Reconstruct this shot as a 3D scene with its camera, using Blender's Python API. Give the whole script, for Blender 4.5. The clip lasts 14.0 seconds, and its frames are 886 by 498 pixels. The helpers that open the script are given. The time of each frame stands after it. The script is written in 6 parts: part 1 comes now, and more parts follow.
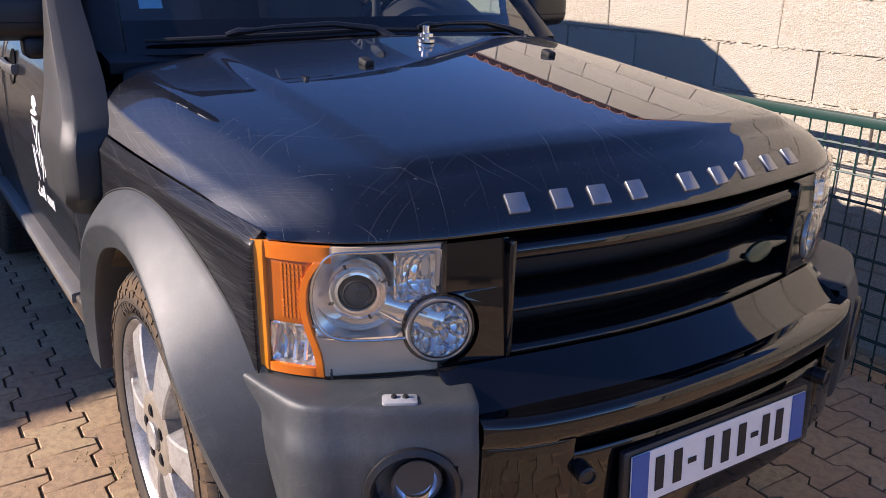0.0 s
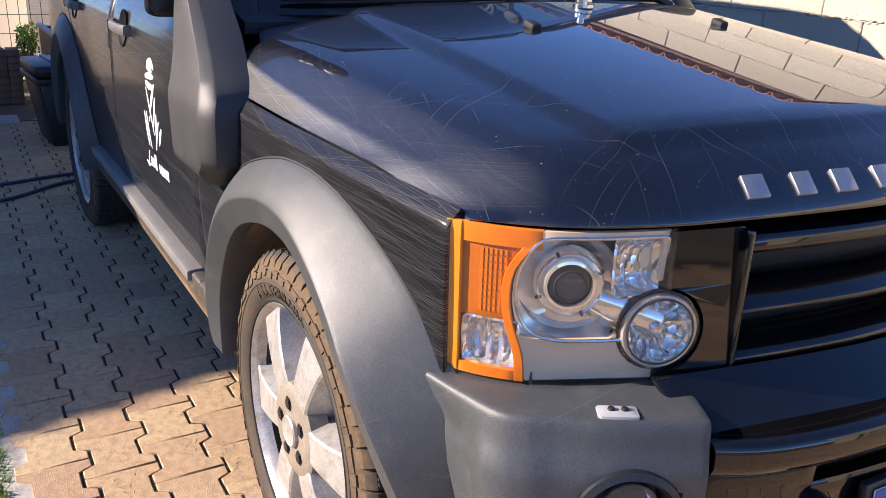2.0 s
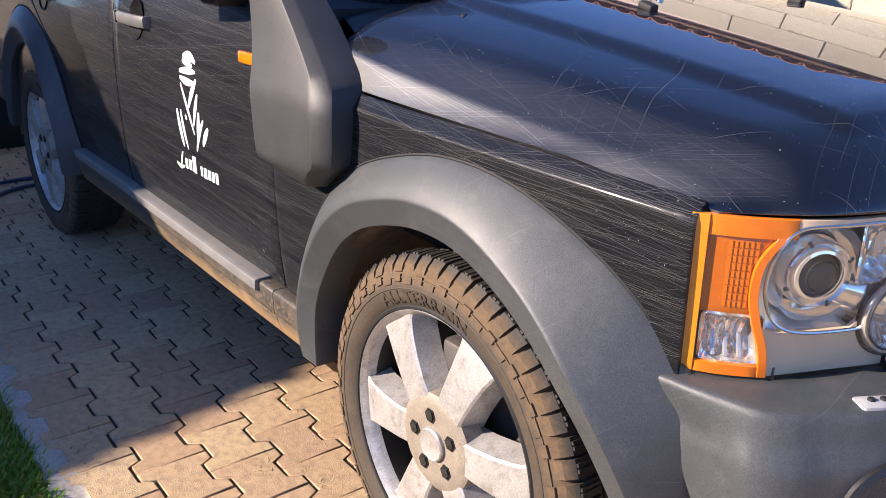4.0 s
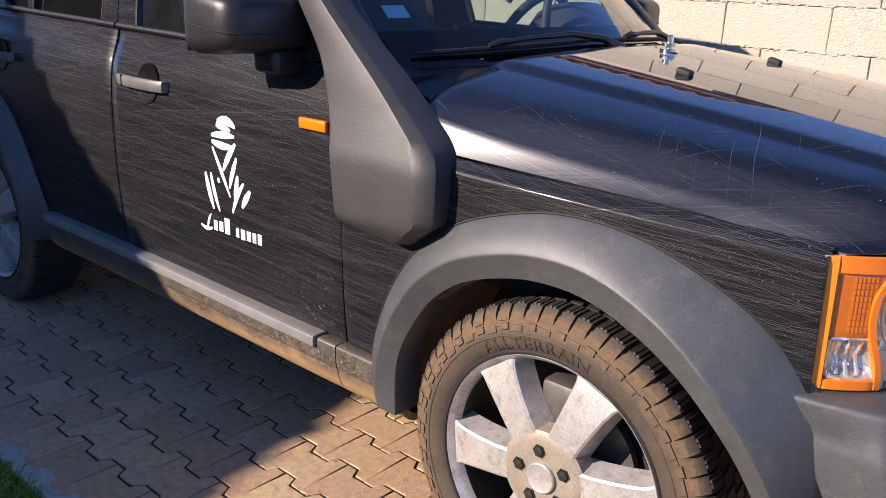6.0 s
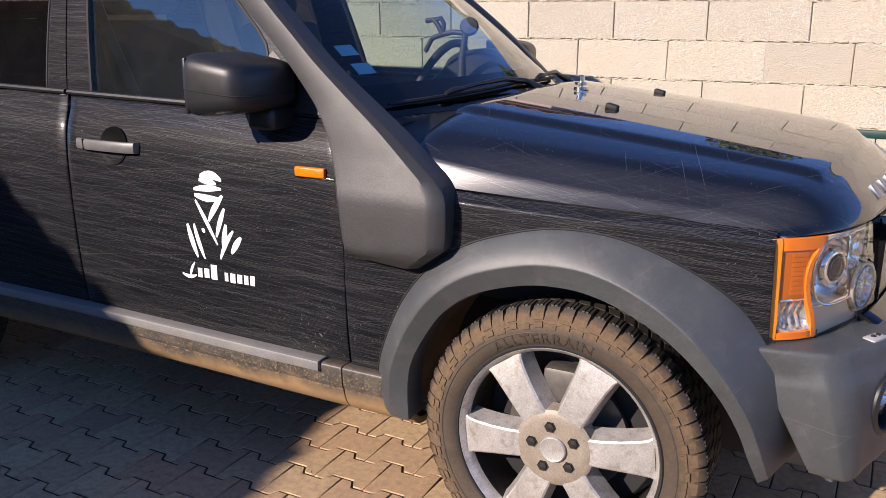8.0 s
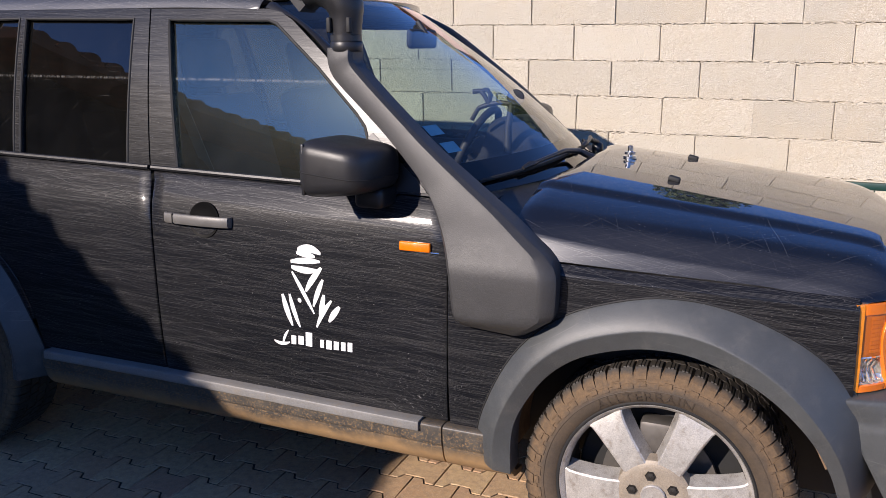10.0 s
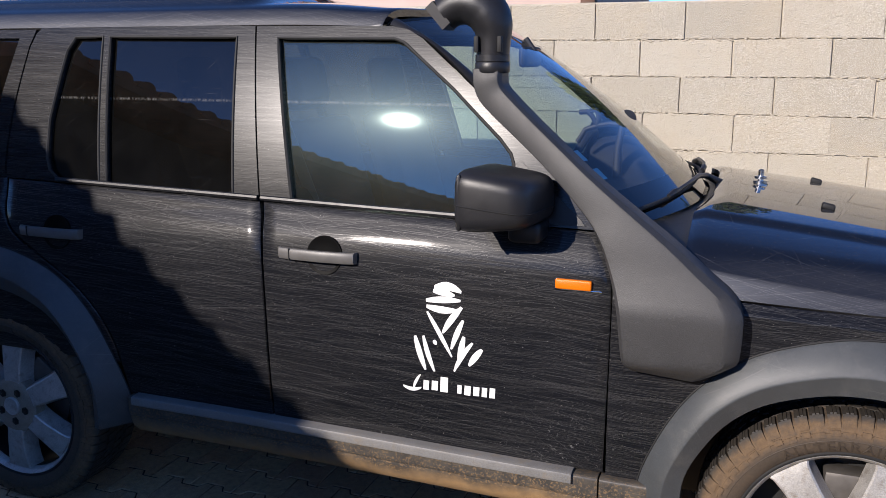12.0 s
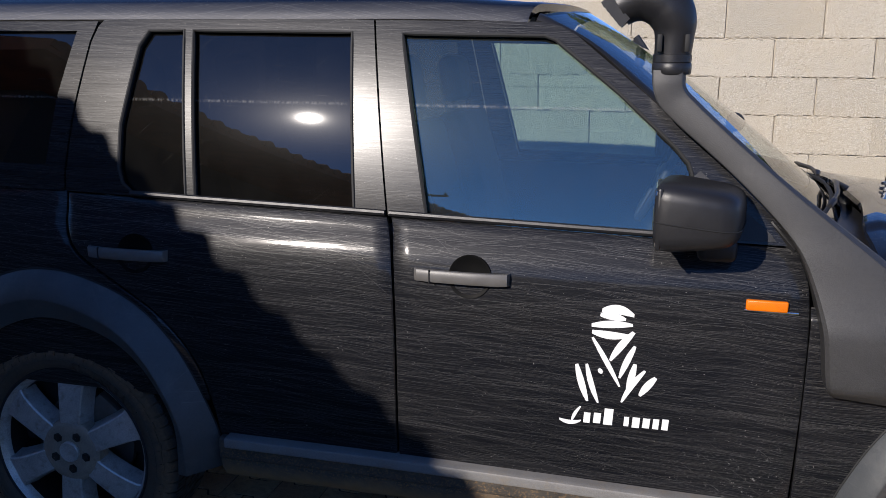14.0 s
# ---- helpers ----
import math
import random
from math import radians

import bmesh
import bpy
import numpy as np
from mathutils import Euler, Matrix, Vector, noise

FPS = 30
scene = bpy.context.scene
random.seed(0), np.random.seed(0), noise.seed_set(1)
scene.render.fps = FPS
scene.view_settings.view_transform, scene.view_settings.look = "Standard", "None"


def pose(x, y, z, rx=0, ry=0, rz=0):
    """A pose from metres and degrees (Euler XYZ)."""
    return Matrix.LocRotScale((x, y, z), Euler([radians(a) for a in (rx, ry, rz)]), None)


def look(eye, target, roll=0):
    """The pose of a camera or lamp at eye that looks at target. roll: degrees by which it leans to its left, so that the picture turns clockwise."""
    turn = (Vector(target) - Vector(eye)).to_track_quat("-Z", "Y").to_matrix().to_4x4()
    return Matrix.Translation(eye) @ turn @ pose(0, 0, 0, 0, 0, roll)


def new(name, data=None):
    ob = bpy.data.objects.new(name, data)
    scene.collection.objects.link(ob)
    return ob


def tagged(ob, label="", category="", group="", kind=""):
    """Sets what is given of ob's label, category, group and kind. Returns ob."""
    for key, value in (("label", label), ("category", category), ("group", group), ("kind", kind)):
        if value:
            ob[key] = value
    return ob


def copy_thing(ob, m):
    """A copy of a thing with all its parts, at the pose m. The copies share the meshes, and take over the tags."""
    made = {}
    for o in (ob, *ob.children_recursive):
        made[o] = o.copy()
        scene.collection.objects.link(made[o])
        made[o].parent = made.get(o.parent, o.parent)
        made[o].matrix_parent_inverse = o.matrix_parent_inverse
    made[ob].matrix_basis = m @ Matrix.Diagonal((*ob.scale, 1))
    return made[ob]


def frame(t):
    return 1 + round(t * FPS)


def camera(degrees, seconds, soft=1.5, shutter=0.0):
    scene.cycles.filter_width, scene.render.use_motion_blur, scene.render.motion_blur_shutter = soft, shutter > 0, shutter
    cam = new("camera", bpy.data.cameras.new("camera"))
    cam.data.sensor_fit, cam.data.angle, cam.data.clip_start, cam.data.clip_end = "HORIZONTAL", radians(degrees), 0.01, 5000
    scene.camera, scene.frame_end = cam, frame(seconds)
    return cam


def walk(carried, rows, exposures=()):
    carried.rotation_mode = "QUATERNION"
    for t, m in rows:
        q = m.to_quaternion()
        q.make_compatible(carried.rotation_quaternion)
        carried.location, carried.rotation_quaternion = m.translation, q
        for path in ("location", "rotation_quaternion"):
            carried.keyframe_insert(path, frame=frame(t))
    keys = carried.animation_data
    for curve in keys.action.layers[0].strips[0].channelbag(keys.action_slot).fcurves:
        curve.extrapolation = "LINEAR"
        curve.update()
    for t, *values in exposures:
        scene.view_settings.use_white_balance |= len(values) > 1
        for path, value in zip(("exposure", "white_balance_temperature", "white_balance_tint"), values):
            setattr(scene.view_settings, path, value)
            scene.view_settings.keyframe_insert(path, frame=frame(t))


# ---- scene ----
cam = camera(55.4, 14.0, soft=0.75)
PATH = [
    (0, (1.825, -1.346, 1.46), (0.263, -0.276, 0.817), 1.4),
    (0.5, (1.78, -1.367, 1.442), (0.203, -0.338, 0.77), 1.4),
    (1, (1.703, -1.399, 1.422), (0.104, -0.414, 0.734), 1.2),
    (1.5, (1.608, -1.417, 1.404), (-0.002, -0.453, 0.711), 1.5),
    (2, (1.512, -1.465, 1.38), (-0.098, -0.489, 0.703), 2.4),
    (2.5, (1.442, -1.494, 1.381), (-0.171, -0.539, 0.684), 2.7),
    (3, (1.349, -1.599, 1.36), (-0.249, -0.615, 0.669), 3.0),
    (3.2, (1.3, -1.647, 1.354), (-0.276, -0.63, 0.66), 2.6),
    (5.3, (0.965, -2.112, 1.365), (-0.327, -0.732, 0.711), 2.6),
    (5.5, (0.932, -2.159, 1.375), (-0.345, -0.76, 0.733), 2.5),
    (6, (0.871, -2.297, 1.417), (-0.365, -0.848, 0.808), 2.2),
    (6.5, (0.815, -2.416, 1.43), (-0.342, -0.883, 0.871), 1.6),
    (7, (0.795, -2.582, 1.462), (-0.234, -0.953, 0.926), 0.4),
    (7.5, (0.76, -2.723, 1.479), (-0.173, -1.04, 0.935), 0.5),
    (8, (0.666, -2.83, 1.482), (-0.222, -1.119, 0.951), 0.1),
    (8.5, (0.557, -2.905, 1.495), (-0.308, -1.173, 0.991), 0.1),
    (8.7, (0.502, -2.941, 1.51), (-0.35, -1.201, 1.016), 0.2),
    (10.8, (0.115, -3.266, 1.699), (-0.57, -1.446, 1.231), -0.0),
    (11, (0.063, -3.263, 1.693), (-0.622, -1.443, 1.226), 0.0),
    (11.5, (-0.134, -3.223, 1.673), (-0.808, -1.395, 1.218), -0.0),
    (12, (-0.318, -3.177, 1.678), (-0.983, -1.344, 1.234), -0.0),
    (12.5, (-0.5, -3.159, 1.673), (-1.168, -1.324, 1.244), 0.1),
    (13, (-0.703, -3.165, 1.66), (-1.323, -1.31, 1.241), 0.4),
    (13.5, (-0.902, -3.154, 1.676), (-1.422, -1.271, 1.249), 0.5),
    (14, (-1.065, -3.129, 1.685), (-1.529, -1.238, 1.232), 0.4),
]
walk(cam, [(t, look(eye, target, roll)) for t, eye, target, roll in PATH],
     [(0.0, 0.93, 6850, 21), (1.5, 1.31, 7150, 19), (3.0, 1.45, 7200, 17), (5.5, 1.14, 7150, 20), (8.5, 0.80, 6950, 19), (11.0, 0.63, 6600, 16), (12.5, 0.44, 6550, 14), (14.0, 0.32, 6500, 13)])


from mathutils import geometry

# ---- light ----
SUN = Vector((-0.38, -0.80, 0.43)).normalized()
world = bpy.data.worlds.new("sky")
scene.world = world
world.use_nodes = True
wn = world.node_tree
sky = wn.nodes.new("ShaderNodeTexSky")
sky.sky_type = "NISHITA"
sky.sun_disc = False
sky.sun_elevation = math.asin(SUN.z)
sky.sun_rotation = math.atan2(SUN.x, SUN.y)
sky.air_density, sky.dust_density, sky.ozone_density = 0.65, 0.0, 9.0
sky.altitude = 1500
wn.links.new(sky.outputs[0], wn.nodes["Background"].inputs[0])
wn.nodes["Background"].inputs[1].default_value = 0.15
sun_data = bpy.data.lights.new("sun", "SUN")
sun_data.energy, sun_data.angle, sun_data.color = 4.2, radians(0.53), (1.0, 0.93, 0.84)
sun = new("sun", sun_data)
sun.rotation_mode = "QUATERNION"
sun.rotation_quaternion = SUN.to_track_quat("Z", "Y")


# ---- materials ----
def mat(name):
    m = bpy.data.materials.new(name)
    m.use_nodes = True
    nt = m.node_tree
    return m, nt, nt.nodes["Principled BSDF"]


def nd(nt, kind, **kw):
    n = nt.nodes.new("ShaderNode" + kind)
    for k, v in kw.items():
        if k in ("operation", "blend_type", "data_type", "feature", "noise_dimensions", "mode", "wave_type", "bands_direction", "distance"):
            if k == "operation":
                n.operation = v
            elif k == "blend_type":
                n.blend_type = v
            elif k == "data_type":
                n.data_type = v
            elif k == "feature":
                n.feature = v
            elif k == "distance":
                n.distance = v
        else:
            n.inputs[k.replace("_", " ")].default_value = v
    return n


def coords(nt, scale=(1, 1, 1), rot=(0, 0, 0)):
    c = nd(nt, "TexCoord")
    out = c.outputs["Object"]
    if any(rot):
        r = nt.nodes.new("ShaderNodeMapping")
        r.inputs["Rotation"].default_value = [radians(a) for a in rot]
        nt.links.new(out, r.inputs["Vector"])
        out = r.outputs[0]
    m = nt.nodes.new("ShaderNodeMapping")
    m.inputs["Scale"].default_value = scale
    nt.links.new(out, m.inputs["Vector"])
    return m.outputs[0]


def noise_tex(nt, scale, detail=4, rough=0.6, vec=None):
    n = nd(nt, "TexNoise", Scale=scale, Detail=detail, Roughness=rough)
    nt.links.new(vec if vec is not None else coords(nt), n.inputs["Vector"])
    return n.outputs["Fac"]


def ramp(nt, fac, lo, hi, a=0.0, b=1.0):
    n = nd(nt, "MapRange")
    for i, v in ((1, lo), (2, hi), (3, a), (4, b)):
        n.inputs[i].default_value = v
    n.clamp = True
    nt.links.new(fac, n.inputs[0])
    return n.outputs[0]


def math_node(nt, op, a, b=0.0):
    n = nd(nt, "Math", operation=op)
    for i, v in ((0, a), (1, b)):
        if isinstance(v, (int, float)):
            n.inputs[i].default_value = v
        else:
            nt.links.new(v, n.inputs[i])
    return n.outputs[0]


def mixc(nt, fac, a, b):
    n = nd(nt, "Mix", data_type="RGBA")
    for s, v in ((n.inputs[0], fac), (n.inputs[6], a), (n.inputs[7], b)):
        if isinstance(v, (int, float)):
            s.default_value = v
        elif isinstance(v, tuple):
            s.default_value = (*v, 1)
        else:
            nt.links.new(v, s)
    return n.outputs[2]


def bump(nt, p, height, strength=0.3, dist=0.002, normal=None):
    b = nd(nt, "Bump", Strength=strength, Distance=dist)
    nt.links.new(height, b.inputs["Height"])
    if normal is not None:
        nt.links.new(normal, b.inputs["Normal"])
    nt.links.new(b.outputs[0], p.inputs["Normal"])
    return b.outputs[0]


def bent(nt):
    """Object coordinates, gently bent."""
    n = nd(nt, "TexNoise", Scale=2.1, Detail=1.0)
    c = nd(nt, "TexCoord").outputs["Object"]
    nt.links.new(c, n.inputs["Vector"])
    v = nd(nt, "VectorMath", operation="MULTIPLY_ADD")
    nt.links.new(n.outputs["Color"], v.inputs[0])
    v.inputs[1].default_value = (0.02, 0.015, 0.03)
    nt.links.new(c, v.inputs[2])
    return v.outputs[0]


def streaks(nt, where, angle, per_metre, half_width, length=3.0, plane="side", lo=0.5):
    """Thin hairlines along one direction, each with an end of its own."""
    ca, sa = math.cos(radians(angle)), math.sin(radians(angle))
    lay = lambda a, b: (a, 0.2 * a, b) if plane == "side" else (a, b, 0.2 * a)

    def dot(v):
        n = nd(nt, "VectorMath", operation="DOT_PRODUCT")
        nt.links.new(where, n.inputs[0])
        n.inputs[1].default_value = v
        return n.outputs["Value"]

    v = dot([k * per_metre for k in lay(sa, ca)])
    cell = math_node(nt, "FLOOR", v)
    chance = nt.nodes.new("ShaderNodeTexWhiteNoise")
    chance.noise_dimensions = "1D"
    nt.links.new(cell, chance.inputs["W"])
    off = math_node(nt, "ABSOLUTE", math_node(nt, "SUBTRACT", math_node(nt, "FRACT", v), chance.outputs["Value"]))
    line = ramp(nt, off, 0.0, half_width * per_metre, 1.0, 0.0)
    place = nd(nt, "CombineXYZ", Z=0.37 + 0.1 * angle)
    nt.links.new(dot([k * length for k in lay(ca, -sa)]), place.inputs[0])
    nt.links.new(cell, place.inputs[1])
    mask = ramp(nt, noise_tex(nt, 1.37, 0, 0.5, place.outputs[0]), lo, lo + 0.22)
    return math_node(nt, "MULTIPLY", math_node(nt, "MULTIPLY", line, mask), math_node(nt, "POWER", chance.outputs["Value"], 1.6))


def most(nt, lines):
    tot = lines[0]
    for l in lines[1:]:
        tot = math_node(nt, "MAXIMUM", tot, l)
    return tot


def plain(name, col, rough=0.5, metal=0.0, var=0.15, scale=8.0, grain=0.0, gscale=300, dirt=None, coat=0.0, speck=0.0, sscale=420, scratched=0.0):
    """A surface with two scales of variation, and grain as relief."""
    m, nt, p = mat(name)
    big = noise_tex(nt, scale, 5)
    dark = tuple(c * (1 - var) for c in col)
    light = tuple(min(1, c * (1 + var)) for c in col)
    c = mixc(nt, ramp(nt, big, 0.3, 0.7), dark, light)
    if dirt:
        c = mixc(nt, ramp(nt, noise_tex(nt, scale * 2.3, 8, 0.7), 0.52, 0.72, 0, dirt[3]), c, dirt[:3])
    if speck:
        k = ramp(nt, noise_tex(nt, sscale, 2, 0.6), 0.32, 0.68)
        c = mixc(nt, k, mixc(nt, speck, c, (0.0, 0.0, 0.0)), mixc(nt, speck * 0.07, c, (0.5, 0.49, 0.47)))
    if scratched:
        lines = most(nt, [streaks(nt, bent(nt), a, f, 0.0005, 7.0, "side", 0.53) for a, f in ((8, 60), (-35, 45), (62, 40))])
        c = mixc(nt, math_node(nt, "MULTIPLY", lines, scratched), c, (0.32, 0.31, 0.29))
    nt.links.new(c, p.inputs["Base Color"])
    nt.links.new(ramp(nt, noise_tex(nt, scale * 4, 4), 0.3, 0.7, max(0.02, rough - 0.03), min(1, rough + 0.03)), p.inputs["Roughness"])
    p.inputs["Metallic"].default_value = metal
    p.inputs["Coat Weight"].default_value = coat
    p.inputs["Coat Roughness"].default_value = 0.04
    if grain:
        bump(nt, p, noise_tex(nt, gscale, 3), grain, 0.001)
    return m


def paint_material(name, top, sheen=0.12):
    m, nt, p = mat(name)
    where = bent(nt)
    kinds = ((11, 240, 0.00038, 3.2, 0.43), (-7, 260, 0.00038, 3.0, 0.44), (18, 180, 0.00036, 3.4, 0.49), (-20, 130, 0.00034, 4.5, 0.54), (1.5, 420, 0.00045, 2.4, 0.40), (4, 300, 0.00045, 1.8, 0.42), (38, 70, 0.00032, 8.0, 0.57))
    tot = most(nt, [streaks(nt, where, a, f, w, k, "side", lo) for a, f, w, k, lo in ([(a, f * 1.6, w * 0.7, k, lo) for a, f, w, k, lo in kinds[:4]] if top else kinds)])
    worn_sheen = 1.0
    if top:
        # side-facing paint: denser scratches, plus a paler tone painted in for sun sheen
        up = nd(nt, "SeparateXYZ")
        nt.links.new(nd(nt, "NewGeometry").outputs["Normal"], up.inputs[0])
        worn_sheen = ramp(nt, math_node(nt, "ABSOLUTE", up.outputs[1]), 0.50, 0.70, 0.0, 1.0)
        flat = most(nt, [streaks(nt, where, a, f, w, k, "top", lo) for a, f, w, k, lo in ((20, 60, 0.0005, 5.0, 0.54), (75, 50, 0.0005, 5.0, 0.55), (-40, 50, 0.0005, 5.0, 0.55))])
        flat = math_node(nt, "MULTIPLY", flat, math_node(nt, "SUBTRACT", 1.0, worn_sheen))
        tot = math_node(nt, "MAXIMUM", math_node(nt, "MULTIPLY", tot, worn_sheen), math_node(nt, "MULTIPLY", flat, 0.50))
    else:
        # road-dirt scuffs low on the front door
        at = nd(nt, "VectorMath", operation="DISTANCE")
        nt.links.new(coords(nt, (1.0, 0.0, 1.5)), at.inputs[0])
        at.inputs[1].default_value = (-0.77, 0.0, 0.86)
        zone = ramp(nt, at.outputs["Value"], 0.03, 0.22, 1.0, 0.0)
        spots = math_node(nt, "MAXIMUM", ramp(nt, noise_tex(nt, 75, 6, 0.75), 0.60, 0.65), streaks(nt, where, 35, 90, 0.0008, 14.0, "side", 0.50))
        tot = math_node(nt, "MAXIMUM", tot, math_node(nt, "MULTIPLY", spots, math_node(nt, "MULTIPLY", zone, 1.5)))
    specks = ramp(nt, noise_tex(nt, 230, 1, 0.4), 0.76, 0.80)
    brushed = noise_tex(nt, 1.0, 3, 0.6, coords(nt, (5, 300, 700)))
    base = mixc(nt, ramp(nt, noise_tex(nt, 1.7, 4), 0.3, 0.7), (0.0035, 0.004, 0.006), (0.006, 0.0065, 0.009))
    dust = ramp(nt, noise_tex(nt, 6, 8, 0.7), 0.4, 0.8, 0.0, 0.02 if top else 0.04)
    base = mixc(nt, dust, base, (0.10, 0.09, 0.075))
    col = mixc(nt, math_node(nt, "MULTIPLY", tot, 0.95 if top else 0.48 if sheen < 0.3 else 0.35), base, (0.28, 0.275, 0.265))
    col = mixc(nt, math_node(nt, "MULTIPLY", specks, 0.6), col, (0.38, 0.36, 0.33))
    nt.links.new(col, p.inputs["Base Color"])
    nt.links.new(ramp(nt, brushed, 0.3, 0.7, 0.34 if sheen < 0.3 else 0.22, 0.48 if sheen < 0.3 else 0.32), p.inputs["Roughness"])
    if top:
        nt.links.new(math_node(nt, "ADD", 0.05, math_node(nt, "MULTIPLY", worn_sheen, 0.75)), p.inputs["Specular IOR Level"])
        nt.links.new(math_node(nt, "SUBTRACT", 1.0, math_node(nt, "MULTIPLY", worn_sheen, 0.55)), p.inputs["Coat Weight"])
    else:
        nt.links.new(math_node(nt, "ADD", sheen, math_node(nt, "MULTIPLY", tot, 0.15)), p.inputs["Specular IOR Level"])
        p.inputs["Coat Weight"].default_value = 0.42 if sheen < 0.3 else 0.15
    p.inputs["Coat IOR"].default_value = 1.8 if top else 1.5
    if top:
        # grey mixed into side-facing parts stands for their sunlit sheen
        col = mixc(nt, math_node(nt, "MULTIPLY", worn_sheen, 0.13), col, (0.20, 0.195, 0.19))
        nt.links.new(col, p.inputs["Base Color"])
    cr = math_node(nt, "MAXIMUM", ramp(nt, noise_tex(nt, 9, 5), 0.3, 0.8, 0.01 if top else 0.05, 0.02 if top else 0.11), math_node(nt, "MULTIPLY", tot, 0.35))
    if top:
        cr = math_node(nt, "ADD", cr, math_node(nt, "MULTIPLY", worn_sheen, 0.16))
    nt.links.new(cr, p.inputs["Coat Roughness"])
    h = math_node(nt, "ADD", math_node(nt, "MULTIPLY", tot, -0.5), math_node(nt, "MULTIPLY", math_node(nt, "MULTIPLY", brushed, worn_sheen), 0.5))
    b = nd(nt, "Bump", Strength=0.025, Distance=0.0005)
    nt.links.new(h, b.inputs["Height"])
    nt.links.new(b.outputs[0], p.inputs["Normal"])
    return m


PAINT_SIDE = paint_material("scratched black paint", False)
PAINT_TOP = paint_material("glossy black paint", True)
PAINT_FRAME = paint_material("window frame paint", False, 0.31)
def sill_material():
    m, nt, p = mat("muddy sill plastic")
    xyz = nd(nt, "SeparateXYZ")
    nt.links.new(coords(nt), xyz.inputs[0])
    edge = math_node(nt, "ADD", math_node(nt, "MULTIPLY", noise_tex(nt, 9, 6, 0.7), 0.10), xyz.outputs[2])
    cake = ramp(nt, edge, 0.425, 0.475, 1.0, 0.0)
    splash = math_node(nt, "MULTIPLY", ramp(nt, noise_tex(nt, 130, 4, 0.75), 0.52, 0.60), ramp(nt, edge, 0.47, 0.56, 0.75, 0.1))
    mud = math_node(nt, "MAXIMUM", cake, splash)
    base = mixc(nt, ramp(nt, noise_tex(nt, 14, 6, 0.7), 0.35, 0.7), (0.038, 0.037, 0.036), (0.095, 0.082, 0.066))
    scuff = streaks(nt, bent(nt), 4, 120, 0.0008, 6.0, "side", 0.5)
    base = mixc(nt, math_node(nt, "MULTIPLY", scuff, 0.4), base, (0.25, 0.24, 0.22))
    earth = mixc(nt, noise_tex(nt, 22, 6, 0.7), (0.22, 0.13, 0.055), (0.36, 0.23, 0.11))
    nt.links.new(mixc(nt, mud, base, earth), p.inputs["Base Color"])
    nt.links.new(ramp(nt, mud, 0.0, 1.0, 0.45, 0.92), p.inputs["Roughness"])
    bump(nt, p, noise_tex(nt, 240, 4), 0.3, 0.001)
    return m


SILL = sill_material()
GLOSS = plain("piano black trim", (0.004, 0.004, 0.005), 0.05, 0, 0.3, 5, coat=0.25)
PLASTIC = plain("grained grey plastic", (0.059, 0.065, 0.069), 0.46, 0, 0.16, 7, 0.45, 700, (0.20, 0.19, 0.17, 0.22), speck=0.40, sscale=520, scratched=0.5)
SNORK = plain("textured snorkel plastic", (0.040, 0.0395, 0.040), 0.50, 0, 0.12, 6, 0.55, 420, (0.10, 0.097, 0.092, 0.14), speck=0.5, sscale=480)
PLASTIC.node_tree.nodes["Principled BSDF"].inputs["Specular IOR Level"].default_value = 0.6
SNORK.node_tree.nodes["Principled BSDF"].inputs["Specular IOR Level"].default_value = 0.5
SATIN = plain("satin black plastic", (0.012, 0.012, 0.014), 0.40, 0, 0.2, 9, 0.25, 700, speck=0.3, sscale=500)
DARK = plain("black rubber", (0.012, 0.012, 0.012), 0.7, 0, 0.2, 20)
LINER = plain("muddy wheel arch liner", (0.15, 0.10, 0.06), 0.9, 0, 0.4, 9, 0.6, 120, (0.30, 0.19, 0.10, 0.8))
CHROME = plain("chrome", (0.80, 0.80, 0.82), 0.08, 1.0, 0.05, 10)
SILVERED = plain("silvered reflector", (0.88, 0.84, 0.78), 0.10, 0.75, 0.05, 30)
LENS_RING = plain("clear lamp rim", (0.50, 0.48, 0.45), 0.2, 0.5, 0.1, 30)
CAVITY = plain("silvered lamp housing", (0.84, 0.80, 0.74), 0.20, 0.55, 0.05, 25)
LETTER = plain("silver letters", (0.36, 0.36, 0.37), 0.34, 0.8, 0.05, 30)
ALLOY = plain("dusty alloy", (0.54, 0.52, 0.49), 0.42, 0.45, 0.16, 14, 0.25, 260, (0.20, 0.14, 0.09, 0.7), speck=0.30, sscale=260)
ALLOY_HUB = plain("dirty alloy centre", (0.30, 0.255, 0.20), 0.55, 0.15, 0.18, 22, 0.25, 260, (0.22, 0.16, 0.10, 0.6), speck=0.25, sscale=260)
SILVER = plain("weathered sill top", (0.215, 0.21, 0.20), 0.50, 0.0, 0.12, 9, 0.15, 300, (0.26, 0.20, 0.13, 0.45), speck=0.3, scratched=0.4)
WHITE = plain("white vinyl sticker", (0.82, 0.82, 0.81), 0.45, 0, 0.03, 20)
PLATE_WHITE = plain("plate white", (0.78, 0.78, 0.77), 0.35, 0, 0.05, 20)
PLATE_BLUE = plain("plate blue", (0.012, 0.095, 0.36), 0.35, 0, 0.08, 20)
STICKER_BLUE = plain("pale blue sticker", (0.22, 0.52, 0.68), 0.5, 0, 0.08, 40)
# pale bezel plastic, its base colour warmed for the ground's reflection
BEIGE = plain("warm toned headlamp bezel", (0.80, 0.60, 0.42), 0.42, 0.1, 0.06, 14, dirt=(0.55, 0.48, 0.41, 0.3))
SEAT = plain("dark grey seat cloth", (0.035, 0.036, 0.040), 0.9, 0, 0.15, 12, 0.3, 400)
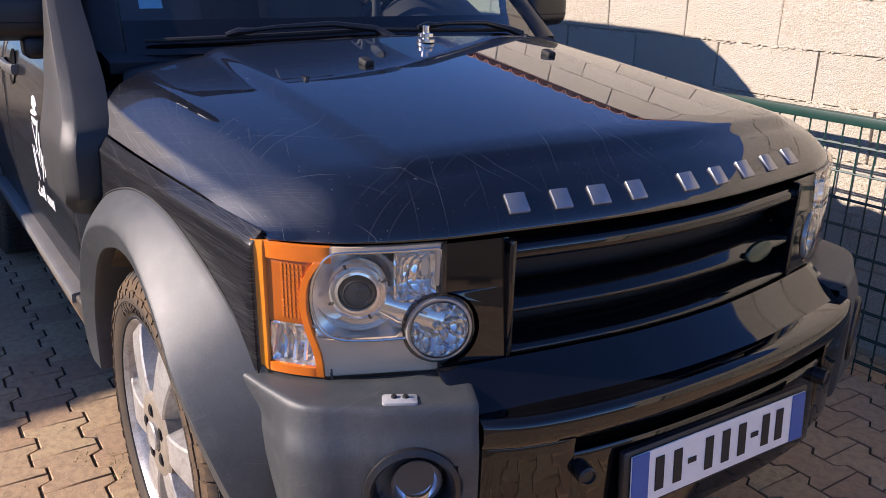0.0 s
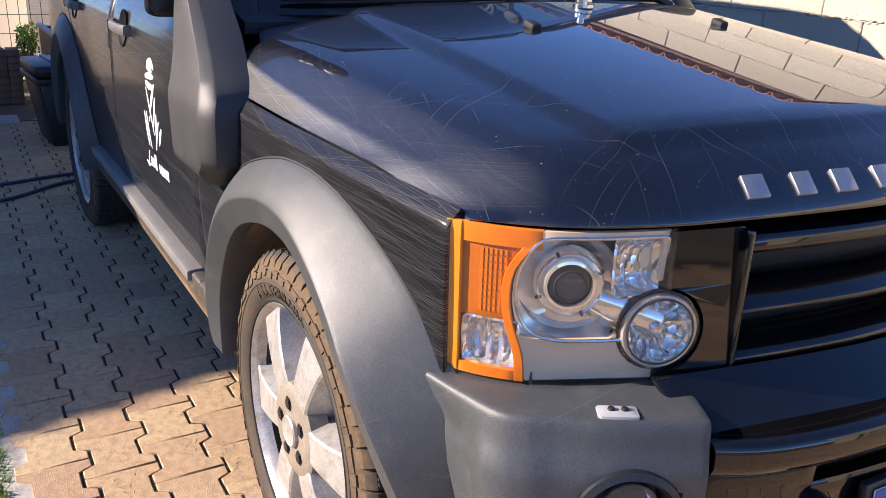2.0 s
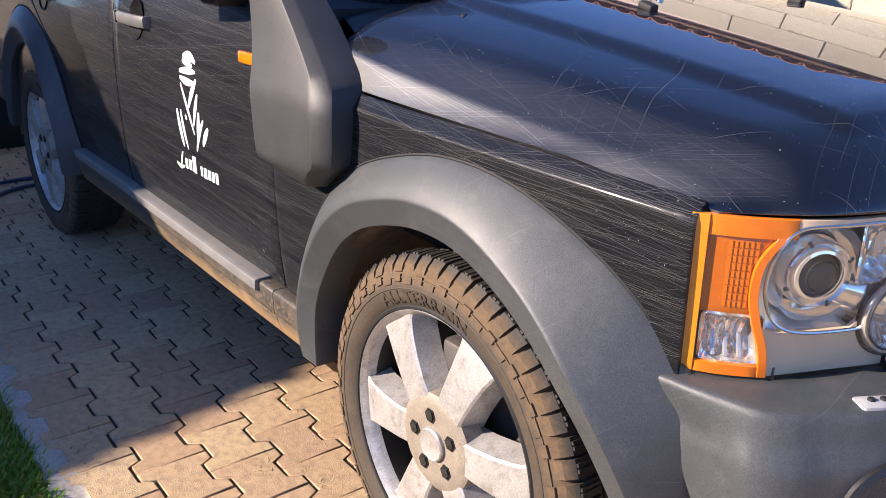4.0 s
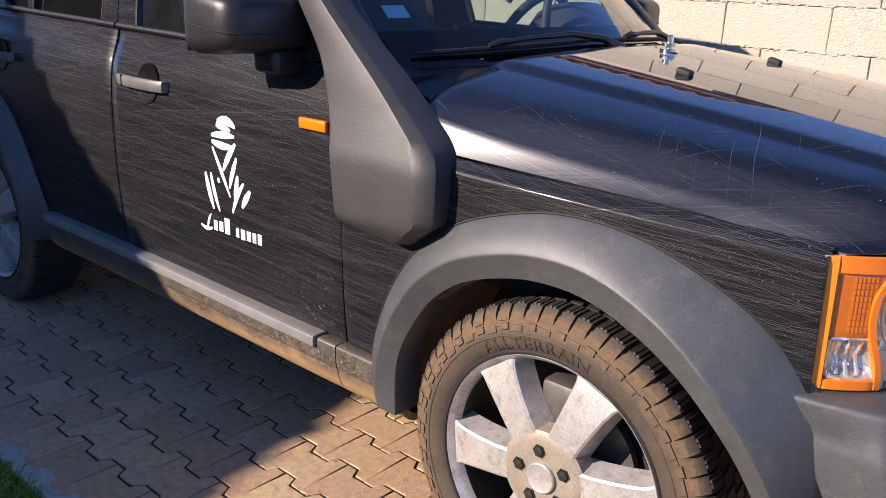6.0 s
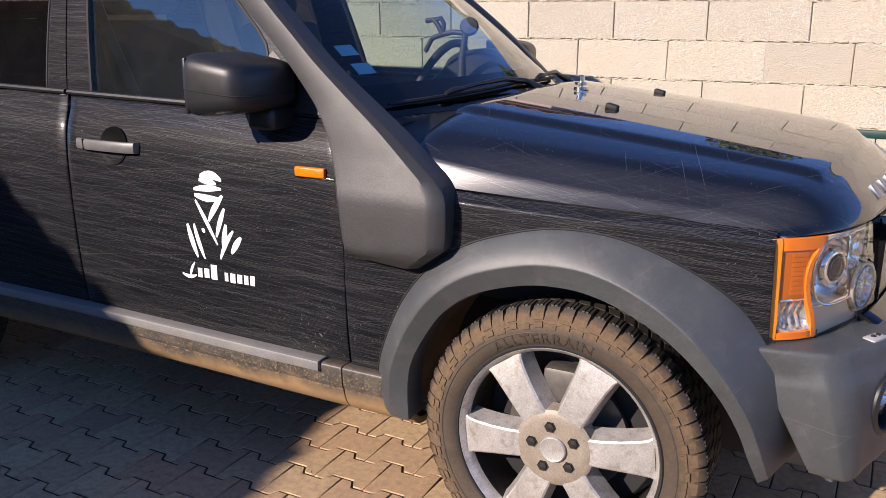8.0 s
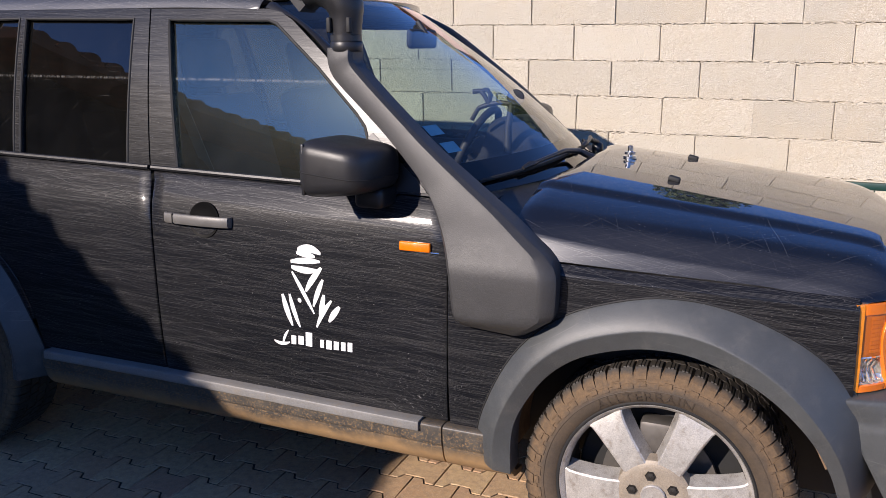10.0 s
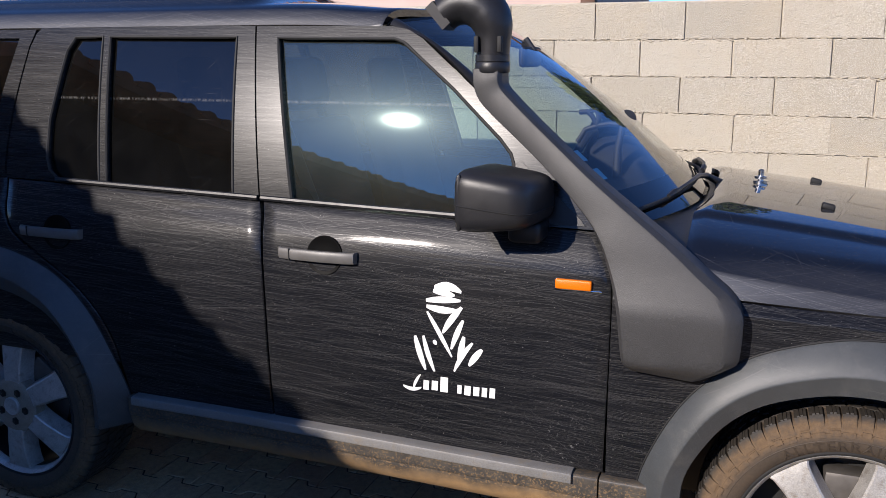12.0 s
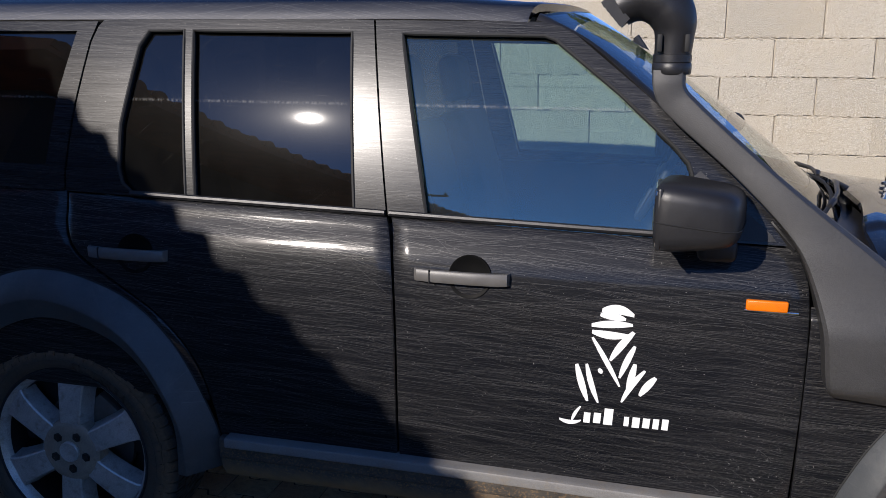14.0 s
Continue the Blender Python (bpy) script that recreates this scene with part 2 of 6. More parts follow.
SEAT_LIGHT = plain("grey seat belt webbing", (0.20, 0.19, 0.17), 0.8, 0, 0.1, 12)
DASH = plain("dark dashboard", (0.016, 0.018, 0.024), 0.6, 0, 0.15, 10, 0.3, 500)
STEEL = plain("galvanised bolt", (0.70, 0.70, 0.70), 0.22, 1.0, 0.08, 40)
GREEN = plain("green coated wire", (0.006, 0.040, 0.032), 0.45, 0, 0.15, 12)
HUB_BLACK = plain("black lug bolts and shaded barrel", (0.02, 0.018, 0.016), 0.55, 0.2, 0.2, 60)
BRAKE = plain("grey brake caliper", (0.12, 0.11, 0.10), 0.55, 0.6, 0.2, 25)


def glass_material(name, tint, clear, gloss=0.06, rough=0.0, dusty=0.03, film=(1, 1, 1), marks=0.0):
    """A thin pane: what lies behind, tinted, under a Fresnel gloss."""
    m = bpy.data.materials.new(name)
    m.use_nodes = True
    nt = m.node_tree
    nt.nodes.remove(nt.nodes["Principled BSDF"])
    tr = nd(nt, "BsdfTransparent")
    tr.inputs[0].default_value = (*[c * clear for c in tint], 1)
    sharp = nd(nt, "BsdfGlossy", Roughness=rough)
    sharp.inputs[0].default_value = (*film, 1)
    gl = sharp
    # faint broad lobes stand in for the glare round the sun's mirror image
    for weight, spread in ((0.014, 0.06), (0.016, 0.26)) if marks > 0.4 else ((0.012, 0.06), (0.008, 0.2)) if marks else ((0.010, 0.05),):
        haze = nd(nt, "BsdfGlossy", Roughness=spread)
        haze.inputs[0].default_value = (*film, 1)
        both = nd(nt, "MixShader")
        both.inputs[0].default_value = weight
        nt.links.new(gl.outputs[0], both.inputs[1])
        nt.links.new(haze.outputs[0], both.inputs[2])
        gl = both
    fr = ramp(nt, math_node(nt, "POWER", nd(nt, "LayerWeight", Blend=0.5).outputs["Facing"], 4.5), 0.0, 1.0, gloss, 1.0)
    dust = nd(nt, "BsdfDiffuse")
    dust.inputs[0].default_value = (0.35, 0.34, 0.31, 1)
    a = nd(nt, "MixShader")
    cover = ramp(nt, noise_tex(nt, 7, 8, 0.7), 0.35, 0.85, dusty * 0.3, dusty)
    if marks:
        # dried water marks: one ragged band with drips, and short wiped scratches
        xyz = nd(nt, "SeparateXYZ")
        nt.links.new(coords(nt), xyz.inputs[0])
        off = math_node(nt, "ABSOLUTE", math_node(nt, "SUBTRACT", xyz.outputs[2], 1.537))
        band = math_node(nt, "MULTIPLY", ramp(nt, off, 0.001, 0.006, 1.0, 0.0), ramp(nt, noise_tex(nt, 1.0, 4, 0.7, coords(nt, (130, 1, 60))), 0.40, 0.65))
        drip = math_node(nt, "MULTIPLY", ramp(nt, off, 0.004, 0.030, 0.45, 0.0), ramp(nt, noise_tex(nt, 1.0, 3, 0.7, coords(nt, (330, 1, 9))), 0.60, 0.70))
        wiped = most(nt, [streaks(nt, bent(nt), a, f, 0.0006, 9.0, "side", 0.60) for a, f in ((2, 50), (-38, 40))])
        cover = math_node(nt, "ADD", cover, math_node(nt, "MULTIPLY", most(nt, [band, drip, wiped]), marks))
    nt.links.new(cover, a.inputs[0])
    nt.links.new(tr.outputs[0], a.inputs[1])
    nt.links.new(dust.outputs[0], a.inputs[2])
    mix = nd(nt, "MixShader")
    nt.links.new(fr, mix.inputs[0])
    nt.links.new(a.outputs[0], mix.inputs[1])
    nt.links.new(gl.outputs[0], mix.inputs[2])
    nt.links.new(mix.outputs[0], nt.nodes["Material Output"].inputs[0])
    return m


GLASS_FRONT = glass_material("green tinted door glass", (0.70, 0.87, 0.83), 0.88, 0.17, 0.0, 0.05, (0.76, 1.0, 0.93), 0.42)
GLASS_REAR = glass_material("dark privacy glass", (0.07, 0.07, 0.075), 0.6, 0.075, 0.0, 0.02, (1, 1, 1), 0.25)
GLASS_SCREEN = glass_material("windscreen glass", (0.86, 0.93, 0.92), 0.92, 0.07)
LENS = glass_material("clear lamp lens", (0.98, 0.98, 0.96), 0.96, 0.03, 0.0, 0.05)


def lamp_plastic(name, col):
    """Moulded lens plastic with fine crossing prisms."""
    m, nt, p = mat(name)
    xyz = nd(nt, "SeparateXYZ")
    nt.links.new(coords(nt, (1, 1, 1), (0, 0, 35)), xyz.inputs[0])
    wave = lambda o, k: math_node(nt, "SINE", math_node(nt, "MULTIPLY", xyz.outputs[o], k))
    grid = math_node(nt, "MULTIPLY", wave(1, 2600), wave(2, 1700))
    c = mixc(nt, ramp(nt, grid, -0.8, 0.8), tuple(v * 0.86 for v in col), tuple(min(1, v * 1.06) for v in col))
    c = mixc(nt, ramp(nt, noise_tex(nt, 40, 3), 0.45, 0.75, 0.0, 0.35), c, tuple(v * 0.6 for v in col))
    nt.links.new(c, p.inputs["Base Color"])
    p.inputs["Roughness"].default_value = 0.25
    p.inputs["Coat Weight"].default_value = 0.6
    bump(nt, p, grid, 0.25, 0.0008)
    return m


def facet_material():
    """Mirror facets of a lamp bowl."""
    m, nt, p = mat("faceted lamp bowl")
    v = nd(nt, "TexVoronoi", Scale=55.0)
    nt.links.new(coords(nt, (1.0, 1.0, 0.45)), v.inputs["Vector"])
    p.inputs["Base Color"].default_value = (0.90, 0.87, 0.82, 1)
    p.inputs["Metallic"].default_value = 0.80
    nt.links.new(ramp(nt, noise_tex(nt, 30, 3), 0.3, 0.7, 0.03, 0.10), p.inputs["Roughness"])
    bump(nt, p, v.outputs["Distance"], 0.9, 0.012)
    return m


FACET = facet_material()
ORANGE = lamp_plastic("amber indicator plastic", (0.88, 0.20, 0.004))
DEEP_AMBER = lamp_plastic("deep amber reflector prisms", (0.55, 0.125, 0.004))
AMBER_EDGE = lamp_plastic("bright amber lens edge", (0.92, 0.29, 0.008))


# ---- mesh helpers ----
def mesh(name, verts, faces, material, parent=None, label="", smooth=True, sharp=38):
    me = bpy.data.meshes.new(name)
    me.from_pydata([tuple(v) for v in verts], [], faces)
    me.materials.append(material)
    if smooth:
        me.polygons.foreach_set("use_smooth", [True] * len(me.polygons))
        me.set_sharp_from_angle(angle=radians(sharp))
    me.update()
    ob = new(name, me)
    if parent is not None:
        ob.parent = parent
    if label:
        ob["label"] = label
    return ob


def part(name, bm, material, parent=None, label="", smooth=True, sharp=38):
    me = bpy.data.meshes.new(name)
    bm.to_mesh(me)
    bm.free()
    me.materials.append(material)
    if smooth:
        me.polygons.foreach_set("use_smooth", [True] * len(me.polygons))
        me.set_sharp_from_angle(angle=radians(sharp))
    ob = new(name, me)
    if parent is not None:
        ob.parent = parent
    if label:
        ob["label"] = label
    return ob


def curve(points):
    """A smooth function through (t, value) pairs; values are numbers or tuples."""
    ts = np.array([p[0] for p in points], float)
    vs = np.array([np.atleast_1d(p[1]) for p in points], float)
    d = np.diff(vs, axis=0) / np.diff(ts)[:, None]
    tan = np.vstack([d[:1], (d[:-1] + d[1:]) / 2, d[-1:]])
    flat = np.vstack([np.zeros_like(d[:1]), np.where(d[:-1] * d[1:] <= 0, 0, 1), np.zeros_like(d[:1])])
    flat[0] = flat[-1] = 1
    lim = np.vstack([d[:1], np.where(abs(d[:-1]) < abs(d[1:]), d[:-1], d[1:]), d[-1:]]) * 3
    tan = np.where(abs(tan) > abs(lim), lim, tan) * flat

    def f(t):
        t = min(max(t, ts[0]), ts[-1])
        i = min(int(np.searchsorted(ts, t, side="right")) - 1, len(ts) - 2)
        h = ts[i + 1] - ts[i]
        s = (t - ts[i]) / h
        r = (2 * s**3 - 3 * s**2 + 1) * vs[i] + (s**3 - 2 * s**2 + s) * h * tan[i] + (-2 * s**3 + 3 * s**2) * vs[i + 1] + (s**3 - s**2) * h * tan[i + 1]
        return float(r[0]) if len(r) == 1 else r

    return f


def steps(n, edge=0.01):
    """n spans from 0 to 1, with a narrow span at either end for a rolled edge."""
    return [0, edge] + [edge + (1 - 2 * edge) * i / n for i in range(1, n)] + [1 - edge, 1]


def skin(P, us, vs, hint, depth=0.02, roll=0.003):
    """A panel over the surface P(u, v), with rolled edges and a rim going inwards."""
    nu, nv = len(us), len(vs)
    e = 1e-3
    pts, nor = [], []
    for u in us:
        for v in vs:
            p = Vector(P(u, v))
            u0, u1, v0, v1 = max(0, u - e), min(1, u + e), max(0, v - e), min(1, v + e)
            n = (Vector(P(u1, v)) - Vector(P(u0, v))).cross(Vector(P(u, v1)) - Vector(P(u, v0)))
            n = n.normalized() if n.length > 0 else Vector(hint)
            pts.append(p)
            nor.append(n)
    mean = sum((n for n in nor), Vector())
    flip = mean.dot(Vector(hint)) < 0
    if flip:
        nor = [-n for n in nor]
    idx = lambda i, j: i * nv + j
    border = [idx(i, 0) for i in range(nu)] + [idx(nu - 1, j) for j in range(1, nv)] + [idx(i, nv - 1) for i in range(nu - 2, -1, -1)] + [idx(0, j) for j in range(nv - 2, 0, -1)]
    verts = list(pts)
    for b in border:
        verts[b] = pts[b] - nor[b] * roll
    base = len(verts)
    verts += [pts[b] - nor[b] * depth for b in border]
    faces = [(idx(i, j), idx(i + 1, j), idx(i + 1, j + 1), idx(i, j + 1)) for i in range(nu - 1) for j in range(nv - 1)]
    m = len(border)
    faces += [(border[(k + 1) % m], border[k], base + k, base + (k + 1) % m) for k in range(m)]
    if flip:
        faces = [tuple(reversed(f)) for f in faces]
    return verts, faces


def tube(path, radius, sides=10, closed=False, caps=True):
    """Verts and faces of a tube along a list of points; radius may be a list."""
    path = [Vector(p) for p in path]
    n = len(path)
    rad = radius if isinstance(radius, (list, tuple)) else [radius] * n
    verts, faces = [], []
    ref = None
    for i, p in enumerate(path):
        a = path[(i - 1) % n] if closed or i > 0 else p
        b = path[(i + 1) % n] if closed or i < n - 1 else p
        d = (b - a).normalized()
        if ref is None:
            ref = d.orthogonal().normalized()
        ref = (ref - d * ref.dot(d)).normalized()
        other = d.cross(ref)
        for k in range(sides):
            t = 2 * math.pi * k / sides
            verts.append(p + (ref * math.cos(t) + other * math.sin(t)) * rad[i])
    for i in range(n if closed else n - 1):
        for k in range(sides):
            a, b = i * sides + k, i * sides + (k + 1) % sides
            c, d2 = ((i + 1) % n) * sides + k, ((i + 1) % n) * sides + (k + 1) % sides
            faces.append((a, b, d2, c))
    if caps and not closed:
        faces.append(tuple(reversed(range(sides))))
        faces.append(tuple((n - 1) * sides + k for k in range(sides)))
    return verts, faces


def lathe(profile, m, sides=32, caps=False):
    """A body turned round the local z axis from (radius, z) pairs, laid by the matrix m."""
    verts, faces = [], []
    for r, z in profile:
        for k in range(sides):
            t = 2 * math.pi * k / sides
            verts.append(m @ Vector((r * math.cos(t), r * math.sin(t), z)))
    for i in range(len(profile) - 1):
        for k in range(sides):
            a, b = i * sides + k, i * sides + (k + 1) % sides
            faces.append((a, b, b + sides, a + sides))
    if caps:
        faces.append(tuple(reversed(range(sides))))
        faces.append(tuple((len(profile) - 1) * sides + k for k in range(sides)))
    return verts, faces


def box(lo, hi, bevel=0.004, seg=2):
    bm = bmesh.new()
    bmesh.ops.create_cube(bm, size=1)
    for v in bm.verts:
        v.co = Vector([(a + b) / 2 + c * (b - a) for a, b, c in zip(lo, hi, v.co)])
    if bevel:
        bmesh.ops.bevel(bm, geom=bm.edges[:], offset=bevel, segments=seg, affect="EDGES", profile=0.5)
    return bm


def slab(outer, holes, place, depth, hint):
    """A flat plate with holes from (x, z) outlines, laid by place((x, z)) and extruded inwards."""
    loops = [outer] + list(holes)
    tris = geometry.tessellate_polygon([[Vector((a, b, 0)) for a, b in l] for l in loops])
    flat = [p for l in loops for p in l]
    front = [Vector(place(p)) for p in flat]
    back = [p - Vector(hint) * depth for p in front]
    n = len(flat)
    faces = []
    for t in tris:
        nrm = (front[t[1]] - front[t[0]]).cross(front[t[2]] - front[t[0]])
        t = tuple(t) if nrm.dot(Vector(hint)) > 0 else tuple(reversed(t))
        faces.append(t)
        faces.append(tuple(n + i for i in reversed(t)))
    s = 0
    for l in loops:
        m = len(l)
        faces += [(s + i, s + (i + 1) % m, n + s + (i + 1) % m, n + s + i) for i in range(m)]
        s += m
    return front + back, faces


def join(*lots):
    verts, faces = [], []
    for v, f in lots:
        o = len(verts)
        verts += list(v)
        faces += [tuple(i + o for i in g) for g in f]
    return verts, faces


def fix(verts, faces):
    """Faces turned outwards."""
    bm = bmesh.new()
    vs = [bm.verts.new(v) for v in verts]
    for f in faces:
        try:
            bm.faces.new([vs[i] for i in f])
        except ValueError:
            pass
    bmesh.ops.recalc_face_normals(bm, faces=bm.faces[:])
    return bm


def smoothstep(a, b, x):
    t = min(1, max(0, (x - a) / (b - a)))
    return t * t * (3 - 2 * t)


# ---- the car: nose towards +x, front axle at x = 0, ground at z = 0 ----
BASE = curve([(0.30, 0.80), (0.40, 0.868), (0.46, 0.888), (0.55, 0.903), (0.70, 0.915), (0.85, 0.919), (1.00, 0.915), (1.07, 0.907), (1.12, 0.896), (1.16, 0.880), (1.195, 0.862), (1.21, 0.857)])
AXLE, HUB_Z, HUB_Y = -2.885, 0.385, 0.905


def up_half(z):
    """Half width of the glasshouse."""
    return 0.857 - 0.315 * (z - 1.21)


def half(x, z):
    """Half width of the body side."""
    b = BASE(z) if z < 1.21 else up_half(z)
    if x > -0.6:
        b -= 0.078 * ((x + 0.6) / 1.08) ** 2
    if x < -2.9:
        b -= 0.05 * ((-2.9 - x) / 1.0) ** 2
    return b


def belt(x):
    return 1.208 - 0.022 * (x + 1.05)


ARCH_OUT = [(-0.560, 0.385), (-0.553, 0.47), (-0.528, 0.566), (-0.462, 0.711), (-0.378, 0.822), (-0.255, 0.910), (-0.082, 0.965), (0.035, 0.975), (0.165, 0.957), (0.295, 0.908), (0.400, 0.846), (0.480, 0.768), (0.536, 0.690), (0.574, 0.581), (0.594, 0.455)]
ARCH_IN = [(-0.425, 0.375), (-0.428, 0.45), (-0.418, 0.545), (-0.372, 0.640), (-0.310, 0.722), (-0.220, 0.785), (-0.090, 0.826), (0.020, 0.835), (0.130, 0.818), (0.245, 0.770), (0.335, 0.708), (0.405, 0.632), (0.452, 0.550), (0.480, 0.470), (0.505, 0.400)]
arch_out = curve([(i / 14, p) for i, p in enumerate(ARCH_OUT)])
arch_in = curve([(i / 14, p) for i, p in enumerate(ARCH_IN)])

car = new("car")
tagged(car, "black off-road estate car with scratched paint and dusty wheels", "car")


def fender_low(x):
    """Lower edge of the front wing, hidden behind the arch moulding."""
    if x < -0.5:
        return 0.455 + max(0, (x + 0.535)) * 5.0
    r2 = 0.53**2 - (x - 0.02) ** 2
    return max(0.55, 0.385 + math.sqrt(max(0.0, r2)))


def shut(x):
    """Height of the bonnet's shut line along the side."""
    return 1.0315 - 0.041 * x


def wing_half(x, z):
    """The wing's half width, with a flat bevelled shoulder under the bonnet's shut line."""
    d = (0.027 - (shut(x) - z)) / 0.027
    return half(x, z) - 0.024 * (max(0.0, d) if d > 0.12 else 0.12 * max(0.0, (d + 0.12) / 0.24) ** 2)


def pane_half(z):
    """Half width of the door glass: slightly barrelled."""
    t = z - 1.21
    return 0.841 - 0.200 * t - 0.168 * t * t


def build_side(s):
    """The panels of one side of the car; s = -1 for the side seen, 1 for the far one."""
    hint = (0, s, 0)
    near = s < 0
    # front wing
    def wing(u, v):
        x = -0.642 + (0.484 + 0.642) * u
        lo, hi = fender_low(x), shut(x) - 0.0018
        z = lo + (hi - lo) * v
        x2 = x + 0.012 * (1 - v) * smoothstep(0.4, 0.48, x)
        return (x2, s * wing_half(x, z), z)

    n = 56 if near else 20
    front_wing = mesh("front_wing", *skin(wing, steps(n, 0.004), [0, 0.008] + [1 - (1 - i / 40) ** 1.7 for i in range(2, 40)] + [0.996, 1], hint, 0.02, 0.0015), PAINT_SIDE, car)
    # front door, below the waist
    bseam = curve([(0.46, -1.747), (0.64, -1.746), (1.14, -1.766), (1.24, -1.790)])
    fseam = curve([(0.46, -0.648), (0.9, -0.642), (1.11, -0.650), (1.18, -0.672), (1.24, -0.694)])

    def door(u, v):
        z = 0.492 + (1.204 - 0.492) * v
        a, b = bseam(z) + 0.003, fseam(z) - 0.003
        x = a + (b - a) * u
        z = 0.492 + (belt(x) - 0.492) * v
        return (x, s * half(x, z), z)

    front_door = mesh("front_door", *skin(door, steps(24, 0.004), steps(30, 0.007), hint), PAINT_SIDE, car, "black front door covered in fine horizontal scratches")
    # rear door
    rseam = curve([(0.46, -2.335), (0.58, -2.345), (0.77, -2.41), (0.90, -2.53), (0.98, -2.66), (1.06, -2.79), (1.14, -2.835), (1.25, -2.853)])

    def rdoor(u, v):
        z = 0.50 + (1.235 - 0.50) * v
        a, b = rseam(z) + 0.003, bseam(z) - 0.003
        x = a + (b - a) * u
        z = 0.50 + (belt(x) - 0.50) * v
        return (x, s * half(x, z), z)

    rear_door = mesh("rear_door", *skin(rdoor, steps(22, 0.004), steps(30, 0.007), hint), PAINT_SIDE, car)

    def quarter(u, v):
        z = 0.62 + (1.255 - 0.62) * v
        a, b = -3.90, rseam(z) - 0.003
        x = a + (b - a) * u
        return (x, s * half(x, z), z)

    quarter_panel = mesh("quarter_panel", *skin(quarter, steps(18, 0.004), steps(20, 0.007), hint), PAINT_SIDE, car)
    upn = Vector((0, s * 1.0, 0.315)).normalized()

    def lay(off):
        return lambda p: Vector((p[0], s * (pane_half(p[1]) + 0.016), p[1])) + upn * off

    def dense(poly):
        out = []
        for i, (x0, z0) in enumerate(poly):
            x1, z1 = poly[(i + 1) % len(poly)]
            n = max(1, int(math.hypot(x1 - x0, z1 - z0) / 0.035))
            out += [(x0 + (x1 - x0) * k / n, z0 + (z1 - z0) * k / n) for k in range(n)]
        return out

    # window frames
    f_out = [(-1.787, 1.228), (-1.871, 1.777), (-1.385, 1.771), (-1.330, 1.760), (-1.280, 1.733), (-1.085, 1.578), (-0.914, 1.434), (-0.735, 1.262), (-0.697, 1.205), (-1.0, 1.209)]
    f_hole = [(-1.672, 1.229), (-1.700, 1.36), (-1.784, 1.738), (-1.372, 1.733), (-1.340, 1.722), (-1.161, 1.584), (-1.002, 1.444), (-0.966, 1.404), (-0.955, 1.375), (-0.955, 1.215)]
    fr = mesh("door_frame", *slab(dense(f_out), [dense(f_hole)], lay(0.0), 0.035, upn), PAINT_FRAME, front_door)
    r_out = [(-1.793, 1.230), (-1.877, 1.777), (-2.278, 1.789), (-2.74, 1.791), (-2.775, 1.782), (-2.795, 1.760), (-2.813, 1.712), (-2.846, 1.486), (-2.858, 1.309), (-2.853, 1.252)]
    r_hole = [(-1.890, 1.232), (-1.940, 1.742), (-2.458, 1.747), (-2.402, 1.249)]
    q_hole = [(-2.434, 1.254), (-2.490, 1.748), (-2.612, 1.746), (-2.640, 1.700), (-2.676, 1.46), (-2.672, 1.33), (-2.655, 1.285), (-2.62, 1.258)]
    mesh("door_frame", *slab(dense(r_out), [dense(r_hole), dense(q_hole)], lay(0.0), 0.035, upn), PAINT_FRAME, rear_door)
    s_out = [(-2.862, 1.252), (-2.866, 1.309), (-2.853, 1.486), (-2.820, 1.712), (-2.80, 1.775), (-3.85, 1.775), (-3.93, 1.4), (-3.93, 1.25)]
    s_hole = [(-2.935, 1.33), (-2.912, 1.55), (-2.872, 1.745), (-3.74, 1.745), (-3.82, 1.5), (-3.82, 1.33)]
    mesh("upper_quarter", *slab(dense(s_out), [dense(s_hole)], lay(0.0), 0.035, upn), PAINT_FRAME, quarter_panel)
    # panes
    for poly, g, dad in ((f_hole, GLASS_FRONT, front_door), (r_hole, GLASS_REAR, rear_door), (q_hole, GLASS_REAR, rear_door), (s_hole, GLASS_REAR, quarter_panel)):
        pane = curved_pane(poly, s, g, dad)
    # weather seals round the glass
    for poly, dad in ((f_hole, front_door), (r_hole, rear_door), (q_hole, rear_door)):
        ring = [lay(-0.001)(p) for p in dense(poly)]
        mesh("window_seal", *tube(ring, 0.0055, 6, closed=True), DARK, dad)
    # waist moulding
    for a, b, dad in ((-1.782, -0.955, front_door), (-2.62, -1.795, rear_door)):
        line = [Vector((a + (b - a) * i / 12, 0, 0)) for i in range(13)]
        pts = [Vector((p.x, s * (pane_half(belt(p.x) + 0.012) + 0.020), belt(p.x) + 0.012)) for p in line]
        mesh("waist_trim", *tube(pts, 0.009, 8), SATIN, dad)
    if near:
        mesh("mirror_sail", *slab([(-0.949, 1.214), (-0.949, 1.372), (-0.935, 1.385), (-0.75, 1.232), (-0.735, 1.213)], [], lay(0.004), 0.02, upn), SATIN, front_door)
    # sill
    prof = [(0.862, 0.503), (0.912, 0.506), (0.924, 0.503), (0.927, 0.495), (0.926, 0.470), (0.923, 0.440), (0.917, 0.432)]
    low = [(0.919, 0.434), (0.914, 0.412), (0.900, 0.380), (0.868, 0.352), (0.80, 0.338)]
    ledge = [(0.876, 0.513), (0.918, 0.5125), (0.934, 0.5105), (0.9385, 0.506), (0.939, 0.484), (0.934, 0.478)]
    for name, pr, m, xa, xb in (("sill_cover", prof, SILL, -2.325, -0.66), ("sill_bottom", low, SILL, -2.325, -0.66), ("sill_ledge", ledge, SILVER, -2.30, -0.735), ("sill_end", prof, SILL, -0.655, -0.43), ("sill_end_bottom", low, SILL, -0.655, -0.43)):
        pf = curve([(i / (len(pr) - 1), p) for i, p in enumerate(pr)])

